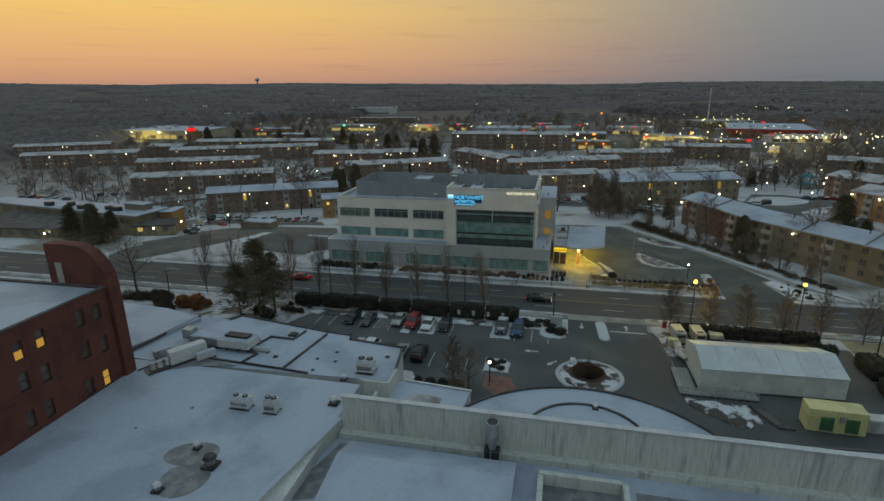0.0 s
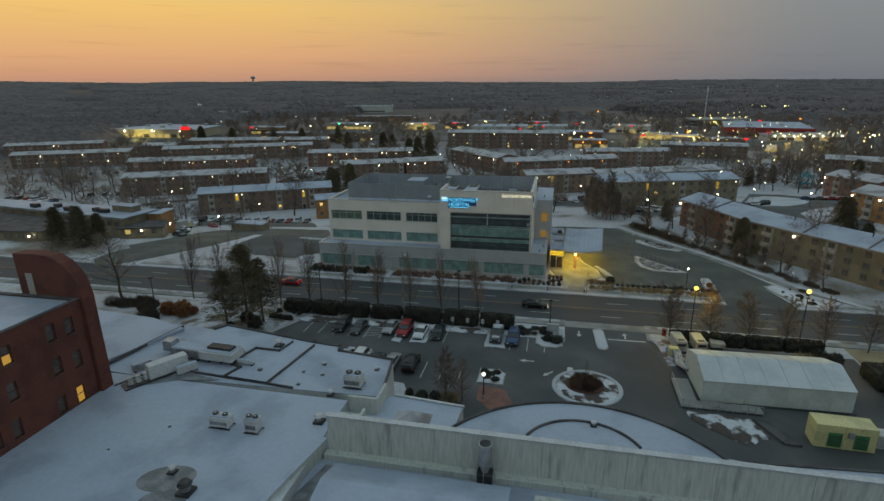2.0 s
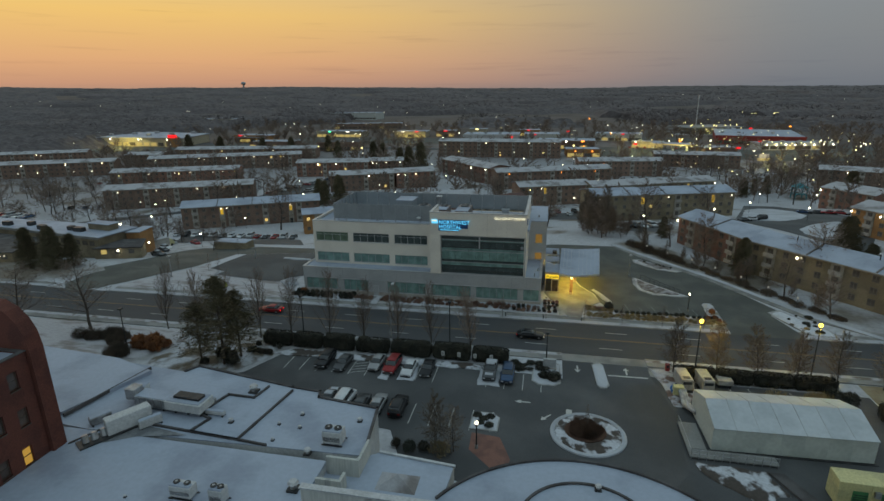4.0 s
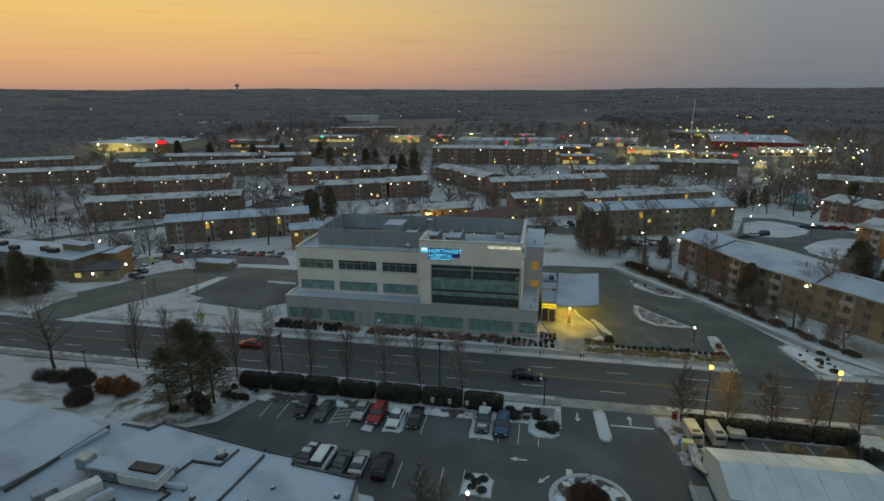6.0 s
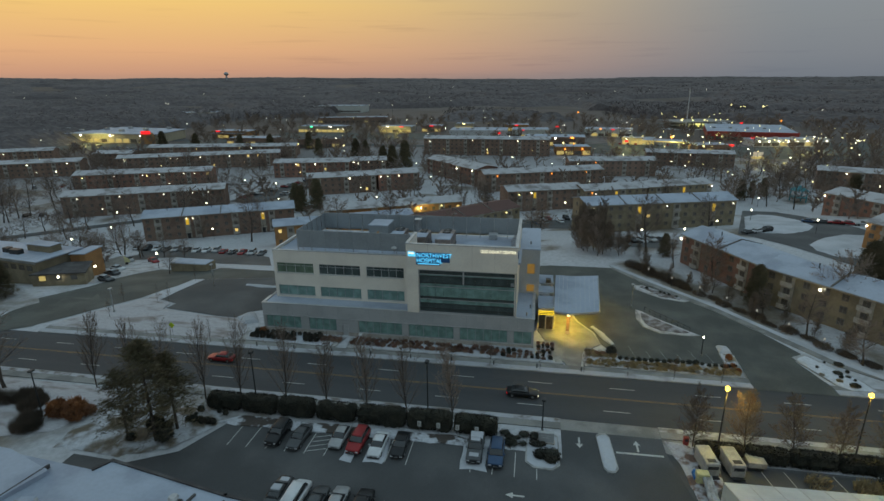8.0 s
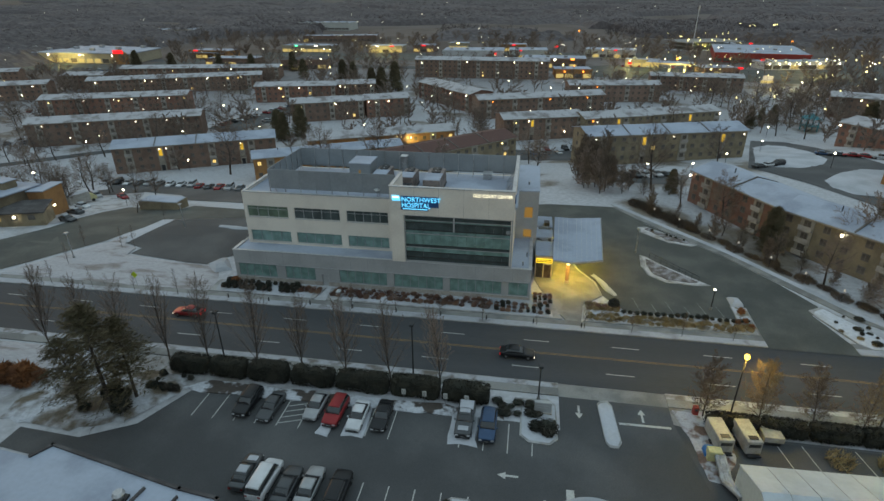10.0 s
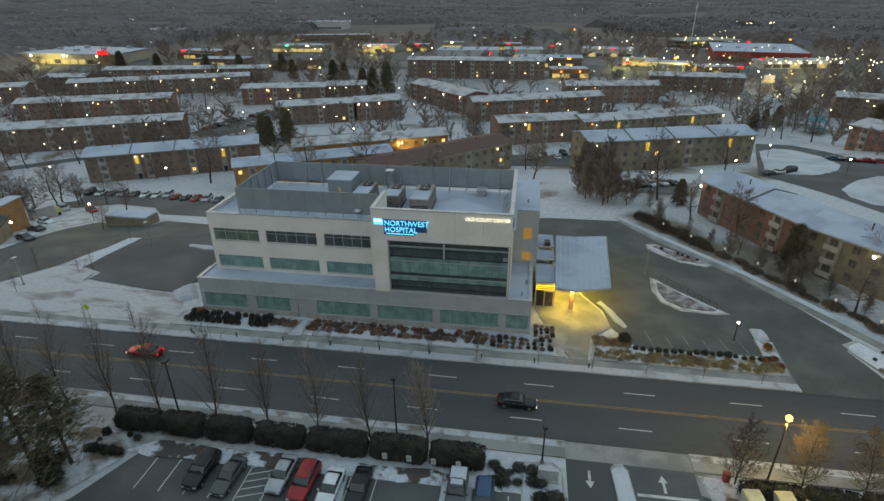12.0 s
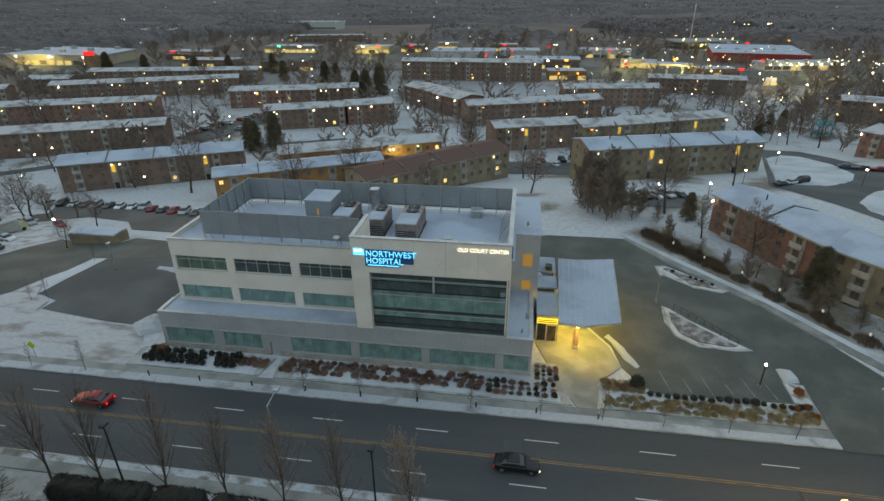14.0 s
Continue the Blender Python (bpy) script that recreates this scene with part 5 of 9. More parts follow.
# plant on the hospital roofs
for x, y, w, d, h, lab in ((-31.3, -65.4, 2.2, 1.1, 1.35, "twin-fan condenser on a steel rack"), (-27.6, -65.5, 1.4, 1.1, 1.6, "square twin-fan condenser with snow"), (-20.6, -55.3, 2.1, 1.5, 1.6, "grey rooftop air handler")):
    rooftop_unit("rooftop_condenser", x, y, HZ + .1, w, d, h, lab)


def hvac_run(x, y, ang):
    u = thing("duct_run", "long pale air handler with ducts and a snow-topped hood", "air handler", pose(x, y, HZ, 0, 0, ang) @ Matrix.Diagonal((1, .85, .62, 1)))
    part("casing", Geo().cbox(0, 0, .6, 7.4, 2.3, 2.5, .08), M_GALV, u)
    part("hood", Geo().cbox(4.6, -.5, 1.2, 9.4, 2.6, 2.9, .1), M_WHITEWALL, u)
    part("snow_cap", Geo().cbox(4.8, -.3, 2.9, 9.2, 2.4, 3.05, .05).cbox(.1, .1, 2.5, 4.4, 2.2, 2.62, .05), M_ROOFSNOW, u)
    part("intake", Geo().box(5.4, .4, 3.05, 8.8, 1.8, 3.5), M_DARKMETAL, u)
    part("elbow", Geo().cbox(-1.4, .2, 1.4, 0, 2.0, 3.6, .1), M_GALV, u)
    for k in range(6):
        part("leg", Geo().box(.3 + 1.7 * k, .2, 0, .5 + 1.7 * k, 2.1, 1.2), M_DARKMETAL, u)
    for k in range(4):
        part("duct_rib", Geo().box(.8 + 1.0 * k, -.06, .6, .9 + 1.0 * k, 0, 2.5), M_GALV, u)


hvac_run(-46.6, -53.4, -3)
for k, (x, y, a, w, d, h) in enumerate(((-47.6, -51.0, 10, 1.6, 1.2, 1.5), (-44.6, -55.6, 55, 3.2, .7, .8), (-42.2, -56.2, 55, 2.4, .6, 1.1), (-38.4, -51.0, 0, 1.4, 1.0, .7), (-36.2, -53.0, 0, 2.4, .5, .6), (-48.4, -56.6, 60, 2.2, .9, 1.0))):
    u = thing("roof_duct", "short pale duct section on the snowy roof", "duct", pose(x, y, HZ, 0, 0, a), "roof ducts")
    part("casing", Geo().cbox(-w / 2, -d / 2, .2, w / 2, d / 2, h, .05), M_GALV if k % 2 else M_WHITEWALL, u)
    part("foot", Geo().box(-w / 2 + .1, -d / 2 - .1, 0, -w / 2 + .25, d / 2 + .1, .2), M_DARKMETAL, u)
    part("foot", Geo().box(w / 2 - .25, -d / 2 - .1, 0, w / 2 - .1, d / 2 + .1, .2), M_DARKMETAL, u)
    part("snow_cap", Geo().cbox(-w / 2 + .05, -d / 2 + .04, h, w / 2 - .05, d / 2 - .04, h + .08, .03), M_ROOFSNOW, u)
pl = thing("pipe_rack", "rack of pumps and pale ducts on the roof", "plant", pose(-46.4, -60.2, HZ, 0, 0, 58))
part("duct", Geo().cbox(1.6, -.6, .3, 6.2, .7, 2.0, .08), M_WHITEWALL, pl)
for k in range(4):
    part("pump", Geo().tube((-.4 + .9 * k, 0, .3), (-.4 + .9 * k, .2, 1.1), .38, .3, 8), M_GALV, pl)
part("base", Geo().box(-1.2, -.9, .12, 6.2, .9, .3), M_DARKMETAL, pl)
for x, y, s in ((-21.6, -62.8, 1.0), (-28.7, -74.6, 1.2), (-31.3, -78.4, .8), (-31.6, -72.6, .7), (-36.6, -66.6, .25), (-40, -71, .2), (-39.6, -51.2, .3), (-57, -52, .25), (-22.6, -57.6, .7), (-19.2, -51.2, .5),
                (-28.0, -53.4, .35), (-26.2, -51.2, .4), (-25.4, -53.6, .35), (-27.3, -56.2, .35), (-33.6, -54.0, .5), (6.6, -56.3, .6), (-34.4, -47.6, 1.0), (-5.0, -60.6, .2), (2.2, -60.2, .15)):
    z = 5.0 if x > -16 else HZ + (.12 if y < -58.4 else 0)
    v = thing("roof_ventilator", "small grey mushroom ventilator on the snowy roof", "vent", pose(x, y, z))
    part("flue", Geo().tube((0, 0, 0), (0, 0, .8 * s), .35 * s, .32 * s, 10), M_GALV, v)
    part("cap", Geo().tube((0, 0, .75 * s), (0, 0, 1.0 * s), .55 * s, .38 * s, 10), M_COPING if s != 1.2 else M_DARKMETAL, v)
    part("base_kerb", Geo().cbox(-.55 * s, -.55 * s, 0, .55 * s, .55 * s, .22 * s, .03), M_DARKMETAL, v)
st = thing("exhaust_stack", "wide galvanised exhaust stack on braces", "chimney", pose(-3.6, -66.7, 4.7))
part("barrel", Geo().tube((0, 0, 2.4), (0, 0, 4.3), .62, .62, 16), M_GALV, st)
part("mouth", Geo().tube((0, 0, 4.302), (0, 0, 4.32), .54, .54, 16), M_DARKMETAL, st)
part("neck", Geo().tube((0, 0, 1.2), (0, 0, 2.4), .3, .6, 12), M_GALV, st)
part("fan_box", Geo().cbox(-.7, -.6, 0, .7, .6, 1.3, .06), M_DARKMETAL, st)
for k in range(3):
    a = 2.1 * k + .5
    part("brace", Geo().tube((.5 * math.cos(a), .5 * math.sin(a), 2.9), (1.2 * math.cos(a), 1.2 * math.sin(a) - .4, 0), .04, .04, 5), M_GALV, st)
pd = thing("roof_puddle", "grey meltwater stain on the snowy roof", "puddle")
part("stain", Geo().prism(oval(-31.6, -73.4, 2.6, 1.7, 18, .3), HZ + .12, HZ + .128), M_WETSHADE, pd)
part("stain_tail", Geo().prism(oval(-30.0, -76.6, 2.2, 2.4, 18, 0), HZ + .12, HZ + .126), M_WETSHADE, pd)


# ---------------------------------------------------------------- blocks of flats
def lamp_mesh(r, material, name="lamp"):
    return Geo().ball((0, 0, 0), r, 8, 5).mesh(name, material)


# Globes made larger than the lamps, so their shape stands in for bloom.
LAMP_S, LAMP_D, LAMP_Y, LAMP_O = lamp_mesh(.27, M_BULB), lamp_mesh(.25, M_BULBDIM), lamp_mesh(.24, M_SODIUM), lamp_mesh(.3, M_ORANGE)
M_TRIM = mat("weathered_window_trim", (.17, .15, .13), .8, (.11, .10, .09), .5, 5.0, .1)
WIN_FRAME = Geo().box(-.62, -.05, -.68, .62, .06, -.58).box(-.62, -.05, .58, .62, .06, .68).box(-.62, -.05, -.58, -.54, .06, .58).box(.54, -.05, -.58, .62, .06, .58).box(-.04, -.04, -.58, .04, .05, .58).mesh("window", M_TRIM)
WIN_PANE = Geo().box(-.54, 0, -.58, .54, .04, .58).mesh("pane", M_APTGLASS)
WIN_FAR = Geo().box(-.6, -.04, -.65, .6, .05, .65).mesh("window", M_APTGLASS)


ROOFED = [[(52, 70), (70, 52), (104, 62), (112, 150), (100, 168), (78, 160)]]     # footprints of the flats and the open court


def flats(label, p0, p1, eave, wall, depth=12.0, rise=1.7, storeys=3, bay=3.3, roof=None, near=False, stairs=(), lamps=(), lamp_mesh_=None, panel=True, base=0.0, group="blocks of flats"):
    """A long block of flats: its eave runs from p0 to p1, the roof is a low gable, the back lies to the left of that line."""
    a, b = Vector((*p0, 0)), Vector((*p1, 0))
    L = (b - a).length
    ang = math.degrees(math.atan2(b.y - a.y, b.x - a.x))
    ob = thing("apartment_block", label, "apartment building", pose(a.x, a.y, base, 0, 0, ang), group)
    ROOFED.append([tuple((a + (b - a) * f + (b - a).normalized().cross(Vector((0, 0, -1))) * q).xy) for f, q in ((-.02, -1.5), (1.02, -1.5), (1.02, depth + 1.5), (-.02, depth + 1.5))])
    o = .45
    part("wall", Geo().add([(0, o, -3), (L, o, -3), (L, depth, -3), (0, depth, -3), (0, o, eave), (L, o, eave), (L, depth, eave), (0, depth, eave), (0, depth / 2, eave + rise * .93), (L, depth / 2, eave + rise * .93)],
                           [(3, 2, 1, 0), (0, 1, 5, 4), (1, 2, 6, 9, 5), (2, 3, 7, 6), (3, 0, 4, 8, 7)]), wall, ob)
    rf = roof or M_THINSNOW
    part("roof", Geo().add([(-.5, 0, eave - .02), (L + .5, 0, eave - .02), (L + .5, depth / 2, eave + rise), (-.5, depth / 2, eave + rise), (L + .5, depth + o, eave - .02), (-.5, depth + o, eave - .02),
                            (-.5, 0, eave + .2), (L + .5, 0, eave + .2), (L + .5, depth / 2, eave + rise + .22), (-.5, depth / 2, eave + rise + .22), (L + .5, depth + o, eave + .2), (-.5, depth + o, eave + .2)],
                           [(0, 3, 2, 1), (3, 5, 4, 2), (6, 7, 8, 9), (9, 8, 10, 11), (0, 1, 7, 6), (5, 11, 10, 4), (1, 2, 8, 7), (2, 4, 10, 8), (0, 6, 9, 3), (3, 9, 11, 5)]), rf, ob, "low gable roof with patchy snow")
    for k in range(1, int(L / 14) + 1) if near else ():
        x = L * k / (int(L / 14) + 1)
        part("party_wall", Geo().add([(x - .15, .1, eave + .1), (x + .15, .1, eave + .1), (x + .15, depth / 2, eave + rise + .1), (x - .15, depth / 2, eave + rise + .1), (x + .15, depth, eave + .1), (x - .15, depth, eave + .1),
                                      (x - .15, .1, eave + .42), (x + .15, .1, eave + .42), (x + .15, depth / 2, eave + rise + .45), (x - .15, depth / 2, eave + rise + .45), (x + .15, depth, eave + .42), (x - .15, depth, eave + .42)],
                                     [(0, 3, 2, 1), (3, 5, 4, 2), (6, 7, 8, 9), (9, 8, 10, 11), (0, 1, 7, 6), (5, 11, 10, 4), (1, 2, 8, 7), (2, 4, 10, 8), (0, 6, 9, 3), (3, 9, 11, 5)]), M_TRIM, ob, "dark party-wall upstand across the roof")
    part("gutter", Geo().box(-.5, -.1, eave - .12, L + .5, -.004, eave + .1), M_PANEL, ob)
    nb = max(2, int(L / bay))
    step = L / nb
    sh = (eave - .4) / storeys
    stair_bays = {min(nb - 1, int(s * nb)) for s in stairs}
    for i in range(nb):
        xc = step * (i + .5)
        if i in stair_bays:
            st = part("stairwell", Geo().box(xc - 1.0, .25, 0, xc + 1.0, o - .01, eave - .5), M_PANEL, ob, "pale stairwell bay")
            part("stair_glass", Geo().box(xc - .55, .2, eave - 3.4, xc + .55, .25, eave - .8), M_HALLGLASS, st, "tall stair window glowing yellow")
            part("entrance", Geo().box(xc - .6, .2, 0, xc + .6, .25, 2.2), M_DARKMETAL, st)
            part("door_hood", Geo().box(xc - 1.1, -.6, 2.3, xc + 1.1, .25, 2.5), M_PANEL, st)
            continue
        if panel and i % 4 == 1:
            pn = part("balcony_bay", Geo().box(xc - 1.25, .33, .4, xc + 1.25, o - .005, eave - .3), M_PANEL, ob, "pale panelled balcony bay")
            for s in range(storeys):
                part("balcony", Geo().box(xc - 1.2, -.35, .3 + sh * s + .1, xc + 1.2, .33, .3 + sh * s + .22).box(xc - 1.2, -.35, .3 + sh * s + .22, xc + 1.2, -.28, .3 + sh * s + 1.1), M_STONE, pn)
        for s in range(storeys):
            z = .3 + sh * (s + .58)
            if near:
                w = part("window", WIN_FRAME, None, ob, m=pose(xc, o - .16 if panel and i % 4 == 1 else o - .04, z))
                part("pane", WIN_PANE, None, w)
            else:
                part("window", WIN_FAR, None, ob, m=pose(xc, (o - .14 if panel and i % 4 == 1 else o) - .02, z))
    if near:
        for s in range(storeys):
            for y in (depth * .3, depth * .7):
                part("window", WIN_FAR, None, ob, m=pose(-.03, y, .3 + sh * (s + .58), 0, 0, 90))
    for s in lamps:
        part("wall_lamp", lamp_mesh_ or LAMP_S, None, ob, "bright wall lamp", m=pose(L * s, -.25, eave - .9))
    if not near:
        for k in range(int(L / 11)):
            if (k * 5 + int(L)) % 7 < 4:
                part("wall_lamp", (LAMP_D, LAMP_S, LAMP_Y)[(k + int(L)) % 3], None, ob, "bright wall lamp", m=pose(11 * k + 5, -.3, eave * (.35 if k % 3 else .85)))
    for k in range(max(1, int(L / 16))):
        part("roof_pipe", Geo().tube((8 + 16 * k, depth * .4, eave + rise * .8), (8 + 16 * k, depth * .4, eave + rise + .9), .12, .12, 6), M_DARKMETAL, ob)
    return ob


T_RED, T_BRN, T_TAN = "red brick block of flats with a snowy gable roof", "brown brick block of flats with patchy roof snow", "tan brick block of flats with lit stair windows"
flats("long red brick block of flats beside the car park", (36.3, 54.4), (46.9, 30.6), 7.4, M_BRICKRED, near=True, lamps=(.01,), roof=M_ROOFSNOW)
flats("tan brick block of flats beside the car park", (46.6, 30.0), (78.0, -11.5), 7.6, M_BRICKTAN, near=True, lamps=(.22,), roof=M_ROOFSNOW)
flats("olive-tan block of flats with yellow stair windows", (17.1, 100.0), (69.7, 115.9), 9.3, M_BRICKTAN, near=True, stairs=(.33, .84), lamps=(.04, .52, .97), roof=M_ROOFSNOW, lamp_mesh_=LAMP_D, depth=14.4, base=-5.5)
flats(T_TAN, (-12.7, 153.4), (20.9, 165.3), 9.2, M_BRICK, stairs=(.38,), lamps=(.3,), depth=14.4, base=-12.0)
flats(T_TAN, (21.3, 159.3), (49.8, 170.8), 9.2, M_BRICKTAN, stairs=(.5,), lamps=(.1,), lamp_mesh_=LAMP_O, depth=14.4, base=-12.0)
flats(T_TAN, (50.9, 171.9), (82.0, 185.3), 9.2, M_BRICKTAN, stairs=(.55,), lamps=(.98,), depth=14.4, base=-12.0)
flats("brown-roofed block of flats with wind-blown snow", (-42.6, 78.5), (-6.1, 114.8), 7.4, M_BRICKTAN, roof=M_ROOFBROWN, storeys=2, lamps=(.86,), near=True, lamp_mesh_=LAMP_Y, depth=14.4, base=-8.1)
flats("orange brick end of a low block of flats", (-88.4, 79.7), (-44.9, 102.9), 7.8, M_BRICKORANGE, storeys=2, depth=10.8, rise=1.3, roof=M_ROOFSNOW, near=True, base=-9.9)
# Part of the lamp's yellow is put into this wall's brick colour.
flats("brick block of flats lit yellow by an entrance lamp", (-80.9, 107.2), (-30.6, 131.2), 9.1, M_BRICKORANGE, storeys=2, depth=11.4, lamps=(.62, .84), lamp_mesh_=LAMP_Y, base=-11.9)
flats(T_BRN, (-118.2, 176.5), (-85.3, 190.9), 9.0, M_BRICK, lamps=(.1, .6), depth=14.4, base=-12.0)
flats(T_RED, (-84.6, 192.3), (-64.3, 201.8), 9.0, M_BRICKRED, lamps=(.05, .5), depth=14.4, base=-12.0)
flats(T_RED, (-162.2, 225.7), (-116.4, 236.2), 9.0, M_BRICKRED, lamps=(.3, .55), depth=14.4, base=-12.0)
flats(T_RED, (-117.2, 240.0), (-95.3, 246.3), 9.0, M_BRICK, lamps=(.1, .5, .9), depth=14.4, base=-12.0)
flats("dark brown block of flats behind the snowy lawn", (-145.5, 87.1), (-96.1, 111.5), 8.9, M_BRICK, near=True, roof=M_ROOFSNOW, stairs=(.3, .75), lamps=(.28, .32, .78), lamp_mesh_=LAMP_D, depth=14.4, base=-12.0)
flats(T_BRN, (-208.2, 115.3), (-145.7, 143.0), 9.4, M_BRICK, lamps=(.1, .35, .62, .8, .9), lamp_mesh_=LAMP_D, depth=14.4, base=-12.0)
flats(T_RED, (-250.5, 166.7), (-183.4, 191.6), 9.4, M_BRICKRED, lamps=(.3, .5, .62, .8, .88), lamp_mesh_=LAMP_D, depth=14.4, base=-12.0)
flats(T_BRN, (-279.2, 233.1), (-182.1, 275.0), 9.0, M_BRICK, lamps=(.05, .32, .5, .68, .88), depth=14.4, base=-12.0)
flats(T_BRN, (-295.9, 285.1), (-184.2, 305.8), 9.0, M_BRICK, lamps=(.7,), depth=14.4, base=-11.0)
flats(T_BRN, (-316.2, 254.3), (-288.9, 259.5), 9.0, M_BRICK, depth=14.4, base=-12.0)
flats(T_BRN, (-362.2, 188.2), (-294.8, 219.6), 9.0, M_BRICK, lamps=(.25, .6, .9), depth=14.4, base=-12.0)
flats(T_BRN, (-427.4, 238.4), (-365.6, 270.4), 9.0, M_BRICK, lamps=(.5,), depth=14.4, base=-12.0)
flats(T_RED, (-70.5, 253.9), (-48.2, 229.4), 9.4, M_BRICKRED, depth=16.3, base=-12.0)
flats(T_RED, (-50.0, 229.4), (-34.9, 212.8), 9.4, M_BRICKRED, depth=16.3, lamps=(.9,), base=-12.0)
flats(T_BRN, (-27.6, 196.6), (35.6, 221.2), 9.4, M_BRICK, lamps=(.1, .55, .85), lamp_mesh_=LAMP_O, depth=14.4, base=-12.0)
flats("long grey-brown block of flats in three ranks", (-86.8, 322.6), (8.0, 319.9), 12.0, M_BRICK, storeys=4, lamps=(.4, .75, .95), depth=14.4, base=-9.2)
flats(T_BRN, (19.1, 251.3), (70.8, 258.6), 9.4, M_BRICK, lamps=(.3,), lamp_mesh_=LAMP_O, depth=14.4, base=-12.0)
flats(T_RED, (110.5, 144.0), (121.0, 126.0), 8.4, M_BRICKRED, near=True, lamps=(.02,), depth=17.5, base=-6.6)
flats(T_RED, (88.1, 73.8), (98.3, 55.3), 7.5, M_BRICKORANGE, near=True, lamps=(.02, .4), depth=14.0, base=0.0)
flats(T_BRN, (145.3, 226.9), (203.1, 203.6), 9.2, M_BRICK, lamps=(.2, .7), depth=14.4, base=-11.2)
flats(T_BRN, (71.6, 297.0), (125.7, 291.7), 8.6, M_BRICK, lamps=(.5,), depth=14.4, base=-11.1)

# low flat-roofed building by the west drive
vb = thing("low_west_building", "low tan brick building with a flat snowy roof", "building")
V = [(-190, 30.5), (-120, 19.5), (-118.3, 31.4), (-186, 36.5)]
part("wall", Geo().prism(V, -3, 4.0), M_BRICKTAN, vb)
part("roof", Geo().prism([(-190.3, 30.1), (-119.6, 19.0), (-117.8, 31.8), (-186.2, 36.9)], 4.0, 4.3), M_ROOFSNOW, vb, "flat roof under snow")
part("coping", Geo().prism([(-190.3, 29.9), (-119.5, 18.8), (-119.5, 18.99), (-190.3, 30.09)], 3.7, 4.35), M_CONC, vb)
part("front_wing", Geo().prism([(-172, 4.5), (-137, 9.0), (-139, 22.2), (-172, 27)], -3, 2.2), M_BRICKTAN, vb, "lower front wing")
# Dark roof colour stands in for shade on the main wall behind.
part("front_wing_roof", Geo().prism([(-172.3, 4.1), (-136.6, 8.6), (-138.6, 22.0), (-172.3, 26.8)], 2.2, 2.45), M_ROOFDARK, vb, "dark flat roof")
part("entrance_wing", Geo().prism([(-119.6, 17.0), (-108.0, 20.6), (-112.4, 27.6), (-118.6, 26.0)], -3, 1.7), M_BRICKTAN, vb, "lower entrance wing")
part("entrance_wing_roof", Geo().prism([(-119.5, 16.5), (-107.3, 20.3), (-112.4, 28.2), (-118.7, 26.3)], 1.7, 2.0), M_ROOFDARK, vb, "dark flat roof")
part("rear_block", Geo().prism([(-118.2, 27.5), (-114.5, 28.3), (-115.6, 35), (-118.2, 34.5)], -4, 3.6), M_BRICKORANGE, vb)
part("rear_block_roof", Geo().prism([(-118.2, 27.2), (-114.2, 28.0), (-115.3, 35.3), (-118.2, 34.8)], 3.6, 3.85), M_ROOFSNOW, vb)
pl = part("plant_room", Geo().cbox(-4.0, -1.6, 0, 4.0, 1.6, 1.7, .08), M_BRICKTAN, vb, m=pose(-126.0, 28.2, 4.3, 0, 0, -8))
part("plant_roof", Geo().cbox(-4.2, -1.8, 1.7, 4.2, 1.8, 1.9, .05), M_ROOFSNOW, pl)
for x, y, w in ((-130.8, 24.6, 1.7), (-134.4, 25.6, .9), (-144.0, 25.2, 1.3), (-151.5, 28.6, 1.0), (-159, 27.6, 1.4)):
    part("roof_unit", Geo().cbox(-w, -.8, 0, w, .8, 1.2, .08), M_DARKMETAL, vb, m=pose(x, y, 4.3, 0, 0, -8))
for k in range(6):
    part("window", Geo().box(-.9, -.05, 0, .9, .06, 1.3), M_APTGLASS, vb, m=pose(-122.6 - 2.8 * k, 19.86 + .44 * k, 1.6, 0, 0, -8.9))
for k in range(8):
    part("window", Geo().box(-.9, -.05, 0, .9, .06, 1.2), M_APTGLASS, vb, m=pose(-139.4 - 3.9 * k, 8.63 - .5 * k, .4, 0, 0, 7.3))
for k in range(3):
    part("window", Geo().box(-.7, -.05, 0, .7, .06, 1.2), M_STOREGLOW if k == 0 else M_APTGLASS, vb, m=pose(-117.2 + 3.4 * k, 17.71 + 1.055 * k, .1, 0, 0, 17.2))
for x, y, z in ((-113.0, 18.6, 1.2), (-109.4, 26.0, 1.6), (-139.9, 8.1, 1.2)):
    part("wall_lamp", LAMP_S, None, vb, "bright wall lamp", m=pose(x, y - .5, z))

# bin enclosure on the west car park
be = thing("bin_enclosure", "low tan masonry bin enclosure", "enclosure", pose(1.1, 4.1, -2.8) @ Matrix.Scale(1.077, 4))
part("wall", Geo().box(-90.2, 29.4, 0, -80.6, 29.8, 2.1).box(-90.2, 29.8, 0, -89.8, 33.4, 2.1).box(-81, 29.8, 0, -80.6, 33.4, 2.1), M_BRICKTAN, be)
part("gate", Geo().box(-89.8, 33.2, .1, -81, 33.4, 2.0), M_DARKMETAL, be)
part("lid", Geo().cbox(-90.0, 29.6, 2.1, -80.8, 33.3, 2.3, .05), M_ROOFSNOW, be, "snow-covered flat roof")

# play frame in the court
pf = thing("play_frame", "teal plastic play tower in a snowy court", "playground", pose(122.9, 192.4, -12.0) @ Matrix.Scale(1.26, 4))
for x, y in ((-2, -2), (2, -2), (2, 2), (-2, 2)):
    part("post", Geo().tube((x, y, 0), (x, y, 4.5), .2, .2, 6), M_TEAL, pf)
part("platform", Geo().box(-2.2, -2.2, 1.8, 2.2, 2.2, 2.1), M_TEAL, pf)
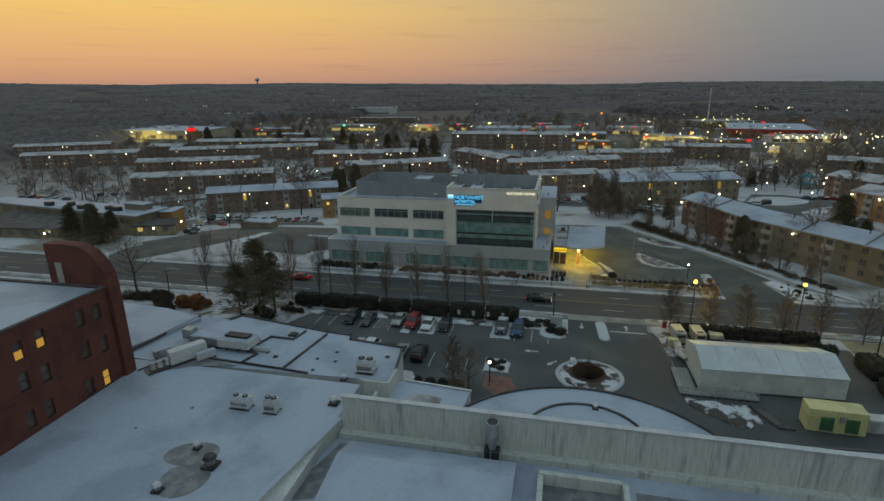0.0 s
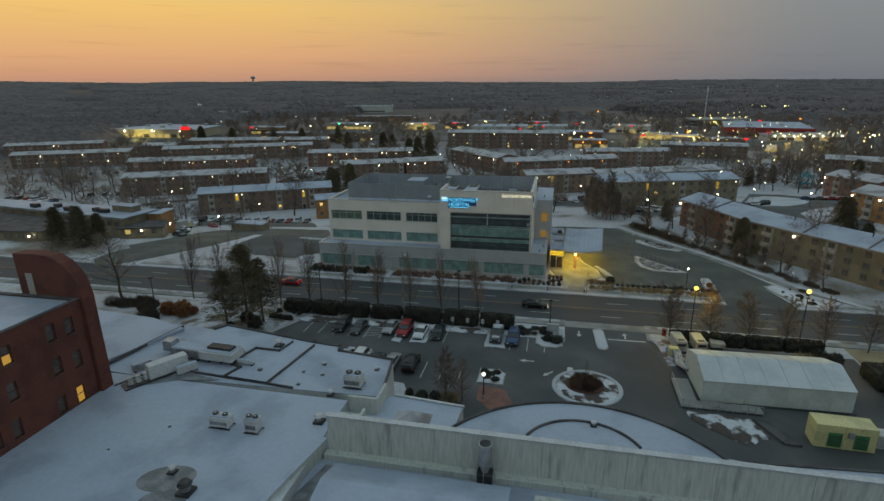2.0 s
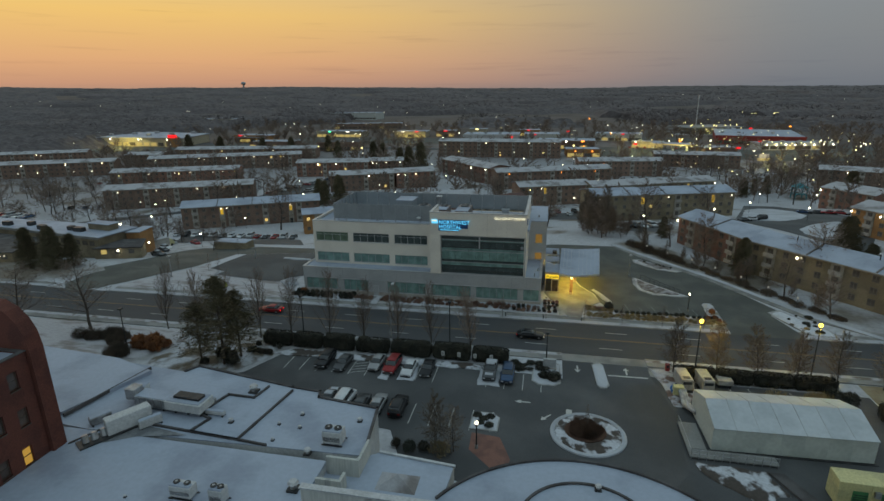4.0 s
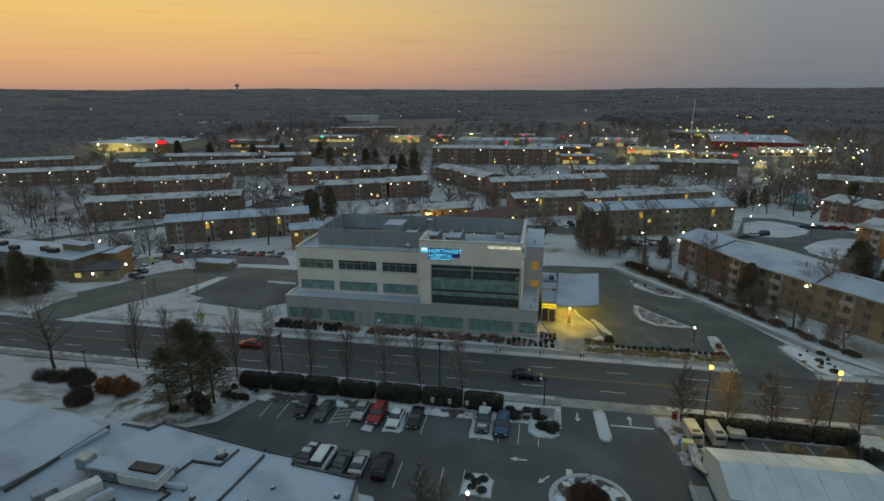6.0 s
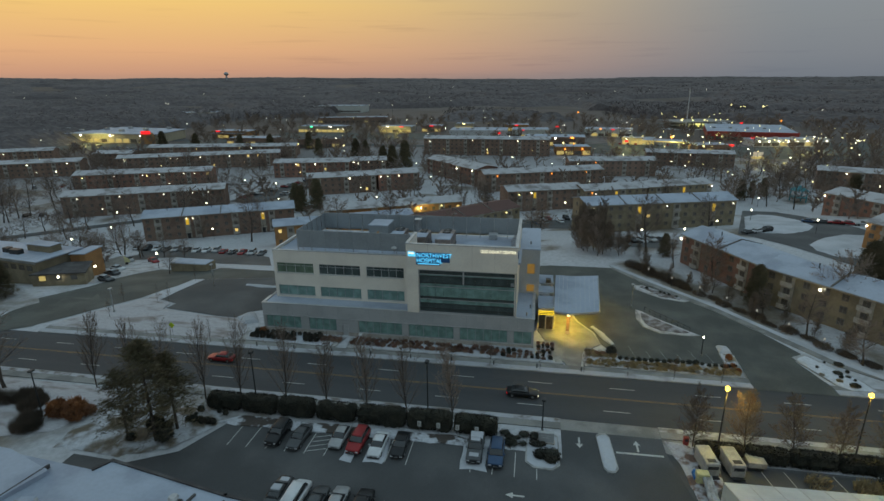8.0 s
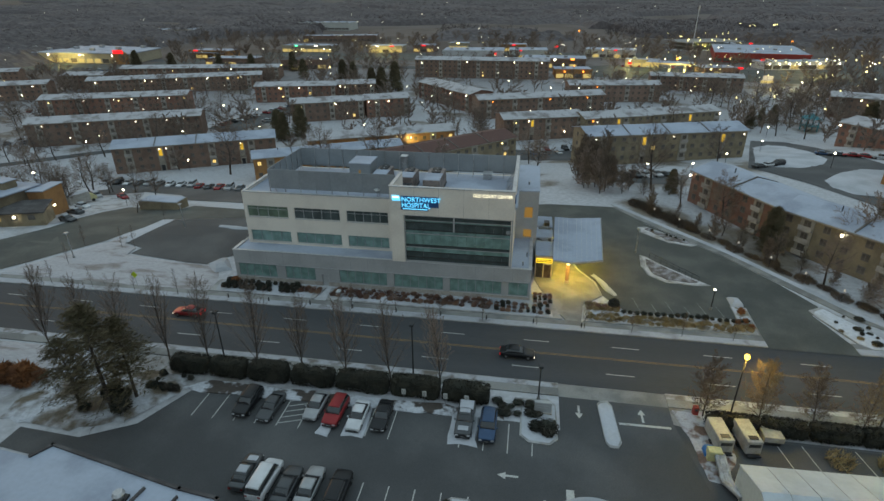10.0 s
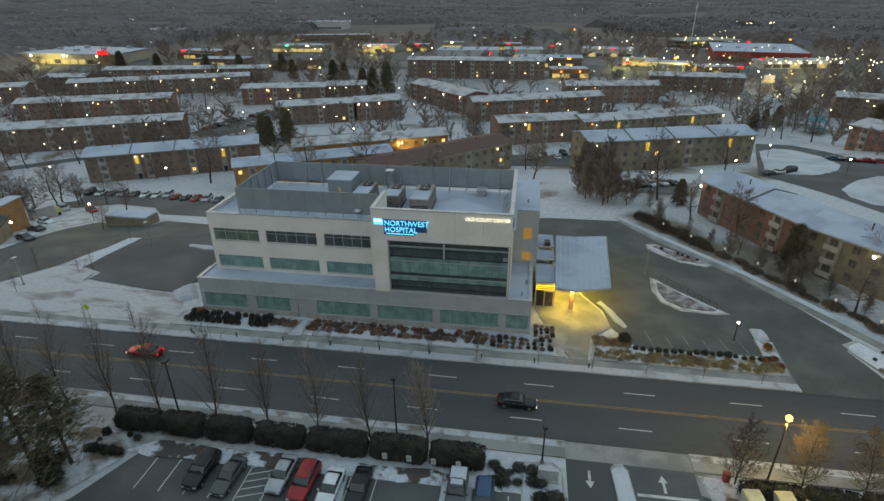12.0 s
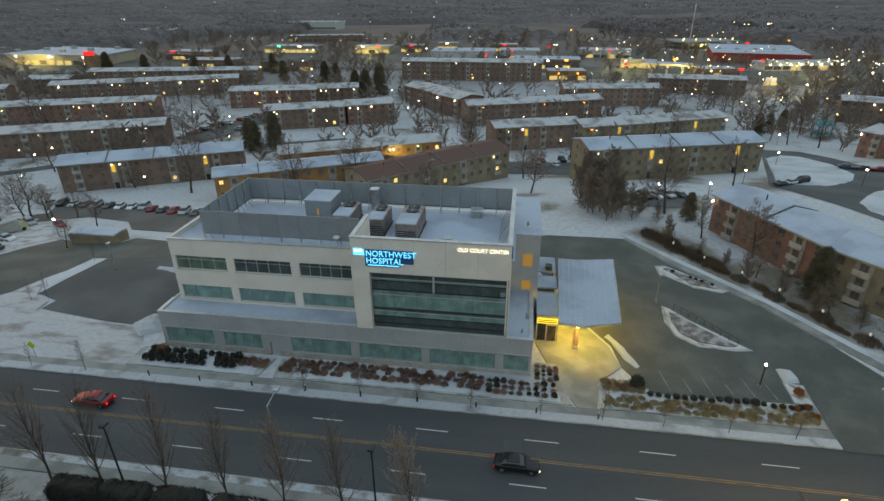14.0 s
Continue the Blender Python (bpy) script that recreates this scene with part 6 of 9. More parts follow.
part("roof", Geo().add([(-2.6, -2.6, 4.5), (2.6, -2.6, 4.5), (2.6, 2.6, 4.5), (-2.6, 2.6, 4.5), (0, 0, 6.4)], [(0, 1, 4), (1, 2, 4), (2, 3, 4), (3, 0, 4), (3, 2, 1, 0)]), M_TEAL, pf)
part("slide", Geo().add([(2.2, -.6, 2.0), (2.2, .6, 2.0), (5.2, .6, .2), (5.2, -.6, .2), (2.2, -.6, 1.8), (2.2, .6, 1.8), (5.2, .6, 0), (5.2, -.6, 0)], [(0, 3, 2, 1), (4, 5, 6, 7), (0, 4, 7, 3), (1, 2, 6, 5), (2, 3, 7, 6), (0, 1, 5, 4)]), M_TEAL, pf)
mound("court_island", [(83.8, 147.7), (92.0, 155.3), (96.3, 148.6), (95.6, 128.2), (90.8, 105.1), (85.1, 95.5), (77.4, 89.8), (70.5, 90.6), (65.3, 94.6)], .2, M_SNOW, "snowy play lawn in the court", "lawn", kerbed=False)
mound("court_island", [(76.0, 76.1), (83.5, 84.6), (91.9, 90.3), (98.4, 89.4), (95.1, 76.2), (85.1, 62.7), (77.8, 64.7), (74.9, 69.2)], .2, M_SNOW, "snowy grass island in the court", "lawn", kerbed=False)


# ---------------------------------------------------------------- shops on the far street
BUILT = []      # footprints kept clear of trees


def shop(label, p0, p1, depth, h, wall, lit=.5, roof=None, signs=(), lamps=0, lamp=None, canopy=False):
    """A low store: its front runs from p0 to p1, its back lies to the left of that line."""
    (x0, y0), (x1, y1) = p0, p1
    w, ang = math.hypot(x1 - x0, y1 - y0), math.degrees(math.atan2(y1 - y0, x1 - x0))
    s = thing("shop_building", label, "store", pose(x0, y0, hill(x0, y0), 0, 0, ang), "shops on the far street")
    part("wall", Geo().box(0, 0, -3, w, depth, h), wall, s)
    part("roof", Geo().box(-.3, -.3, h, w + .3, depth + .3, h + .4), roof or M_ROOFSNOW, s)
    part("parapet", Geo().box(-.35, -.4, h - .5, w + .35, -.305, h + .9), wall, s)
    n = max(2, int(w / 6))
    for k in range(n):
        if (k * 7 + int(w)) % 10 < lit * 10:
            part("shop_window", Geo().box(w * k / n + .5, -.12, .6, w * (k + 1) / n - .5, -.004, min(h - 1.6, 3.2)), M_STOREGLOW, s, "lit shop window")
        else:
            part("shop_window", Geo().box(w * k / n + .5, -.12, .6, w * (k + 1) / n - .5, -.004, min(h - 1.6, 3.2)), M_APTGLASS, s)
    if canopy:
        part("awning", Geo().box(0, -3.0, h - 1.4, w, -.41, h - 1.0), roof or M_ROOFSNOW, s)
    for f, m_, wd in signs:
        part("shop_sign", Geo().box(w * f - wd * .35, -.6, h - .2, w * f + wd * .35, -.41, h + .9), m_, s, "glowing shop sign")
    for k in range(lamps):
        part("wall_lamp", lamp or LAMP_S, None, s, "bright wall lamp", m=Matrix.Translation((w * (k + .5) / lamps, -.9, h - .8)) @ Matrix.Scale(2.0, 4))
    for k in range(int(w / 14)):
        part("roof_unit", Geo().cbox(5 + 14 * k, depth * .4, h + .4, 8 + 14 * k, depth * .4 + 2, h + 1.9, .1), M_GALV, s)
    BUILT.append((min(x0, x1) - 2, min(y0, y1) - 10, max(x0, x1) + 2, max(y0, y1) + depth))
    return s


# the supermarket, its skewed corners and scale fitted to the camera's view
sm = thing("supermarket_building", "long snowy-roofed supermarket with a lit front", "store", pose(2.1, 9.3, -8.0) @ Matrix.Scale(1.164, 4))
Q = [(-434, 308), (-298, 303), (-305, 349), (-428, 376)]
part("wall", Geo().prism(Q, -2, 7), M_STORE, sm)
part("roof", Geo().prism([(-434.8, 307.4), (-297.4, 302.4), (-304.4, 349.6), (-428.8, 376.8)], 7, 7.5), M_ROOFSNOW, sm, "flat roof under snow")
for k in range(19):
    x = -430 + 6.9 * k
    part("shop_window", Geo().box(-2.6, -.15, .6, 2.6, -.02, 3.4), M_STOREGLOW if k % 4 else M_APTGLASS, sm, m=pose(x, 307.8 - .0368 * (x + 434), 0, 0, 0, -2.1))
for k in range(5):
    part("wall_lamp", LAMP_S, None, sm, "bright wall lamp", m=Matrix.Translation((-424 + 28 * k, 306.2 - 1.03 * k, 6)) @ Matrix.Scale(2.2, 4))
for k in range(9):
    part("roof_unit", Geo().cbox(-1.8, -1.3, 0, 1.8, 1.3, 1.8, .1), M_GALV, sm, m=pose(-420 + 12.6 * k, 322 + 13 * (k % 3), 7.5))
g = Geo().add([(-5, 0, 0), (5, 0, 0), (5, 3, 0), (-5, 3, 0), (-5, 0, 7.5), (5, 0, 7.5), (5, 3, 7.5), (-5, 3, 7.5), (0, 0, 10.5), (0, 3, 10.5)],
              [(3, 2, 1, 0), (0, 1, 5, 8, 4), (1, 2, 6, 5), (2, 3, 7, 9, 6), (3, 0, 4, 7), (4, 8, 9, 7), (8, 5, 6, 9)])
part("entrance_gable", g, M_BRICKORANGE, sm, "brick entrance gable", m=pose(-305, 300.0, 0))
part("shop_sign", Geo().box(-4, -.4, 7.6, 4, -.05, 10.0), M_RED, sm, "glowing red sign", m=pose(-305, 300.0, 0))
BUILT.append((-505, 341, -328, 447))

shop("brick restaurant with warm lit windows and a red sign", (-322, 413), (-284, 409), 23, 6.6, M_BRICKORANGE, .7, signs=((.2, M_RED, 7),), canopy=True)
shop("low dark-roofed shop with a snowy edge", (-198, 341), (-164, 349), 28, 6.7, M_BRICK, .3, roof=M_ROOFDARK, lamps=1)
shop("low row of brightly lit shops", (-260, 479), (-207, 479), 25, 6.0, M_STORE, .9, signs=((.3, M_GREENLT, 4), (.7, M_BULBDIM, 5)))
shop("low row of brightly lit shops", (-168, 481), (-134, 482), 23, 6.0, M_STORE, .8, signs=((.25, M_BULBDIM, 5), (.7, M_RED, 6)))
shop("single lit shop with a red sign", (-125, 494), (-104, 494), 21, 6.0, M_BRICK, .6, signs=((.5, M_RED, 7),))
shop("yellow-lit fast food shop", (-93, 523), (-73, 523), 18, 6.0, M_STORE, .9, signs=((.5, M_SODIUM, 4),))
shop("white-walled store with a flat roof", (-82, 415), (-29, 417), 35, 8.2, M_WHITEWALL, .1)
shop("grey store beside the white one", (-25, 437), (9, 438), 30, 7.1, M_CONCWALL, .3, signs=((.3, M_RED, 3),))
shop("low shop with a lit red sign", (-36, 508), (-12, 508), 21, 6.0, M_BRICKORANGE, .5, signs=((.5, M_RED, 5),))
shop("brick shop glowing orange under its lamps", (13, 325), (38, 327), 19, 5.6, M_BRICKORANGE, .7, lamps=2, lamp=LAMP_O)
shop("petrol station kiosk with lit windows", (69, 392), (94, 387), 14, 5.0, M_STORE, 1.0)
shop("long red-walled discount store under snow", (148, 436), (216, 420), 94, 6.8, M_REDSTORE, 0.0)
shop("low snowy store with a row of lamps", (169, 384), (228, 393), 18, 5.0, M_WHITEWALL, .2, lamps=8)
shop("small snowy shop beside the road", (116, 342), (140, 345), 19, 5.1, M_BRICK, .4)
shop("grey shop by the junction", (43, 458), (86, 451), 25, 6.5, M_CONCWALL, .3, signs=((.6, M_RED, 4),))
shop("low block at the edge of the woods", (-290, 608), (-201, 625), 27, 6.5, M_BRICK, .1)
shop("school with a pale hipped roof", (-390, 833), (-304, 830), 45, 10.6, M_CONCWALL, 0.0)
shop("warehouse with a pale curved roof", (-524, 633), (-447, 650), 57, 9.7, M_STORE, 0.0)
shop("low snowy shop behind the flats", (-273, 358), (-232, 358), 23, 5.5, M_BRICK, .4)
shop("low store on the far street", (-13, 377), (37, 374), 28, 6.6, M_BRICK, .4, signs=((.8, M_ORANGE, 4),))
# filling station canopy with bright soffit lamps
gs = thing("filling_station_canopy", "flat filling station canopy with bright lamps beneath", "canopy", pose(96.7, 363.0, -8.0, 0, 0, -20) @ Matrix.Scale(1.16, 4))
part("roof", Geo().box(-14, -7, 5.2, 14, 7, 6.0), M_ROOFSNOW, gs)
for x in (-9, 0, 9):
    for y in (-4, 4):
        part("post", Geo().tube((x, y, 0), (x, y, 5.2), .25, .25, 6), M_GALV, gs)
        part("soffit_lamp", Geo().box(x + 1, y - 1, 5.1, x + 3, y + 1, 5.196), M_BULBDIM, gs, "bright soffit lamp")
for x in (-9, 0, 9):
    part("pump", Geo().cbox(x - .5, -2, 0, x + .5, 2, 1.9, .05), M_WHITEWALL, gs)
part("price_band", Geo().box(-14.1, -7.15, 5.2, 14.1, -7.004, 6.1), M_STOREGLOW, gs)
BUILT.append((67, 351, 123, 399))
# open parking deck, lit yellow-green
pk = thing("parking_deck", "low concrete parking deck lit by lamps", "car park building", pose(147.9, 533.5, -8.0, 0, 0, 20) @ Matrix.Scale(1.14, 4))
for z in (0.2, 3.2, 6.2):
    part("slab", Geo().box(0, 0, z, 58, 40, z + .4), M_CONC, pk)
for k in range(9):
    part("column", Geo().box(7 * k + .2, .1, .6, 7 * k + .8, .7, 3.2).box(7 * k + .2, .1, 3.6, 7 * k + .8, .7, 6.2), M_CONC, pk)
for k in range(10):
    part("deck_lamp", LAMP_Y, None, pk, "yellow-green lamp", m=Matrix.Translation((3 + 6 * k, 4, 2.9 if k % 2 else 8.2)) @ Matrix.Scale(2.0, 4))
BUILT.append((142, 519, 226, 603))
sheet("deck_lawn", [(129.8, 542.2), (205.6, 721.1), (233.0, 720.8), (220.7, 573.7), (212.3, 552.3), (150.2, 529.2)], .05, M_SNOW, "pale snowy verge by the parking deck", "lawn")
for nm, poly in (("supermarket_car_park", [(-498.0, 323.3), (-297.4, 319.7), (-281.5, 407.1), (-325.3, 409.6), (-330.0, 358.2), (-486.6, 363.4)]), ("shops_car_park", [(-276.8, 416.0), (-104.7, 415.0), (-102.3, 476.6), (-275.6, 475.6)]),
                 ("junction_asphalt", [(37.9, 333.1), (162.8, 321.6), (169.3, 380.4), (66.4, 406.4), (37.0, 389.9)]), ("store_car_park", [(162.8, 321.6), (394.6, 304.0), (371.7, 416.8), (220.5, 417.7), (228.1, 388.9), (169.3, 380.4)]),
                 ("shops_asphalt", [(-70.4, 458.9), (133.8, 451.1), (137.3, 499.0), (-70.4, 504.8)])):
    sheet(nm, poly, .045, M_LOT, "snow-streaked asphalt among distant shops", "car park")

# pools of lamp light over the far lots
for x, y, z, p in ((196, 352, 1.2, 5200), (101, 352, -2.7, 5367), (152, 308, -0.5, 3219), (172, 560, -1.0, 9000), (-406, 352, 0.2, 4749), (-150, 468, -1.1, 3320), (-45, 120, -5.4, 424), (67, 374, 0.1, 4689)):
    la = new("lot_light", bpy.data.lights.new("lot_light", "POINT"))
    la.data.energy, la.data.color, la.data.shadow_soft_size = p * 2.0, (1, .84, .24), .4
    la.location = (x, y, z)


# ---------------------------------------------------------------- tent, containers and plant by the entry
tn = thing("medical_tent", "long white frame tent with pale fabric sides", "tent", pose(-1.42, -.76, 0, 0, 0, 2))
X0, X1, Y0, Y1, ZE, ZP = 21.2, 38.9, -40.9, -32.4, 3.1, 4.5
ym = (Y0 + Y1) / 2
n = 7
for k in range(n):
    a, b = X0 + (X1 - X0) * k / n, X0 + (X1 - X0) * (k + 1) / n
    part("roof_panel", Geo().add([(a + .02, Y0 - .2, ZE), (b - .02, Y0 - .2, ZE), (b - .02, ym, ZP), (a + .02, ym, ZP), (b - .02, Y1 + .2, ZE), (a + .02, Y1 + .2, ZE),
                                  (a + .02, Y0 - .2, ZE + .06), (b - .02, Y0 - .2, ZE + .06), (b - .02, ym, ZP + .06), (a + .02, ym, ZP + .06), (b - .02, Y1 + .2, ZE + .06), (a + .02, Y1 + .2, ZE + .06)],
                                 [(0, 3, 2, 1), (3, 5, 4, 2), (6, 7, 8, 9), (9, 8, 10, 11), (0, 1, 7, 6), (5, 11, 10, 4), (1, 2, 8, 7), (2, 4, 10, 8), (0, 6, 9, 3), (3, 9, 11, 5)]), M_TENT, tn)
    part("side_panel", Geo().box(a + .004, Y0, .1, b - .004, Y0 + .06, ZE), M_TENTWALL, tn, "white side sheet with lamp tint in its colour")
    part("rear_panel", Geo().box(a + .03, Y1 - .06, .1, b - .03, Y1, ZE), M_TENTWALL, tn)
    part("roof_rib", Geo().tube((a, Y0 - .2, ZE + .05), (a, ym, ZP + .07), .035, .035, 5).tube((a, ym, ZP + .07), (a, Y1 + .2, ZE + .05), .035, .035, 5), M_GALV, tn)
for x in (X0, X1 - .06):
    part("gable_panel", Geo().add([(x, Y0, .1), (x, Y1, .1), (x, Y1, ZE), (x, ym, ZP), (x, Y0, ZE), (x + .06, Y0, .1), (x + .06, Y1, .1), (x + .06, Y1, ZE), (x + .06, ym, ZP), (x + .06, Y0, ZE)],
                                  [(4, 3, 2, 1, 0), (5, 6, 7, 8, 9), (0, 1, 6, 5), (1, 2, 7, 6), (2, 3, 8, 7), (3, 4, 9, 8), (4, 0, 5, 9)]), M_TENTWALL, tn)
part("ground_skirt", Geo().box(X0 - .3, Y0 - .35, .03, X1 + .3, Y0, .12), M_DARKMETAL, tn)

yc = thing("equipment_container", "pale yellow equipment container with green doors", "container", pose(31.4, -48.1, 0, 0, 0, -2))
part("body", Geo().cbox(0, 0, .1, 6.1, 2.4, 3.0, .05), M_YBOX, yc)
for x in (1.3, 3.9):
    d = part("door", Geo().box(x, -.05, .3, x + 1.4, -.004, 2.1), M_GREEN, yc, "green louvred door")
    for k in range(5):
        part("louvre", Geo().box(x + .1, -.08, .5 + .28 * k, x + 1.3, -.05, .58 + .28 * k), M_DARKMETAL, d)
part("rib", Geo().box(2.95, -.06, .1, 3.1, -.004, 3.0), M_YBOX, yc)
part("control_box", Geo().box(3.2, -.3, 1.7, 3.7, -.07, 2.4), M_GALV, yc)
wc = thing("white_cabinet", "white steel cabinet beside the container", "cabinet", pose(38.2, -47.2, 0))
part("body", Geo().cbox(0, 0, 0, 2.4, 1.6, 1.7, .05), M_WHITEWALL, wc)
part("door", Geo().box(.2, -.03, .2, 1.1, -.004, 1.5), M_COPING, wc)

for x, y, lab in ((21.1, -26.2, "white towable generator trailer"), (24.0, -26.0, "white towable generator trailer with a pale hood")):
    t = thing("generator_trailer", lab, "trailer", pose(x, y, 0, 0, 0, 6) @ Matrix.Scale(.86, 4))
    part("body", Geo().cbox(-.95, -2.1, .6, .95, 2.1, 2.5, .08), M_TRAILER, t)
    part("vent", Geo().box(-.7, -2.13, 1.6, .7, -2.1, 2.1), M_DARKMETAL, t)
    part("chassis", Geo().box(-.8, -2.6, .4, .8, 2.2, .6), M_DARKMETAL, t)
    part("roof_vent", Geo().box(-.55, -1.7, 2.5, .55, -1.0, 2.56), M_DARKMETAL, t)
    for sx in (-1.0, 1.0):
        part("wheel", Geo().tube((sx - .12, -.2, .35), (sx + .12, -.2, .35), .35, .35, 14), M_TYRE, t)
    part("drawbar", Geo().tube((0, 2.1, .5), (0, 3.2, .45), .07, .07, 6), M_DARKMETAL, t)
tk = thing("storage_tank_trailer", "low pale flatbed trailer under snow", "trailer", pose(26.8, -24.8, 0))
part("bed", Geo().cbox(-.9, -1.1, .6, 1.2, 1.2, 1.3, .05), M_TRAILER, tk)
part("axle", Geo().box(-.7, -.9, 0, 1.0, 1.0, .6), M_DARKMETAL, tk)
hs = thing("air_hose", "silver flexible air hoses into the tent", "duct")
for k, (dx, dy) in enumerate(((0, 0), (.7, -.2), (1.3, .1))):
    part("hose", Geo().tube((20.0 + dx * .5, -29.2 + dy, 1.2), (19.9 + dx * .6, -32.2 + dy, .6), .26, .26, 8).tube((19.9 + dx * .6, -32.2 + dy, .6), (20.9, -34.2 + dy, .9), .26, .26, 8), M_GALV, hs)
part("blower", Geo().cbox(19.2, -29.4, .1, 20.6, -28.4, 1.6, .06), M_YBOX, hs)
bt = thing("covered_pallet", "pallet under a blue tarpaulin", "pallet", pose(19.7, -28.2, .1))
part("tarp", Geo().cbox(-.6, -.8, .1, .6, .8, .9, .25), M_BLUETARP, bt)
part("base", Geo().box(-.65, -.85, 0, .65, .85, .12), M_BARK, bt)
rp = thing("access_ramp", "grey metal access ramp with rails to the tent", "ramp")
part("deck", Geo().box(18.4, -41.4, .25, 20.6, -36, .4).box(18.4, -43.0, .2, 28, -41.4, .35), M_CONC, rp)
for k in range(12):
    x = 18.5 + .85 * k
    part("post", Geo().tube((x, -43.0, .03), (x, -43.0, 1.3), .035, .035, 5), M_GALV, rp)
part("rail", Geo().tube((18.5, -43.0, 1.3), (27.9, -43.0, 1.3), .04, .04, 5).tube((18.5, -43.0, .8), (27.9, -43.0, .8), .03, .03, 5), M_GALV, rp)
part("side_rail", Geo().tube((18.45, -36, 1.3), (18.45, -43, 1.3), .04, .04, 5).tube((18.45, -36, .03), (18.45, -36, 1.3), .035, .035, 5), M_GALV, rp)
mound("ramp_snow", [(18.4, -43.6), (26.4, -43.8), (27.6, -47.6), (24, -49.6), (19.4, -46)], .2, M_SOILSNOW, "dirty snow and mulch below the ramp", "snow bank", kerbed=False)
# Dark slab above ground; its colour stands in for the sunken ramp's dark pit.
fb = thing("dark_planter", "dark slab standing in for a sunken ramp", "planter")
part("box", Geo().add([(26.4, -44.2, 0), (28.0, -44.2, 0), (30.2, -48.6, 0), (28.4, -48.6, 0), (26.4, -44.2, .3), (28.0, -44.2, .3), (30.2, -48.6, .3), (28.4, -48.6, .3)],
                      [(3, 2, 1, 0), (4, 5, 6, 7), (0, 1, 5, 4), (1, 2, 6, 5), (2, 3, 7, 6), (3, 0, 4, 7)]), M_ROOFDARK, fb)


# ---------------------------------------------------------------- lamps, poles and signs
M_PATHLAMP = glowing("path_lamp_glass", (1, .95, .8), .25)

M_STREETGLOW = glowing("street_lamp_glass", (1, .64, .06), 4.5)


def street_lamp(x, y, h, label, head=None, lit=None, arm=0.0, ang=0.0, pole=None, power=0, name="street_lamp"):
    s = thing(name, label, "street lamp", pose(x, y, hill(x, y), 0, 0, ang))
    part("pole", Geo().tube((0, 0, 0), (0, 0, h), .11, .07, 8), pole or M_DARKMETAL, s)
    part("base", Geo().tube((0, 0, 0), (0, 0, .5), .22, .2, 8), M_CONC, s)
    if arm:
        part("arm", Geo().tube((0, 0, h - .1), (0, arm, h + .15), .05, .04, 6), pole or M_DARKMETAL, s)
    hd = part("lamp_head", Geo().cbox(-.15, -.15, h - .05, .15, .15, h + .08, .03) if lit else Geo().cbox(-.28, arm - .35, h + .02, .28, arm + .45, h + .26, .06), pole or M_DARKMETAL, s)
    if lit:
        part("globe", head or lamp_mesh(.31, lit), None, hd, "glowing lamp", m=pose(0, arm, h + .40))
    if power:
        la = new("street_light", bpy.data.lights.new("street_light", "POINT"))
        la.data.energy, la.data.color, la.data.shadow_soft_size = power, (1, .68, .10), .3
        la.location = (x, y, h - .6)
    return s


street_lamp(23.9, -21.4, 8.1, "dark steel street lamp glowing yellow", lit=M_STREETGLOW, power=1500)
street_lamp(39.9, -21.2, 8.6, "dark steel street lamp glowing yellow", lit=M_STREETGLOW, power=1500)
street_lamp(-14.3, -21.6, 8.9, "unlit dark steel car park lamp")
street_lamp(-40.2, -21.8, 8.3, "unlit dark steel car park lamp")
street_lamp(-69.5, -29.5, 7.0, "unlit dark steel lamp post on the lawn")
street_lamp(1.5, -22.2, 5.0, "short dark lamp post on the island")
street_lamp(47.2, -29.5, 9.5, "tall unlit lamp post by the hedge")
street_lamp(-25.6, -17.9, 9.2, "grey road lamp leaning over the carriageway", arm=2.2, pole=M_GALV)
street_lamp(28.3, 3.2, 3.2, "slim forecourt lamp with a bright white globe", lit=M_BULB, head=lamp_mesh(.18, M_BULB))
street_lamp(19.8, 22.6, 5.0, "slim unlit forecourt lamp", pole=M_GALV)
street_lamp(-74.6, 22.0, 5.2, "slim unlit car park lamp", pole=M_GALV)
street_lamp(-86, 4, 5.2, "slim unlit car park lamp", pole=M_GALV)
street_lamp(-6.6, -45.6, 3.2, "low lamp with a bright white globe", lit=M_BULB, head=LAMP_D)
for k, (x, y) in enumerate(((45.2, 13.6), (41.7, 19.2), (38.0, 25.0), (34.2, 30.4), (29.6, 35.6), (25.6, 41.2), (48.6, 8.0))):
    s = thing("bollard_lamp", "slim path lamp with a pale lit top", "path lamp", pose(x + 1.0, y + .8, 0), "path lamps")
    part("post", Geo().tube((0, 0, 0), (0, 0, 1.9), .05, .05, 6), M_DARKMETAL, s)
    part("head", Geo().cbox(-.12, -.12, 1.9, .12, .12, 2.3, .03), M_PATHLAMP, s, "pale lit lamp head")

# court and street lamps among the flats, seen as white points
WHITE = ((-104, 41), (-121.1, 93.6), (-91.5, 89.5), (-178.2, 112.7), (-161.9, 90.0), (30.4, 73.9), (42.3, 74.8), (55.8, 90.8), (16.0, 130.8), (-15.3, 177.8), (68.5, 116.6), (79.0, 127.2), (99.6, 176.6), (84.4, 90.7), (51.6, 60.4), (105.4, 93.2), (121.7, 171.3), (-75.6, 157.9),
         (-121.0, 147.9), (-141.0, 185.5), (-130.9, 207.9), (-60.5, 215.2), (-38.1, 262.0), (9.1, 274.0), (29.1, 266.7), (-18.1, 295.2), (43.3, 289.8), (58.6, 309.5), (-113.0, 274.3), (-163.7, 193.0), (-214.4, 170.6), (-80.6, 267.0), (109.1, 242.0), (136.0, 266.4), (91.1, 273.8))
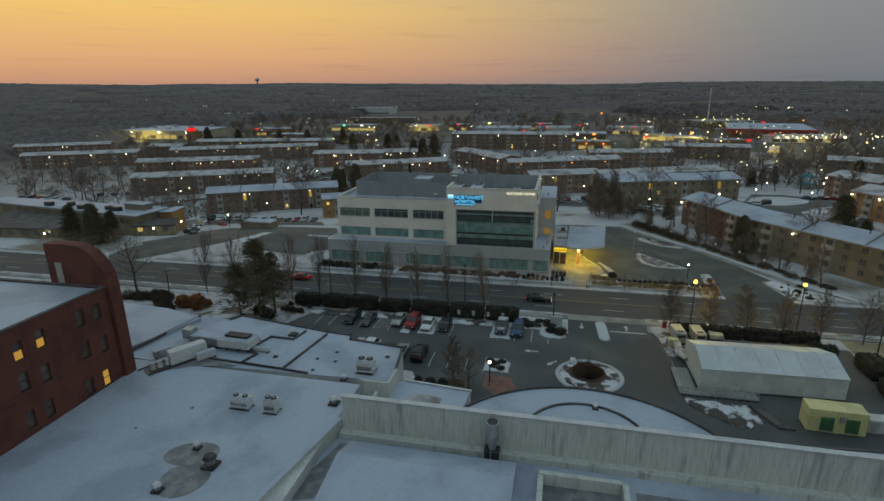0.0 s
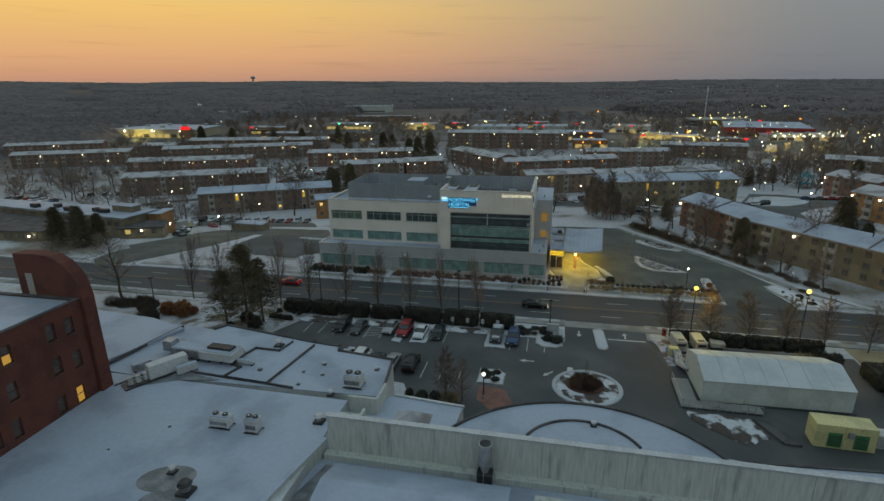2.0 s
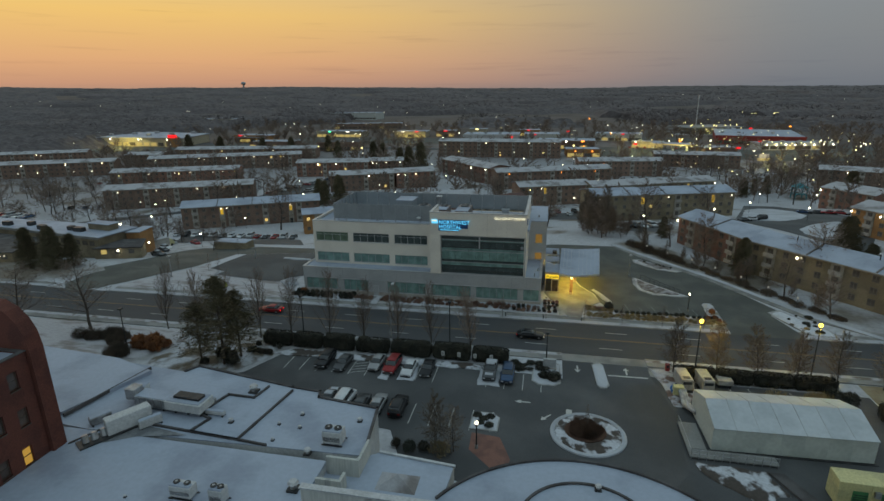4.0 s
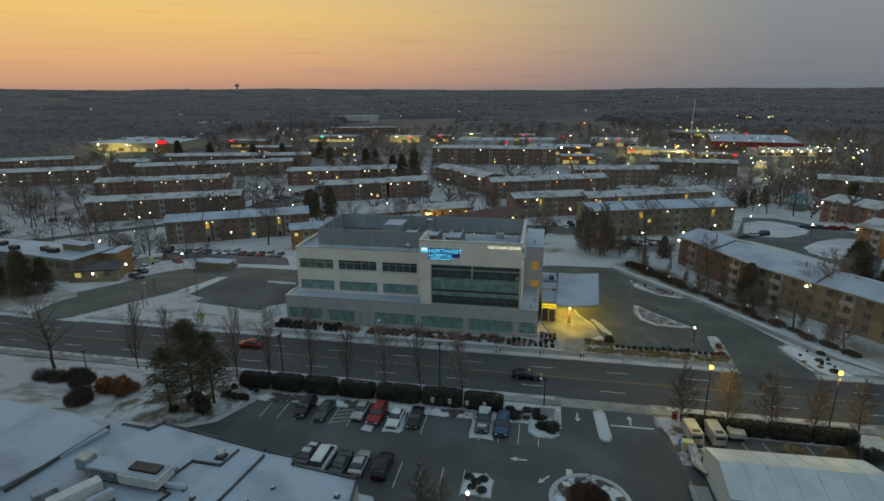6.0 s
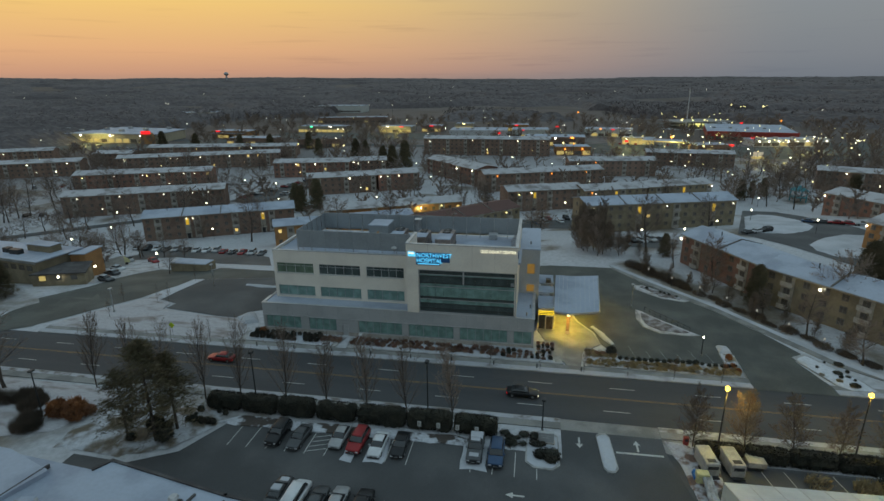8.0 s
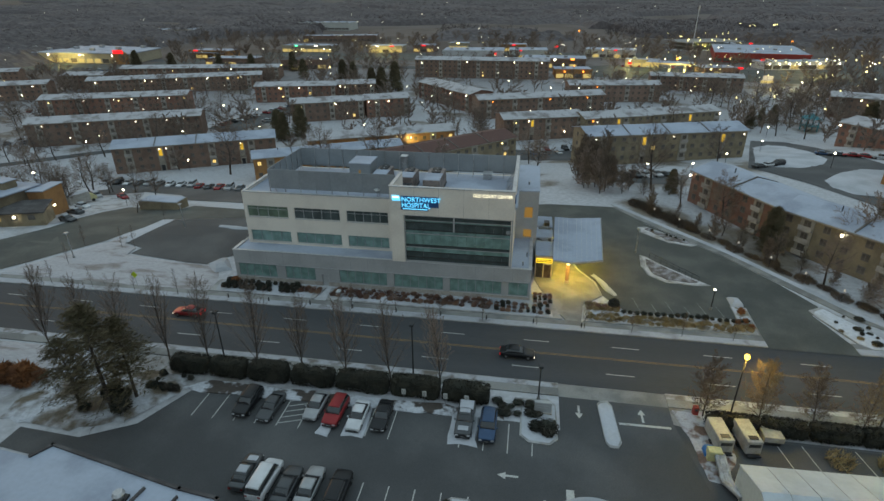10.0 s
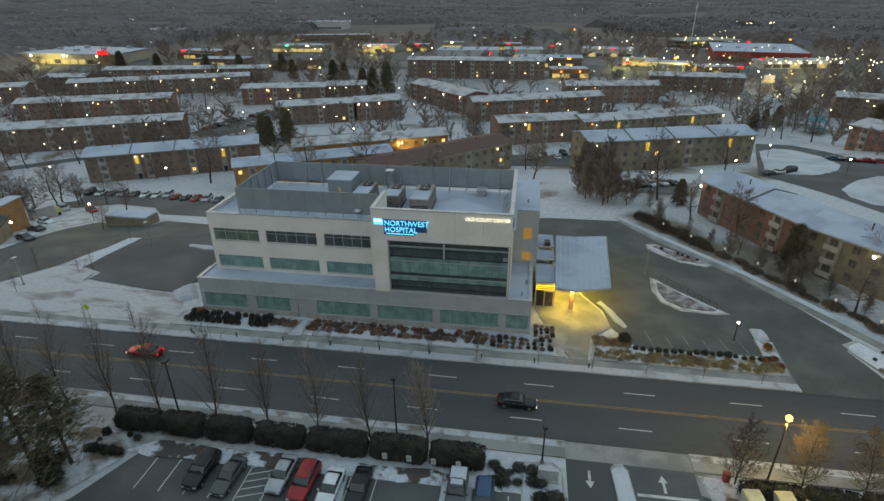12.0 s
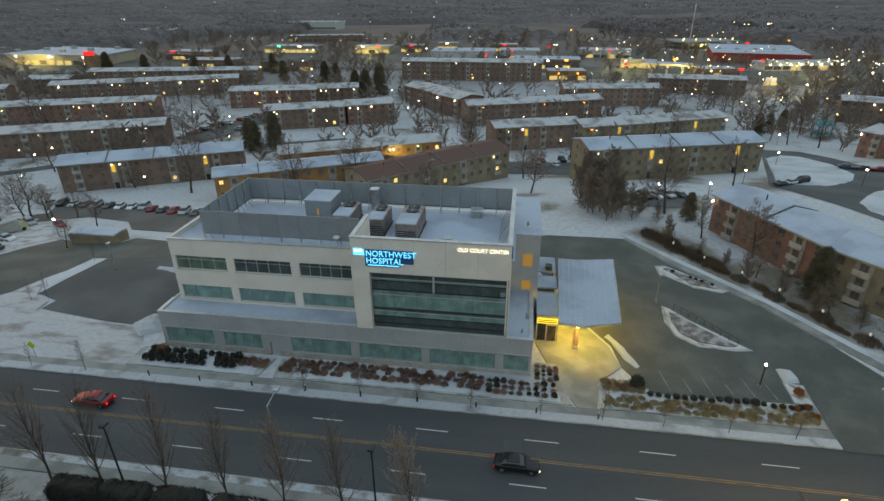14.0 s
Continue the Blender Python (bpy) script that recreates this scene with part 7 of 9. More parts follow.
for x, y in WHITE:
    s = thing("court_lamp", "pole lamp with a bright white globe", "street lamp", pose(x, y, hill(x, y)), "court lamps")
    part("pole", Geo().tube((0, 0, 0), (0, 0, 4.2), .07, .05, 6), M_DARKMETAL, s)
    part("globe", LAMP_S, None, s, "glowing white globe", m=pose(0, 0, 4.4))
rnd = random.Random(5)


def far_lamp(x, y, h, globe, s, label="distant street lamp glowing over the shops"):
    o = thing("far_street_lamp", label, "street lamp", pose(x, y, hill(x, y)), "far street lamps")
    part("pole", FAR_POLE, None, o, m=Matrix.Scale(h / 7, 4, (0, 0, 1)))
    part("globe", globe, None, o, "glowing globe", m=Matrix.Translation((0, 0, h + .2)) @ Matrix.Scale(s, 4))


FAR_POLE = Geo().tube((0, 0, 0), (0, 0, 7), .12, .08, 5).mesh("pole", M_DARKMETAL)
for k in range(120):
    x, y = rnd.uniform(-480, 430), rnd.uniform(275, 610)
    if abs(x + 40) < y * 1.1 + 60:
        far_lamp(x, y, 7, rnd.choice((LAMP_S, LAMP_S, LAMP_Y, LAMP_D, LAMP_D)), 1.4 if rnd.random() < .3 else .9)
for k in range(40):   # the busy junction and car parks to the north-east
    far_lamp(rnd.uniform(70, 390), rnd.uniform(290, 490), 8, rnd.choice((LAMP_Y, LAMP_Y, LAMP_S)), .9 if k % 3 else 1.3, "distant car park lamp glowing yellow")
for k in range(14):   # beside the parking deck
    far_lamp(rnd.uniform(150, 230), rnd.uniform(510, 730), 9, LAMP_Y, 1.6, "distant car park lamp glowing yellow")
for k in range(9):
    far_lamp(rnd.uniform(290, 345), rnd.uniform(790, 860), 10, LAMP_Y, 2.4, "distant car park lamp glowing yellow")
for x, y in ((98, 261), (100, 247), (104, 235), (113, 237), (125, 242), (138, 249), (149, 248), (168, 266), (161, 228), (159, 220), (135, 208), (162, 246)):   # lamps along the road behind the court
    far_lamp(x, y, 7, LAMP_Y, 1.25, "car park lamp glowing yellow behind the court")
for x, y in ((100, 300), (207, 321), (18, 331), (-147, 311), (-186, 315), (107, 381), (114, 322)):   # the brightest street lamps
    far_lamp(x, y, 8, LAMP_Y, 2.3, "bright yellow street lamp among the shops")
for x, y in ((178, 388), (181, 378), (189, 378), (197, 382), (206, 387), (214, 391), (222, 395), (239, 400)):   # lamps before the long snowy store
    far_lamp(x, y, 6, LAMP_Y, 1.7, "store lamp glowing yellow-white")
for x, y, s_ in ((52, 695, 3.2), (55, 431, 2.4), (25, 322, 1.4)):
    far_lamp(x, y, 9, LAMP_O, s_, "distant orange street lamp")
for k in range(26):
    far_lamp(rnd.uniform(68, 250), rnd.uniform(320, 420), 6, LAMP_Y if k % 3 else LAMP_S, 1.5, "distant car park lamp glowing yellow")
far_lamp(13, 359, 8, LAMP_S, 3.0)
far_lamp(-168, 349, 7, LAMP_S, 2.6)
far_lamp(-149, 59, 7, LAMP_S, 1.2, "pole lamp beside the snowy parking bay")
for k in range(38):   # lights on the far slopes
    a, r = math.radians(rnd.uniform(45, 150)), rnd.uniform(620, 1900)
    x, y = r * math.cos(a), r * math.sin(a)
    s = thing("hillside_lamp", "tiny pale lamp on a wooded slope", "street lamp", pose(x, y, hill(x, y)), "hillside lamps")
    part("pole", Geo().tube((0, 0, 0), (0, 0, 13), .2, .1, 5), M_DARKMETAL, s)
    part("globe", LAMP_D, None, s, "glowing globe", m=Matrix.Translation((0, 0, 13)) @ Matrix.Scale(2.0, 4))
RED = ((-70.4, 436.9), (-36.2, 414.7), (17.9, 488.9), (107.6, 389.6), (169.1, 389.2), (210.4, 541.6), (260.8, 573.3), (67.1, 356.4), (136.9, 336.1))
for k, (x, y) in enumerate(RED):
    s = thing("illuminated_sign", "distant glowing red sign on a post", "sign", pose(x, y, hill(x, y)), "far shop signs")
    part("post", Geo().tube((0, 0, 0), (0, 0, 6), .15, .15, 6), M_GALV, s)
    part("face", Geo().box(-1.0 - .3 * (k % 3), -.2, 6, 1.0 + .3 * (k % 3), .2, 7.3), M_RED if k % 3 else M_ORANGE, s, "glowing sign face")
ps = thing("lit_price_sign", "bright white and yellow roadside price sign", "sign", pose(146.8, 312.8, -9.8) @ Matrix.Scale(1.20, 4))
part("post", Geo().box(-.3, -.2, 0, .3, .2, 3), M_GALV, ps)
part("face", Geo().box(-2.6, -.3, 3, 2.6, .3, 5.4), M_PATHLAMP, ps, "glowing sign face")
part("band", Geo().box(-3.2, -.35, 1.6, 3.2, .25, 2.9), M_STOREGLOW, ps)

mp = thing("communications_mast", "tall pale monopole mast", "mast", pose(143, 492, hill(143, 492)))
part("pole", Geo().tube((0, 0, -2), (0, 0, 42), .6, .35, 10), M_COPING, mp)
part("antenna", Geo().tube((0, 0, 38), (0, 0, 42.5), .6, .6, 8), M_COPING, mp)
wx, wy = -1579, 2556
wt = thing("water_tower", "round water tower on the ridge", "water tower", pose(wx, wy, hill(wx, wy)))
part("stem", Geo().tube((0, 0, -5), (0, 0, 26), 4.5, 4, 12), M_GALV, wt)
part("tank", Geo().ball((0, 0, 31), 12, 16, 8, .7), M_GALV, wt)

for k in range(4):
    x = -14.8 + 2.58 * k
    s = thing("parking_sign", "small white reserved-parking sign at the hedge", "sign", pose(x, -25.0, .15), "parking signs")
    part("post", Geo().tube((0, .06, 0), (0, .06, 1.7), .03, .03, 6), M_GALV, s)
    pl = part("plate", Geo().box(-.26, 0, .95, .26, .03, 1.75), M_PAINT, s, "white sign plate")
    part("text_bar", Geo().box(-.17, -.006, 1.45, .17, 0, 1.5).box(-.17, -.006, 1.3, .17, 0, 1.35).box(-.13, -.006, 1.12, .13, 0, 1.17), M_DARKMETAL, pl)
ys = thing("warning_sign", "fluorescent yellow-green diamond warning sign", "sign", pose(-66.5, -4.2, .15))
part("post", Geo().tube((0, .05, 0), (0, .05, 2.6), .035, .035, 6), M_GALV, ys)
part("plate", Geo().prism([(0, 1.7), (.62, 2.32), (0, 2.94), (-.62, 2.32)], 0, .04, Matrix(((1, 0, 0, 0), (0, 0, -1, 0), (0, 1, 0, 0), (0, 0, 0, 1)))), M_SIGNYEL, ys)
es = thing("entry_sign", "teal-grey monument sign on the island", "sign", pose(2.0, -24.6, .2))
part("panel", Geo().cbox(-1.0, -.25, .3, 1.0, .25, 1.7, .04), M_GREYPANEL, es)
part("plinth", Geo().box(-1.1, -.35, 0, 1.1, .35, .3), M_STONE, es)
part("text_bar", Geo().box(-.7, -.262, 1.2, .7, -.25, 1.34).box(-.7, -.262, .9, .5, -.25, 1.0), M_COPING, es)
for k in range(9):
    x = -49 + 7.1 * k
    s = thing("pedestrian_bollard", "low dark bollard light beside the pavement", "bollard", pose(x, -5.3, .17), "pavement bollards")
    part("post", Geo().tube((0, 0, 0), (0, 0, .8), .09, .09, 8), M_DARKMETAL, s)
    part("cap", Geo().tube((0, 0, .8), (0, 0, .95), .13, .1, 8), M_GALV, s)
mb = thing("roadside_box", "red newspaper box by the entry", "box", pose(19.8, -21.9, .15))
part("body", Geo().cbox(-.3, -.3, 0, .3, .3, 1.1, .05), M_REDSTORE, mb)
part("window", Geo().box(-.2, -.31, .6, .2, -.3, .95), M_CARGLASS, mb)
fr = thing("island_railing", "dark metal railing round the forecourt island", "railing")
for k in range(9):
    a = k / 8
    x, y = 22.0 + 6.6 * a, 20.6 - 8.6 * a
    part("post", Geo().tube((x, y, .1), (x, y, 1.2), .04, .04, 5), M_DARKMETAL, fr)
part("rail", Geo().tube((22.0, 20.6, 1.2), (28.6, 12.0, 1.2), .04, .04, 5).tube((22.0, 20.6, .7), (28.6, 12.0, .7), .03, .03, 5), M_DARKMETAL, fr)


# box van on the snowy parking bay
vn = thing("box_van", "pale yellow-white box van parked on snow", "van", pose(-121.9, 45.8, -6.2, 0, 0, 70))
part("body", Geo().cbox(-3.6, -1.15, .55, 1.9, 1.15, 3.1, .1), M_TRAILER, vn)
part("cab", Geo().add([(1.9, -1.05, .5), (3.6, -1.0, .5), (3.6, 1.0, .5), (1.9, 1.05, .5), (1.9, -1.05, 2.4), (2.5, -.95, 2.4), (2.5, .95, 2.4), (1.9, 1.05, 2.4), (3.6, -1.0, 1.35), (3.6, 1.0, 1.35)],
     [(3, 2, 1, 0), (0, 1, 8, 5, 4), (1, 2, 9, 8), (2, 3, 7, 6, 9), (3, 0, 4, 7), (4, 5, 6, 7), (8, 9, 6, 5)]), M_YBOX, vn)
part("windscreen", Geo().add([(3.5, -.85, 1.47), (3.5, .85, 1.47), (2.62, .8, 2.32), (2.62, -.8, 2.32), (3.45, -.85, 1.42), (3.45, .85, 1.42), (2.57, .8, 2.27), (2.57, -.8, 2.27)],
     [(0, 1, 2, 3), (7, 6, 5, 4), (0, 4, 5, 1), (1, 5, 6, 2), (2, 6, 7, 3), (3, 7, 4, 0)]), M_CARGLASS, vn)
part("roof_snow", Geo().cbox(-3.5, -1.05, 3.1, 1.8, 1.05, 3.2, .05), M_SNOW, vn)
for x in (-2.3, 2.5):
    for y in (-1.1, .85):
        part("wheel", Geo().tube((x, y, .42), (x, y + .25, .42), .42, .42, 12), M_TYRE, vn)


# ---------------------------------------------------------------- cars
def paint(name, col, metal=.35):
    return mat(name, col, .32, tuple(c * .85 for c in col), .8, 14.0, .0, metal=metal, spec=.6, grain=.04)


def loft(sections):
    """Joins rings (x across, z up) along y into a closed shell."""
    g, n = Geo(), len(sections[0][1])
    for y, ring in sections:
        g.v += [(x, y, z) for x, z in ring]
    for k in range(len(sections) - 1):
        a = k * n
        g.f += [(a + i, a + n + i, a + n + (i + 1) % n, a + (i + 1) % n) for i in range(n)]
    g.f += [tuple(range(n)), tuple((len(sections) - 1) * n + i for i in range(n - 1, -1, -1))]
    return g


def body_ring(w, zb, zs, zt, t):
    """Sill, bulging flank, rounded shoulder and crowned top; half width w at the flank and t at the top."""
    half = [(w * .90, zb), (w * .985, zb + .12), (w, zb + .55 * (zs - zb)), (w * .985, zs), (t + (w - t) * .45, zs + (zt - zs) * .75), (t, zt), (t * .45, zt + .025)]
    return half + [(-x, z) for x, z in half[::-1]]


def smooth(ob):
    ob.data.polygons.foreach_set("use_smooth", [len(p.vertices) == 4 for p in ob.data.polygons])
    return ob


WHEEL = Geo().tube((-.11, 0, 0), (.11, 0, 0), .33, .33, 16).mesh("wheel", M_TYRE)
RIM = Geo().tube((-.118, 0, 0), (.118, 0, 0), .20, .20, 12).mesh("rim", M_RIM)
M_HEAD = mat("headlamp_lens", (.55, .56, .58), .2, (.45, .46, .48), 2, 9, 0, spec=.8)
M_TAIL = mat("tail_lamp_lens", (.25, .01, .012), .25, (.18, .01, .01), 2, 9, 0)


def car(name, label, colour, style="sedan", m=None, group="", lights=False, snow=False, far=False):
    """A car whose nose points to -y, standing on z = 0."""
    c = thing(name, label, "car", m, group)
    hl, w = {"sedan": (2.35, .90), "suv": (2.4, .96), "pickup": (2.75, .98), "van": (2.5, .98)}[style]
    zb, hood, belt, top = {"sedan": (.24, .78, .92, 1.44), "suv": (.32, .98, 1.12, 1.76), "pickup": (.38, 1.08, 1.2, 1.86), "van": (.3, 1.0, 1.25, 2.05)}[style]
    R = body_ring
    secs = [(-hl, R(w * .80, zb + .14, hood - .22, hood - .12, w * .7)), (-hl + .18, R(w * .95, zb, hood - .12, hood - .02, w * .82)), (-hl + 1.15, R(w, zb, belt - .1, hood + .08, w * .86))]
    if style == "pickup":
        secs += [(-.9, R(w, zb, belt - .06, belt, w * .92)), (.75, R(w, zb, belt - .06, belt, w * .92)), (hl - .05, R(w, zb, belt - .08, belt - .02, w * .94)), (hl, R(w * .96, zb + .08, belt - .1, belt - .05, w * .9))]
    else:
        deck = belt if style != "sedan" else belt + .02
        secs += [(-.75, R(w, zb, belt - .06, belt, w * .9)), (hl - .9, R(w, zb, belt - .04, belt, w * .9)), (hl - .15, R(w * .97, zb, deck - .06, deck, w * .86)), (hl, R(w * .86, zb + .14, deck - .16, deck - .08, w * .76))]
    smooth(part("body", loft(secs), colour, c))
    ys = {"sedan": (-.95, -.15, 1.0, 1.75), "suv": (-1.05, -.35, 1.9, 2.3), "pickup": (-1.0, -.3, .55, .8), "van": (-1.5, -.9, 2.2, 2.45)}[style]

    def cab(y, z, t):
        half = [(w * .88, belt - .03), (w * .86, belt + .4 * (z - belt)), (t + .05, z - .05), (t * .8, z)]
        return (y, half + [(-x, q) for x, q in half[::-1]])
    smooth(part("greenhouse", loft([cab(ys[0], belt + .02, w * .84), cab(ys[0] * .55 + ys[1] * .45, belt + .55 * (top - belt), w * .78), cab(ys[1], top - .07, w * .70), cab(ys[2], top - .06, w * .70),
                                    cab(ys[2] * .5 + ys[3] * .5, belt + .6 * (top - belt), w * .76), cab(ys[3], belt + .04, w * .82)]), M_CARGLASS, c, "dark tinted windows"))

    def lid(y, z, t):
        half = [(t, z - .08), (t * .97, z - .03), (t * .7, z), (t * .3, z + .015)]
        return (y, half + [(-x, q) for x, q in half[::-1]])
    rf = smooth(part("roof", loft([lid(ys[1] - .12, top - .07, w * .68), lid(ys[1] + .1, top - .015, w * .72), lid((ys[1] + ys[2]) / 2, top, w * .735), lid(ys[2] - .1, top - .015, w * .72), lid(ys[2] + .12, top - .07, w * .68)]), colour, c))
    if snow and far:
        part("roof_snow", Geo().cbox(-w * .62, ys[1] + .1, top, w * .62, ys[2] - .1, top + .07, .04), M_SNOW, c, "snow on the roof")
    elif snow:
        part("roof_snow", Geo().cbox(-w * .62, ys[1] + .1, top, w * .62, ys[2] - .1, top + .07, .04), M_SNOW, rf, "snow on the roof")
        part("hood_snow", Geo().cbox(-w * .6, -hl + .45, hood + .03, w * .6, -hl + 1.15, hood + .12, .04), M_SNOW, c, "snow on the bonnet")
    for sx in (-1, 1):
        if far:
            for y in (-hl + .85, hl - .85):
                part("wheel", WHEEL, None, c, m=pose(sx * (w - .1), y, .33))
            continue
        for y in (ys[1], (ys[1] + ys[2]) / 2, ys[2]):
            part("pillar", Geo().tube((sx * w * .88, y - .03, belt - .03), (sx * w * .715, y, top - .08), .04, .04, 4), colour, c)
        part("mirror", Geo().cbox(sx * (w + .1) - .09, ys[0] + .2, belt - .05, sx * (w + .1) + .09, ys[0] + .32, belt + .1, .02), colour, c)
        part("headlight", Geo().cbox(sx * w * .66 - .17, -hl - .02, hood - .36, sx * w * .66 + .17, -hl + .2, hood - .18, .03), M_BULBDIM if lights else M_HEAD, c, "headlamp")
        part("taillight", Geo().cbox(sx * w * .72 - .14, hl - .14, belt - .34, sx * w * .72 + .14, hl + .02, belt - .12, .03), M_RED if lights else M_TAIL, c, "red rear lamp")
        for y in (-hl + .85, hl - .85):
            wh = part("wheel", WHEEL, None, c, m=pose(sx * (w - .1), y, .33))
            part("rim", RIM, None, wh)
    if far:
        return c
    part("grille", Geo().box(-w * .42, -hl - .015, zb + .2, w * .42, -hl + .02, hood - .24), M_DARKMETAL, c)
    part("plate", Geo().box(-.24, -hl - .025, zb + .1, .24, -hl - .012, zb + .24), M_COPING, c)
    part("bumper", Geo().cbox(-w * .85, -hl - .05, zb + .02, w * .85, -hl + .1, zb + .2, .03), M_DARKMETAL, c)
    if style == "pickup":
        part("bed_floor", Geo().box(-w * .82, .95, belt, w * .82, hl - .15, belt + .03), M_SNOW, c, "truck bed filled with snow")
    return c


P_RED, P_WHITE, P_BLACK, P_SILVER, P_BLUE, P_GREY = (paint("red_paint", (.28, .018, .02)), paint("white_paint", (.62, .64, .66), .1), paint("black_paint", (.014, .015, .017)),
                                                     paint("silver_paint", (.36, .37, .38)), paint("blue_paint", (.035, .075, .15)), paint("grey_paint", (.075, .08, .085)))
g1 = "cars in the hospital car park"
car("parked_suv", "black estate car parked beside the hedge", P_BLACK, "suv", pose(-33.3, -28.7, .03, 0, 0, -2), g1)
car("parked_car", "dark grey saloon with a snowy windscreen", P_GREY, "sedan", pose(-30.2, -29.0, .03, 0, 0, -3), g1, snow=False)
car("parked_car", "silver hatchback parked by the hatched bay", P_SILVER, "sedan", pose(-24.9, -28.0, .03, 0, 0, -2), g1)
car("parked_pickup", "red pickup truck parked nose out", P_RED, "suv", pose(-22.2, -28.6, .03, 0, 0, -3), g1)
car("parked_car", "white saloon standing on a patch of snow", P_WHITE, "sedan", pose(-19.4, -28.9, .03, 0, 0, -1), g1)
car("parked_car", "black saloon parked beside the white one", P_BLACK, "sedan", pose(-16.6, -28.4, .03, 0, 0, 0), g1)
car("parked_pickup", "dark pickup truck with snow in its bed", P_GREY, "pickup", pose(-6.9, -27.6, .03, 0, 0, 0), g1, snow=True)
car("parked_car", "blue hatchback parked by the island", P_BLUE, "suv", pose(-4.2, -28.2, .03, 0, 0, 0), g1)
g2 = "cars in the near row"
car("parked_van", "white panel van parked by the hospital", P_WHITE, "van", pose(-26.0, -39.3, .03, 0, 0, 178), g2)
car("parked_car", "dark green saloon in the near row", P_GREY, "sedan", pose(-23.5, -39.5, .03, 0, 0, 180), g2)
car("parked_car", "white hatchback in the near row", P_SILVER, "sedan", pose(-21.2, -39.2, .03, 0, 0, 180), g2)
car("parked_suv", "black estate car in the near row", P_BLACK, "suv", pose(-18.2, -39.4, .03, 0, 0, 180), g2)
car("parked_car", "grey saloon with a snowy roof", P_GREY, "sedan", pose(-28.4, -38.6, .03, 0, 0, 180), g2, snow=True)
for x, y, w, h in ((-19.4, -30.9, 2.7, .9), (-22.8, -31.6, 1.5, .6), (-6.9, -30.2, 3.4, .9)):
    mound("bay_snow", [(x - w / 2, y - h), (x + w / 2, y - h), (x + w / 2, y + 4.2), (x - w / 2, y + 4.2)], .03, M_SNOW, "thin trodden snow in the parking bay", "snow patch", kerbed=False)
# two cars on the road
car("dark_car", "dark saloon on the road with its lamps lit", P_BLACK, "sedan", pose(-1.4, -13.6, .03, 0, 0, 90), "cars on the road", lights=True)
car("maroon_car", "dark red saloon on the road with its lamps lit", P_RED, "sedan", pose(-52.5, -10.8, .03, 0, 0, -90), "cars on the road", lights=True)
# rows among the flats
proto = [car("parked_car", "parked saloon with a snowy roof among the flats", p, s, pose(-200 + 4 * k, 52, .03), "cars among the flats", snow=sn, far=True) for k, (p, s, sn) in
         enumerate(((P_GREY, "sedan", True), (P_BLACK, "suv", False), (P_RED, "sedan", False), (P_SILVER, "suv", True), (P_WHITE, "sedan", True), (P_BLUE, "sedan", False)))]
rc = random.Random(11)


def row_of_cars(x0, y0, x1, y1, n, ang, skip=.2):
    for k in range(n):
        if rc.random() < skip:
            continue
        f = k / max(1, n - 1)
        copy_thing(rc.choice(proto), pose(x0 + (x1 - x0) * f, y0 + (y1 - y0) * f, hill(x0 + (x1 - x0) * f, y0 + (y1 - y0) * f) + .1, 0, 0, ang + rc.choice((0, 180)) + rc.uniform(-2, 2)))


row_of_cars(-140.5, 76.9, -106.3, 72.2, 9, 8, .1)
row_of_cars(-102.1, 69.6, -85.0, 63.7, 5, 8, .2)
row_of_cars(-130.6, 55.6, -109.5, 51.4, 5, 60, .3)
row_of_cars(-105.9, 24.4, -115.3, 38.8, 3, 75, 0)
row_of_cars(0.1, 132.6, 16.2, 136.9, 6, 20, .1)
row_of_cars(1.3, 141.1, 16.3, 142.8, 5, 20, .1)
row_of_cars(22.6, 75.7, 36.8, 78.8, 6, 30, .1)
row_of_cars(-150.0, 165.7, -132.0, 230.4, 18, 75, .15)
row_of_cars(-136.2, 160.6, -119.4, 227.9, 18, 75, .15)
row_of_cars(-35.5, 254.7, 19.4, 266.8, 14, 12, .15)
row_of_cars(65.7, 91.5, 72.0, 95.0, 3, -60, 0)
row_of_cars(93.9, 116.1, 113.6, 96.9, 8, 70, .3)
row_of_cars(-227.8, 115.6, -164.1, 143.2, 12, 25, .3)
row_of_cars(-290.4, 171.2, -226.6, 210.9, 12, 25, .3)
row_of_cars(136.1, 274.6, 210.8, 262.2, 16, 8, .2)
row_of_cars(146.4, 291.1, 216.9, 281.6, 16, 8, .2)
row_of_cars(-354.8, 324.9, -286.9, 316.8, 16, 4, .2)
row_of_cars(67.2, 391.8, 147.3, 380.1, 14, 4, .3)


# ---------------------------------------------------------------- trees, hedges, shrubs
def twig_tri(g, p, d, length, width):
    side = d.cross(Vector((.3, .7, .2))).normalized() * width
    k = len(g.v)
    g.v += [tuple(p - side), tuple(p + side), tuple(p + d * length)]
    g.f.append((k, k + 1, k + 2))


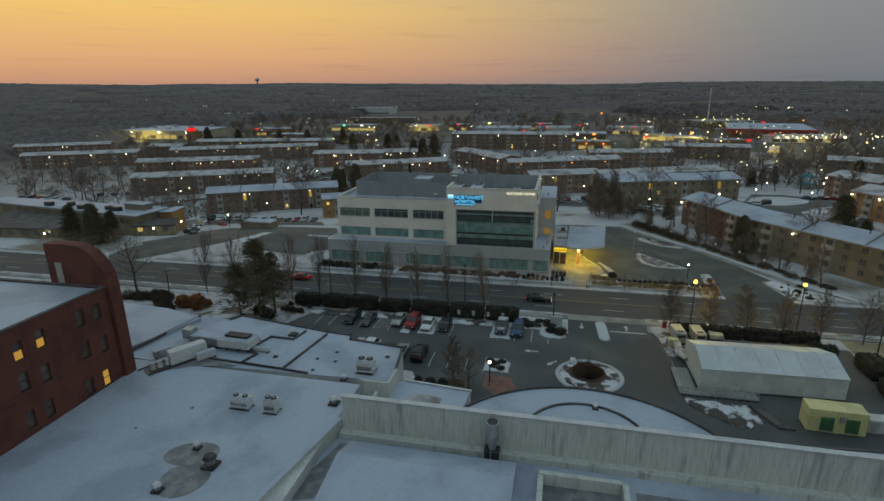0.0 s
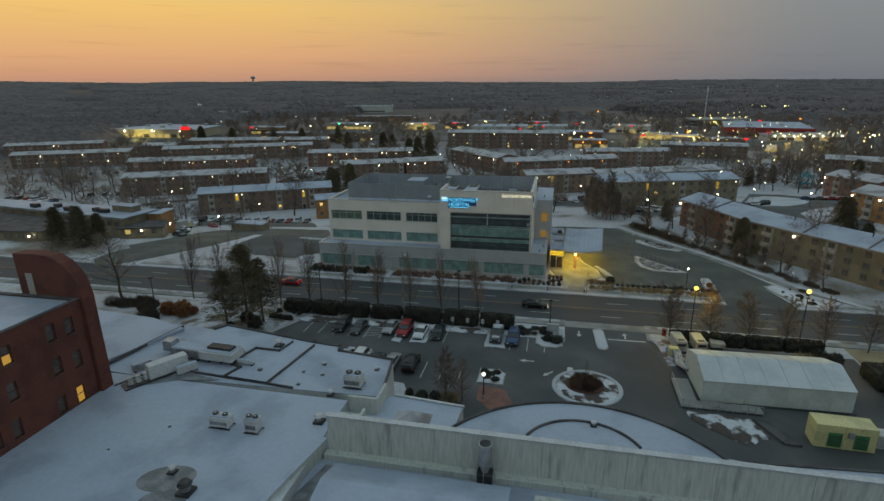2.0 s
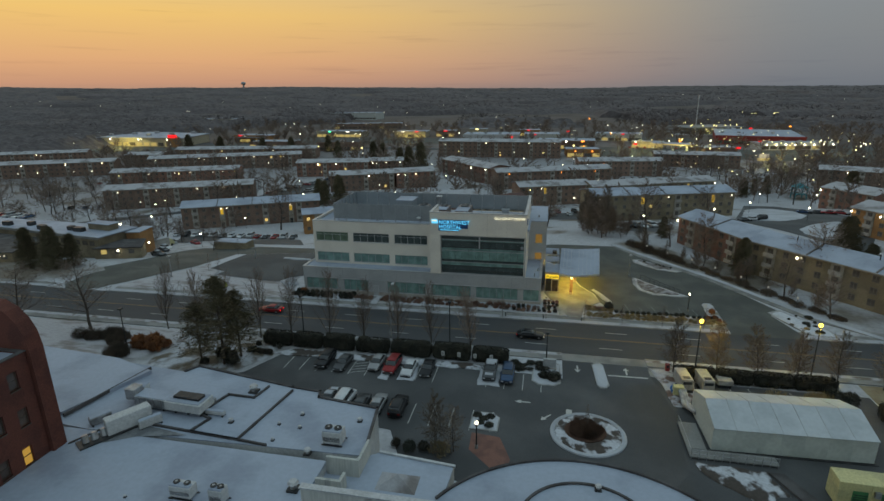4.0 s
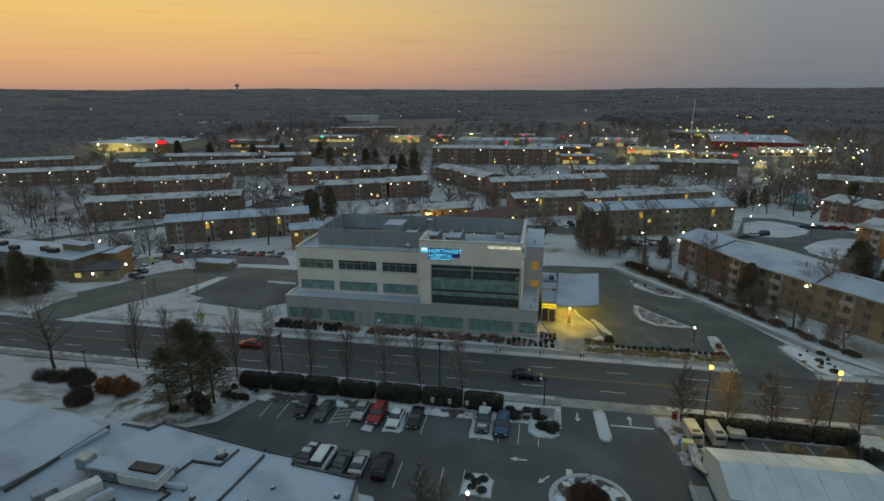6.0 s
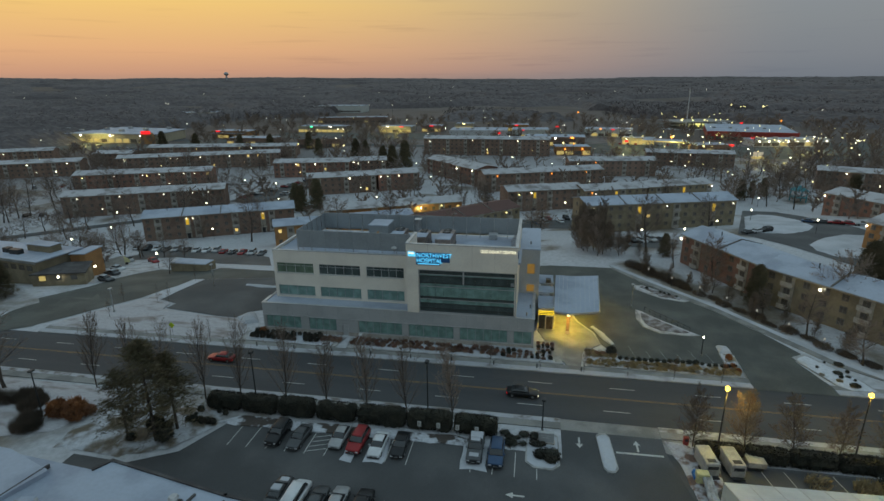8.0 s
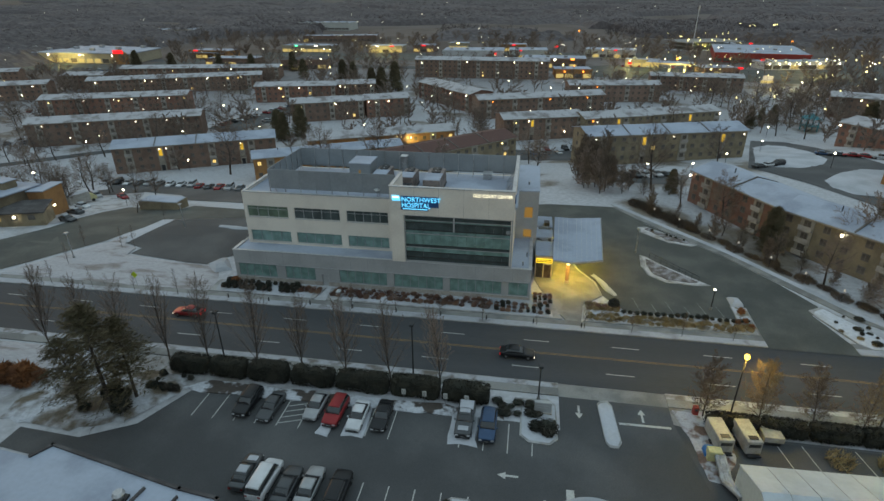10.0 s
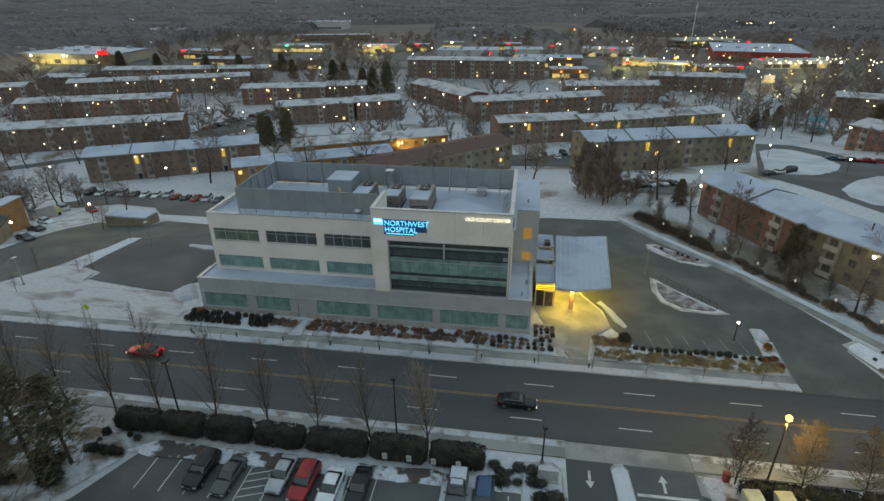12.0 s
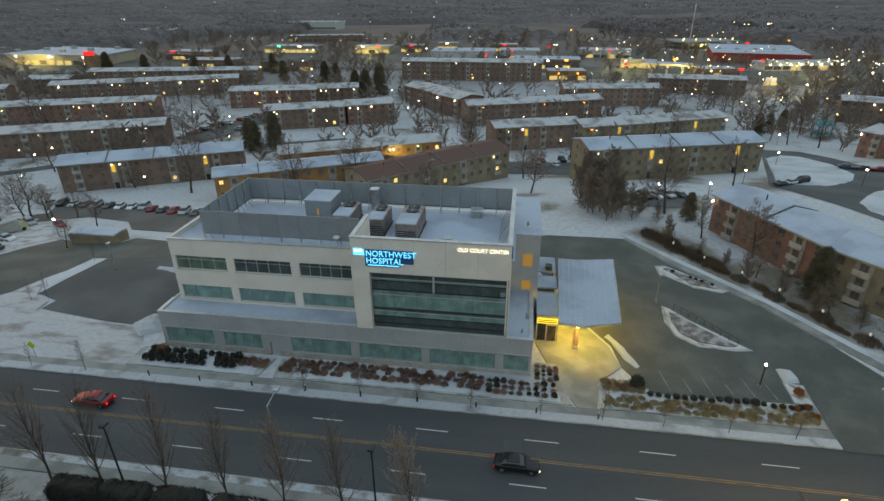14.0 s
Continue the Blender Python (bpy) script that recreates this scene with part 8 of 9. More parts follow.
def bare_tree(seed, height, kids, angle, ratio, base=.15, up=.06, thick=.010, tw=.008, crook=.06, bulge=.0):
    """A leader with boughs along it, branches along the boughs, and fine twigs: the wood and the twigs as two meshes."""
    r = random.Random(seed)
    trunk, crown = Geo(), Geo()
    last = len(kids)

    def grow(p, d, length, rad, level):
        if level == last:
            twig_tri(crown, p, (d + Vector((0, 0, .15))).normalized(), length, tw)
            return
        segs = (7, 4, 3, 2)[level]
        pts, q = [p], p
        for _ in range(segs):
            d = (d + Vector((r.gauss(0, crook), r.gauss(0, crook), up))).normalized()
            q = q + d * (length / segs)
            pts.append(q)
        end = .18 if level else .1
        for k in range(segs):
            ra, rb = (rad * (1 - (1 - end) * (k + e) / segs) for e in (0, 1))
            (trunk if level < 2 else crown).tube(pts[k], pts[k + 1], max(ra, .006), max(rb, .005), (7, 4, 3, 3)[level])
        n = kids[level]
        lo = base if level == 0 else .12
        a0 = r.uniform(0, 6.3)
        for i in range(n):
            f = lo + (1 - lo) * (i + r.random()) / n
            t = min(f * segs, segs - .001)
            k = int(t)
            at = pts[k].lerp(pts[k + 1], t - k)
            ax = (pts[k + 1] - pts[k]).normalized()
            a = a0 + i * 2.4 + r.uniform(-.5, .5)
            e1 = ax.cross(Vector((.31, .17, .93)) if abs(ax.z) < .9 else Vector((1, 0, 0))).normalized()
            e2 = ax.cross(e1)
            th = math.radians(angle[level]) * r.uniform(.7, 1.25)
            nd = ax * math.cos(th) + (e1 * math.cos(a) + e2 * math.sin(a)) * math.sin(th)
            g = (f - lo) / (1 - lo)
            size = (1 - .72 * g) * (1 - bulge + bulge * min(1, 2.4 * g + .3)) if level == 0 else 1 - .5 * g
            grow(at, nd, length * ratio[level] * size * r.uniform(.7, 1.15), rad * (1 - .8 * f) * (.42 if level == 0 else .55), level + 1)

    grow(Vector((0, 0, -.1)), Vector((0, 0, 1)), height, height * thick, 0)
    return trunk, crown


def tree_proto(name, label, shape, twig_mat, m, group):
    t, c = bare_tree(*shape[0], **shape[1])
    ob = thing(name, label, "tree", m, group)
    part("trunk", t, M_BARK, ob)
    part("crown", c, twig_mat, ob, "fine bare twigs")
    return ob


def column(seed, h):
    """A slender vase-shaped street tree of steep boughs."""
    return (seed, h, (30, 11, 12), (24, 26, 32), (.58, .34, .42)), dict(base=.12, up=.07, thick=.0100, tw=.018, crook=.045, bulge=.15)


def oval_crown(seed, h):
    """A small street tree with a soft full crown."""
    return (seed, h, (42, 12, 12), (48, 42, 44), (.46, .42, .5)), dict(base=.10, up=.03, thick=.011, tw=.020, crook=.05, bulge=.35)


def spreading(seed, h):
    """A large old tree: few strong limbs low on the trunk."""
    return (seed, h, (20, 14, 14), (56, 48, 46), (.66, .46, .46)), dict(base=.2, up=.05, thick=.022, tw=.030, crook=.10, bulge=.3)


rt = random.Random(21)
# upright young trees along the near pavement
gN = "young trees along the pavement"
young = [tree_proto("street_tree", "slender bare street tree with upright branches", column(100 + k, 12.2), M_TWIG, pose(x, -21.9, .1), gN) for k, x in enumerate((-48.5, -42.5, -35.5))]
for k, x in enumerate((-29.2, -23.2, -17.2, -10.8, -54.8, -61.0, -67.2)):
    copy_thing(young[k % 3], pose(x, -21.9, .1, 0, 0, 77 * k) @ Matrix.Scale(.93 - .05 * (k % 2), 4))
redt = [tree_proto("street_tree", "reddish bare street tree beside a street lamp", oval_crown(120 + k, 8.4), M_TWIGRED, pose(x, -22.2, .1), gN) for k, x in enumerate((20.6, 26.6, 32.4))]
for k, x in enumerate((37.6, 43.0, 49)):
    copy_thing(redt[k % 3], pose(x, -22.2, .1, 0, 0, 50 * k) @ Matrix.Scale(.92 + .06 * k, 4))
# saplings on the far verge
sap = [tree_proto("sapling", "thin bare sapling on the verge", ((140 + k, 4.6, (20, 8, 6), (38, 34, 36), (.28, .42, .5)), dict(base=.25, thick=.009, tw=.014, crook=.05)), M_TWIG, pose(x, -5.5, .15), "saplings on the verge") for k, x in enumerate((-27.8, -20.6))]
for k, x in enumerate((-13.6, -7.0, 1.2, 8.2, 15.0, 22.0, 29.0, -58, -66, -74, -82)):
    copy_thing(sap[k % 2], pose(x, -5.5, .15, 0, 0, 40 * k) @ Matrix.Scale(.8 + .07 * (k % 4), 4))
for x, y in ((-81.9, 25.6), (-79.8, 9.3), (-78.2, 10.7), (-88.1, 9.3), (-84.8, 1.4)):
    copy_thing(sap[0], pose(x, y, hill(x, y), 0, 0, x * 9))
# large bare trees among the flats
gB = "bare trees among the flats"
big = [tree_proto("bare_tree", "large bare winter tree with spreading limbs", spreading(160 + k, h), M_TWIG, pose(x, y, hill(x, y)), gB) for k, (x, y, h) in
       enumerate(((-104.6, 91.9, 17), (-67.6, 88.3, 16), (.6, 86.0, 12), (40.8, 41.5, 10)))]
SPOTS = ((-50.2, 91.6), (-37.8, 147.9), (-22.7, 152.9), (34.0, 49.6), (58.5, 22.5), (-81.4, -24.5), (-126.3, 95.0), (-57.9, 127.8), (29.4, 135.3), (29.9, 63.3), (-88.2, 122.8), (-121.1, 127.8), (-1.5, 112.0), (104, 178), (54.0, 92.0), (-27.2, 83.8), (-146.5, 115.2),
         (-166.9, 107.7), (-12.8, 182.8), (9.8, 190.2), (-176.4, 178.0), (118, 200), (-128, 44), (-135, 36), (112, 170), (66, -2), (-96, -26), (-104, 52), (49.5, 14.5), (53.5, 4.0), (38.6, 33.6), (44.5, 21.5))
for k, (x, y) in enumerate(SPOTS):
    copy_thing(big[k % 4], pose(x, y, hill(x, y), 0, 0, rt.uniform(0, 360)) @ Matrix.Scale(rt.uniform(.7, 1.0) * (.6 if k > 27 else 1), 4))
mid = tree_proto("bare_tree", "bare winter tree among distant houses", ((190, 12, (16, 10, 8), (56, 46, 44), (.66, .46, .48)), dict(base=.2, thick=.022, tw=.075, crook=.1, bulge=.3)), M_TWIG, pose(-150, 160, hill(-150, 160)), gB)
for k in range(70):
    x, y = rt.uniform(-320, 220), rt.uniform(140, 300)
    if abs(x + 30) > y * 1.1 + 20 or any(inside(q, x, y) for q in ROOFED):
        continue
    copy_thing(mid, pose(x, y, hill(x, y), 0, 0, rt.uniform(0, 360)) @ Matrix.Scale(rt.uniform(.7, 1.25), 4))
for k in range(46):   # the dark belt between the court and the shops
    x, y = rt.uniform(96, 235), rt.uniform(196, 300)
    if any(inside(q, x, y) for q in ROOFED) or inside([(110, 180), (135, 180), (135, 204), (110, 204)], x, y):
        continue
    copy_thing(mid, pose(x, y, hill(x, y), 0, 0, rt.uniform(0, 360)) @ Matrix.Scale(rt.uniform(.8, 1.2), 4))
for k in range(60):   # trees and lamps on the western streets
    x, y = rt.uniform(-350, -175), rt.uniform(55, 175)
    if any(inside(q, x, y) for q in ROOFED) or inside([(-250, 40), (-120, 88), (-122, 102), (-252, 56)], x, y):
        continue
    copy_thing(mid, pose(x, y, hill(x, y), 0, 0, rt.uniform(0, 360)) @ Matrix.Scale(rt.uniform(.7, 1.2), 4))
for k in range(60):
    x, y = rt.uniform(-200, -92), rt.uniform(-2, 64)
    if any(inside(q, x, y) for q in ROOFED) or inside([(-190, 0), (-136, 2), (-100, 10), (-100, 26), (-92, 38), (-125, 40), (-190, 40)], x, y) or -120 < x < -64 and 36 < y < 52 or inside([(-116, -8), (-86, -8), (-60, 34), (-96, 30)], x, y):
        continue
    copy_thing(big[k % 4], pose(x, y, hill(x, y), 0, 0, rt.uniform(0, 360)) @ Matrix.Scale(rt.uniform(.45, .85), 4))
# reddish thicket by the snowy field
thick = [tree_proto("thicket_tree", "dense reddish-brown bare winter thicket", ((210 + k, 8.5, (44, 12, 12), (44, 40, 42), (.46, .42, .5)), dict(base=.03, thick=.011, tw=.03, crook=.09, bulge=.2)), M_TWIG if k else M_TWIGRED, pose(x, 61, 0), "thicket beside the field") for k, x in enumerate((14.0, 19.0))]
for k, (x, y) in enumerate(((16, 64), (13, 67), (18, 60), (20.5, 64), (17, 70), (22, 58), (14.5, 74), (24, 61), (27, 57), (20, 69), (11.8, 71), (16.5, 57.5), (23, 66), (13.2, 63.5), (18.5, 74))):
    copy_thing(thick[k % 2], pose(x, y, hill(x, y), 0, 0, 55 * k) @ Matrix.Scale(rt.uniform(1.1, 1.65) if x < 18.2 else rt.uniform(.55, .9), 4))
for k in range(9):
    copy_thing(thick[k % 2], pose(27 + 3.3 * k + rt.uniform(-1, 1), 45.5 - 4.6 * k + rt.uniform(-1, 1), 0, 0, 0, 70 * k) @ Matrix.Scale(rt.uniform(.35, .7), 4))


# the countless bare trees between the far houses and shops, one mass
def distant_trees():
    r = random.Random(58)
    shapes = []
    for k in range(3):
        t, c = bare_tree(230 + k, 11, (11, 17), (56, 50), (.68, .40), base=.15, thick=.022, tw=.20, crook=.1, bulge=.3)
        g = Geo()
        g.add(t.v, t.f)
        g.add(c.v, c.f)
        shapes.append((np.array(g.v), g.f))
    verts, faces, base = [], [], 0
    for k in range(1500):
        x, y = r.uniform(-470, 430), 112 + 560 * r.random() ** 1.25
        if abs(x + 20) > y * 1.1 + 40 or any(x0 < x < x1 and y0 < y < y1 for x0, y0, x1, y1 in BUILT) or any(inside(q, x, y) for q in ROOFED) or -16 < x < 46 and y < 150:
            continue
        v, f = shapes[k % 3]
        a, s = r.uniform(0, 6.3), r.uniform(.65, 1.2)
        c_, s_ = math.cos(a) * s, math.sin(a) * s
        w = np.stack([v[:, 0] * c_ - v[:, 1] * s_ + x, v[:, 0] * s_ + v[:, 1] * c_ + y, v[:, 2] * s + hill(x, y)], 1)
        verts += w.tolist()
        faces += [tuple(i + base for i in q) for q in f]
        base += len(v)
    g = Geo()
    g.v, g.f = verts, faces
    tagged(part("distant_trees", g, M_TWIG), "scattered bare trees among distant shops", "trees", kind="stuff")


distant_trees()


def needles(seed, height, radius, base, n, droop=.1, clump=.8, tufts=9, taper=.75):
    """The foliage of an evergreen: many small tufts on whorled boughs, with gaps."""
    r = random.Random(seed)
    leaf, wood = Geo(), Geo()
    wood.tube((0, 0, -.1), (0, 0, height * .95), height * .018, height * .004, 7)
    for k in range(n):
        f = r.random() ** .8
        z = base + (height - base) * f
        rad = radius * (1 - f) ** taper * r.uniform(.45, 1.1) + .25
        a = r.uniform(0, 2 * math.pi)
        tip = Vector((math.cos(a) * rad, math.sin(a) * rad, z - droop * rad + r.uniform(-.2, .3)))
        if k % 3 == 0:
            wood.tube((0, 0, z), tip, .045, .015, 3)
        for _ in range(tufts):
            s = r.uniform(.35, 1.0)
            p = Vector((tip.x * s, tip.y * s, z + (tip.z - z) * s)) + Vector((r.gauss(0, .28), r.gauss(0, .28), r.gauss(0, .2)))
            for _ in range(5):
                d = Vector((r.gauss(0, 1), r.gauss(0, 1), r.gauss(.15, .6))).normalized()
                twig_tri(leaf, p, d, clump * r.uniform(.45, 1.0), .04)
    return leaf, wood


def evergreen(name, label, seed, height, radius, base, n, m, group="", mat_=None, tufts=9, taper=.75):
    lf, wd = needles(seed, height, radius, base, n, tufts=tufts, taper=taper)
    ob = thing(name, label, "tree", m, group)
    part("trunk", wd, M_BARK, ob)
    part("crown", lf, mat_ or M_NEEDLE, ob, "dark needle tufts with gaps")
    return ob


gP = "pines by the car park"
pines = [evergreen("pine_tree", "tall brownish-green pine with a broad open crown", 300, 14.6, 5.8, 2.8, 300, pose(-48.9, -32.4, .3), gP, tufts=8, taper=.6),
         evergreen("pine_tree", "brownish-green pine leaning over the snowy bed", 301, 10.2, 4.4, 2.4, 150, pose(-52.6, -32.9, .3), gP, tufts=8, taper=.6),
         evergreen("pine_tree", "smaller open pine with low boughs", 302, 11.6, 4.6, 2.2, 190, pose(-47.6, -29.8, .3), gP, tufts=8, taper=.6)]
fir = evergreen("evergreen_tree", "dense dark evergreen among the flats", 303, 12, 4.4, .4, 520, pose(-106.7, 141.7, -12.0), "evergreens among the flats", taper=.55)
for x, y, s in ((45.2, 27.8, 0.73), (-102.1, 149.2, 1.15), (-110.9, 145.4, 1.02), (67.4, 31.5, 1.12), (70.9, 27.5, 0.71), (-95.6, 262.2, 1.35), (-90.4, 276.4, 1.5), (-105.5, 274.3, 1.2), (-126.8, 4.6, .86), (-120.6, 5.6, .88), (-117.4, 8.2, .7),
                (97.4, 192.6, .8), (104.7, 200.0, .7), (112.2, 205.0, .75), (-168.3, 313.2, 1.09), (-279.6, 322.8, 1.19), (-310.4, 322.9, 1.31), (-238.0, 319.6, 1.20), (-213.4, 322.6, 1.19), (95.6, 46.5, 1.00), (107.3, 60.4, 1.10), (34, 20 + 40, .5), (-186.7, 337.2, 1.17), (134.4, 170.6, 1.21), (103.2, 64.4, 0.90), (-134.5, 302.1, 1.23), (-127.9, 305.3, 1.10)):
    copy_thing(fir, pose(x, y, hill(x, y), 0, 0, x * 37 % 360) @ Matrix.Scale(s, 4))


def leafy(seed, rx, ry, rz, n, leaf):
    """A clipped bush: a lumpy core under small leaves."""
    r = random.Random(seed)
    g = Geo()
    g.ball((0, 0, rz * .9), 1, 12, 7)
    g.v = [(x * rx * .72, y * ry * .72, max(0, rz * .8 + (z - rz * .9) * rz * .72)) for x, y, z in g.v]
    g.v = [tuple(Vector(p) * (1 + .34 * noise.noise((p[0] * 1.9 / rx, p[1] * 1.9 / ry, p[2] * 1.9 / rz + seed)))) for p in g.v]
    for _ in range(n):
        a, b = r.uniform(0, 2 * math.pi), math.asin(r.uniform(-.5, 1))
        d = Vector((math.cos(a) * math.cos(b), math.sin(a) * math.cos(b), math.sin(b)))
        q = r.uniform(.6, 1)
        p = Vector((d.x * rx * .92 * q, d.y * ry * .92 * q, max(.05, rz * .85 + d.z * rz * .95 * q)))
        twig_tri(g, p, (d + Vector((r.gauss(0, .6), r.gauss(0, .6), r.gauss(0, .6)))).normalized(), leaf * r.uniform(.7, 1.9), leaf * .3)
    return g


# clipped hedge blocks behind the parking bays
def hedge_block(x0, x1, y0, y1, h, seed, label="clipped dark evergreen hedge block"):
    r = random.Random(seed)
    ob = thing("hedge_block", label, "hedge", pose((x0 + x1) / 2, (y0 + y1) / 2, .1), "hedge blocks")
    g, w, d = Geo(), (x1 - x0) / 2, (y1 - y0) / 2
    nx, nz = int(w * 5) + 4, 14
    for i in range(nx + 1):
        for j in range(nz):
            a = 2 * math.pi * j / nz
            t = 2 * i / nx - 1
            e = (1 - abs(t) ** 7) ** .5 * .4 + .6 if abs(t) < 1 else .5
            cx, cz = math.copysign(abs(math.cos(a)) ** .6, math.cos(a)), math.copysign(abs(math.sin(a)) ** .6, math.sin(a))
            p = Vector((t * w, cx * d * e, h / 2 + cz * h / 2 * e))
            g.v.append(tuple(p + Vector((.3, 1, 1)) * (.34 * noise.noise((p.x * .9 + 7 * seed, p.y * .9, p.z * .9)) + .14 * noise.noise((p.x * 2.6 + seed, p.y * 2.6, p.z * 2.6)))))
    for i in range(nx):
        g.f += [(i * nz + j, i * nz + (j + 1) % nz, (i + 1) * nz + (j + 1) % nz, (i + 1) * nz + j) for j in range(nz)]
    g.f += [tuple(range(nz - 1, -1, -1)), tuple(nx * nz + j for j in range(nz))]
    part("core", g, M_HEDGE, ob)
    lf = Geo()
    for _ in range(int(w * 620)):
        t, a = r.uniform(-1, 1), r.uniform(0, 2 * math.pi)
        cx, cz = math.copysign(abs(math.cos(a)) ** .6, math.cos(a)), math.copysign(abs(math.sin(a)) ** .6, math.sin(a))
        e = (1 - abs(t) ** 7) ** .5 * .4 + .6
        p = Vector((t * w, cx * d * e, h / 2 + cz * h / 2 * e))
        twig_tri(lf, p, Vector((r.gauss(0, .7), cx + r.gauss(0, .6), cz + r.gauss(0, .6))).normalized(), r.uniform(.16, .42), .05)
    part("leaves", lf, M_HEDGE, ob)
    return ob


HX = [(-46.8, -41.5), (-41.3, -36.0), (-35.8, -30.2), (-30.0, -24.2), (-23.9, -17.0), (-16.8, -10.5), (-10.3, -4.4)]
for k, (a, b) in enumerate(HX):
    hedge_block(a + .05, b, -24.5, -22.4, 2.15 + .1 * (k % 3), 40 + k)
for k, (a, b) in enumerate(((20.4, 26.2), (26.3, 31.2), (31.3, 36.6), (36.7, 42.2))):
    hedge_block(a, b, -24.6, -22.9, 1.8, 60 + k)
hedge_block(44.4, 47.6, -34.5, -29.0, 2.0, 70, "rounded dark evergreen hedge by the tent")
hedge_block(44.0, 47.4, -41.5, -36.0, 2.0, 71, "rounded dark evergreen hedge by the tent")
# hedge line along the footpath to the flats
def brush(seed, rx, ry, h, n):
    """Unclipped brush: upright twigs of uneven height over an oval patch."""
    r = random.Random(seed)
    g = Geo()
    for _ in range(n):
        a, q = r.uniform(0, 6.3), r.random() ** .5
        x, y = rx * q * math.cos(a), ry * q * math.sin(a)
        z = r.random() * h * (1 - .6 * q * q) * (.7 + .6 * noise.noise((x * .9, y * .9, seed)))
        d = Vector((r.gauss(0, .45), r.gauss(0, .45), 1)).normalized()
        twig_tri(g, Vector((x, y, max(0, z) * .7)), d, h * r.uniform(.25, .5), .035)
    return g


M_BRUSHRED = mat("red_brown_brush", (.085, .05, .036), .95, (.13, .075, .05), .8, 8.0, .0, jitter=.2)
M_BRUSH = mat("dark_winter_brush", (.085, .068, .052), .95, (.125, .095, .07), .8, 8.0, .0, jitter=.25)
for k in range(17):
    f = k / 16
    x, y = 22.5 + 30 * f, 47.5 - 45 * f
    b = thing("boundary_hedge", "rough dark hedge along the path", "hedge", pose(x + 1.8 + .5 * math.sin(k * 2.1), y + 1.6, 0, 0, 0, -56 + 8 * math.sin(k * 1.7)), "boundary hedge")
    part("brushwood", brush(80 + k, 2.6 if k < 5 else 1.7, (1.7 if k < 5 else 1.0) + .3 * math.sin(k * 3.3), (2.3 if k < 5 else 1.5) + .5 * math.sin(k * 2.7), 1700 if k < 5 else 800), M_BRUSH, b)

for k, (x, y) in enumerate(((-77.6, -27.6), (-74.8, -26.6), (-72.4, -28.0), (-69.4, -31.6), (-80.6, -27.4), (-68.6, -32.8))):
    b = thing("dark_bush", "dark unclipped bush on the snowy lawn", "bush", pose(x, y, .1, 0, 0, 40 * k), "bushes on the lawn")
    part("brushwood", brush(120 + k, 2.0, 1.5, 2.6, 1900), M_BRUSH, b)

# shrubs and grasses in the beds
SHRUBS = {}
for key, mt, rx, rz, leaf in (("dark", M_SHRUB, .42, .42, .14), ("russet", M_RUSSET, .45, .42, .16), ("straw", M_STRAW, .55, .36, .30), ("round", M_SHRUB, .62, .55, .16), ("rust", M_RUST, .8, .8, .3), ("low", M_SHRUB, 1.1, .32, .2)):
    SHRUBS[key] = leafy(len(key) * 7, rx, rx, rz, 380, leaf).mesh("leaves", mt)
SHRUBS["russet"] = brush(61, .5, .5, .8, 300).mesh("leaves", M_RUSSET)
SHRUBS["straw"] = brush(62, .75, .75, .95, 380).mesh("leaves", M_STRAW)
LABELS = {"dark": "small dark evergreen shrub in a snowy bed", "russet": "small russet dormant shrub in a snowy bed", "straw": "tuft of dry straw-coloured ornamental grass", "round": "rounded dark evergreen shrub in snow", "rust": "rust-coloured bare shrub in snow", "low": "low spreading evergreen juniper half under snow"}
rs = random.Random(33)


def shrub(key, x, y, z=.22, s=1.0):
    ob = thing("shrub", LABELS[key], "shrub", pose(x, y, z, 0, 0, rs.uniform(0, 360)) @ Matrix.Scale(s * rs.uniform(.8, 1.2), 4), "shrubs in the beds")
    part("leaves", SHRUBS[key], None, ob)


for k in range(13):
    for j, y in enumerate((-2.3, -1.3, -.3)):
        if rs.random() < .9:
            shrub("dark", -51.5 + 1.05 * k + .3 * (j % 2) + rs.uniform(-.12, .12), y + rs.uniform(-.12, .12), s=1.12)
shrub("rust", -50.2, -.4)
for k in range(4):
    for y in (-1.5, -.6):
        shrub("russet", -38.0 + 1.0 * k, y)
for k in range(27):
    for j, y in enumerate((-1.9, -.9, .0)):
        if rs.random() < .92:
            shrub("russet", -32.2 + .98 * k + .3 * j + rs.uniform(-.15, .15), y + rs.uniform(-.12, .12), s=.95)
for k in range(9):
    for j, y in enumerate((-2.4, -1.4, -.4)):
        shrub("russet" if rs.random() < .6 else "dark", -5.2 + 1.0 * k + rs.uniform(-.15, .15), y, s=.78)
for k in range(4):
    for j in range(4):
        shrub("dark" if rs.random() < .5 else "russet", .9 + .8 * k, .8 + .8 * j + rs.uniform(-.15, .15), s=.68)
for k in range(24):
    x = 9.2 + 1.0 * k
    shrub("straw", x, -2.8 + rs.uniform(-.35, .35), s=.66)
    shrub("straw", x + .5, -2.1 + rs.uniform(-.35, .35), s=.7)
    if rs.random() < .7:
        shrub("straw", x + .2, -1.4 + rs.uniform(-.35, .35), s=.62)
    if k > 4:
        shrub("round", x + .3, -.5 + rs.uniform(-.2, .2), s=.72 if k % 3 else .55)
    else:
        shrub("straw", x + .2, .2, s=.8)
        shrub("russet", x + .6, .8, s=.9)
        shrub("straw", x + .2, 1.4, s=.8)
shrub("round", 13.2, 1.2, s=1.5)
for x, y, s in ((32.4, 2.2, .55), (32.2, -.4, .5), (32.6, -1.9, .5), (31.0, -.8, .5)):
    shrub("rust", x, y, s=s)
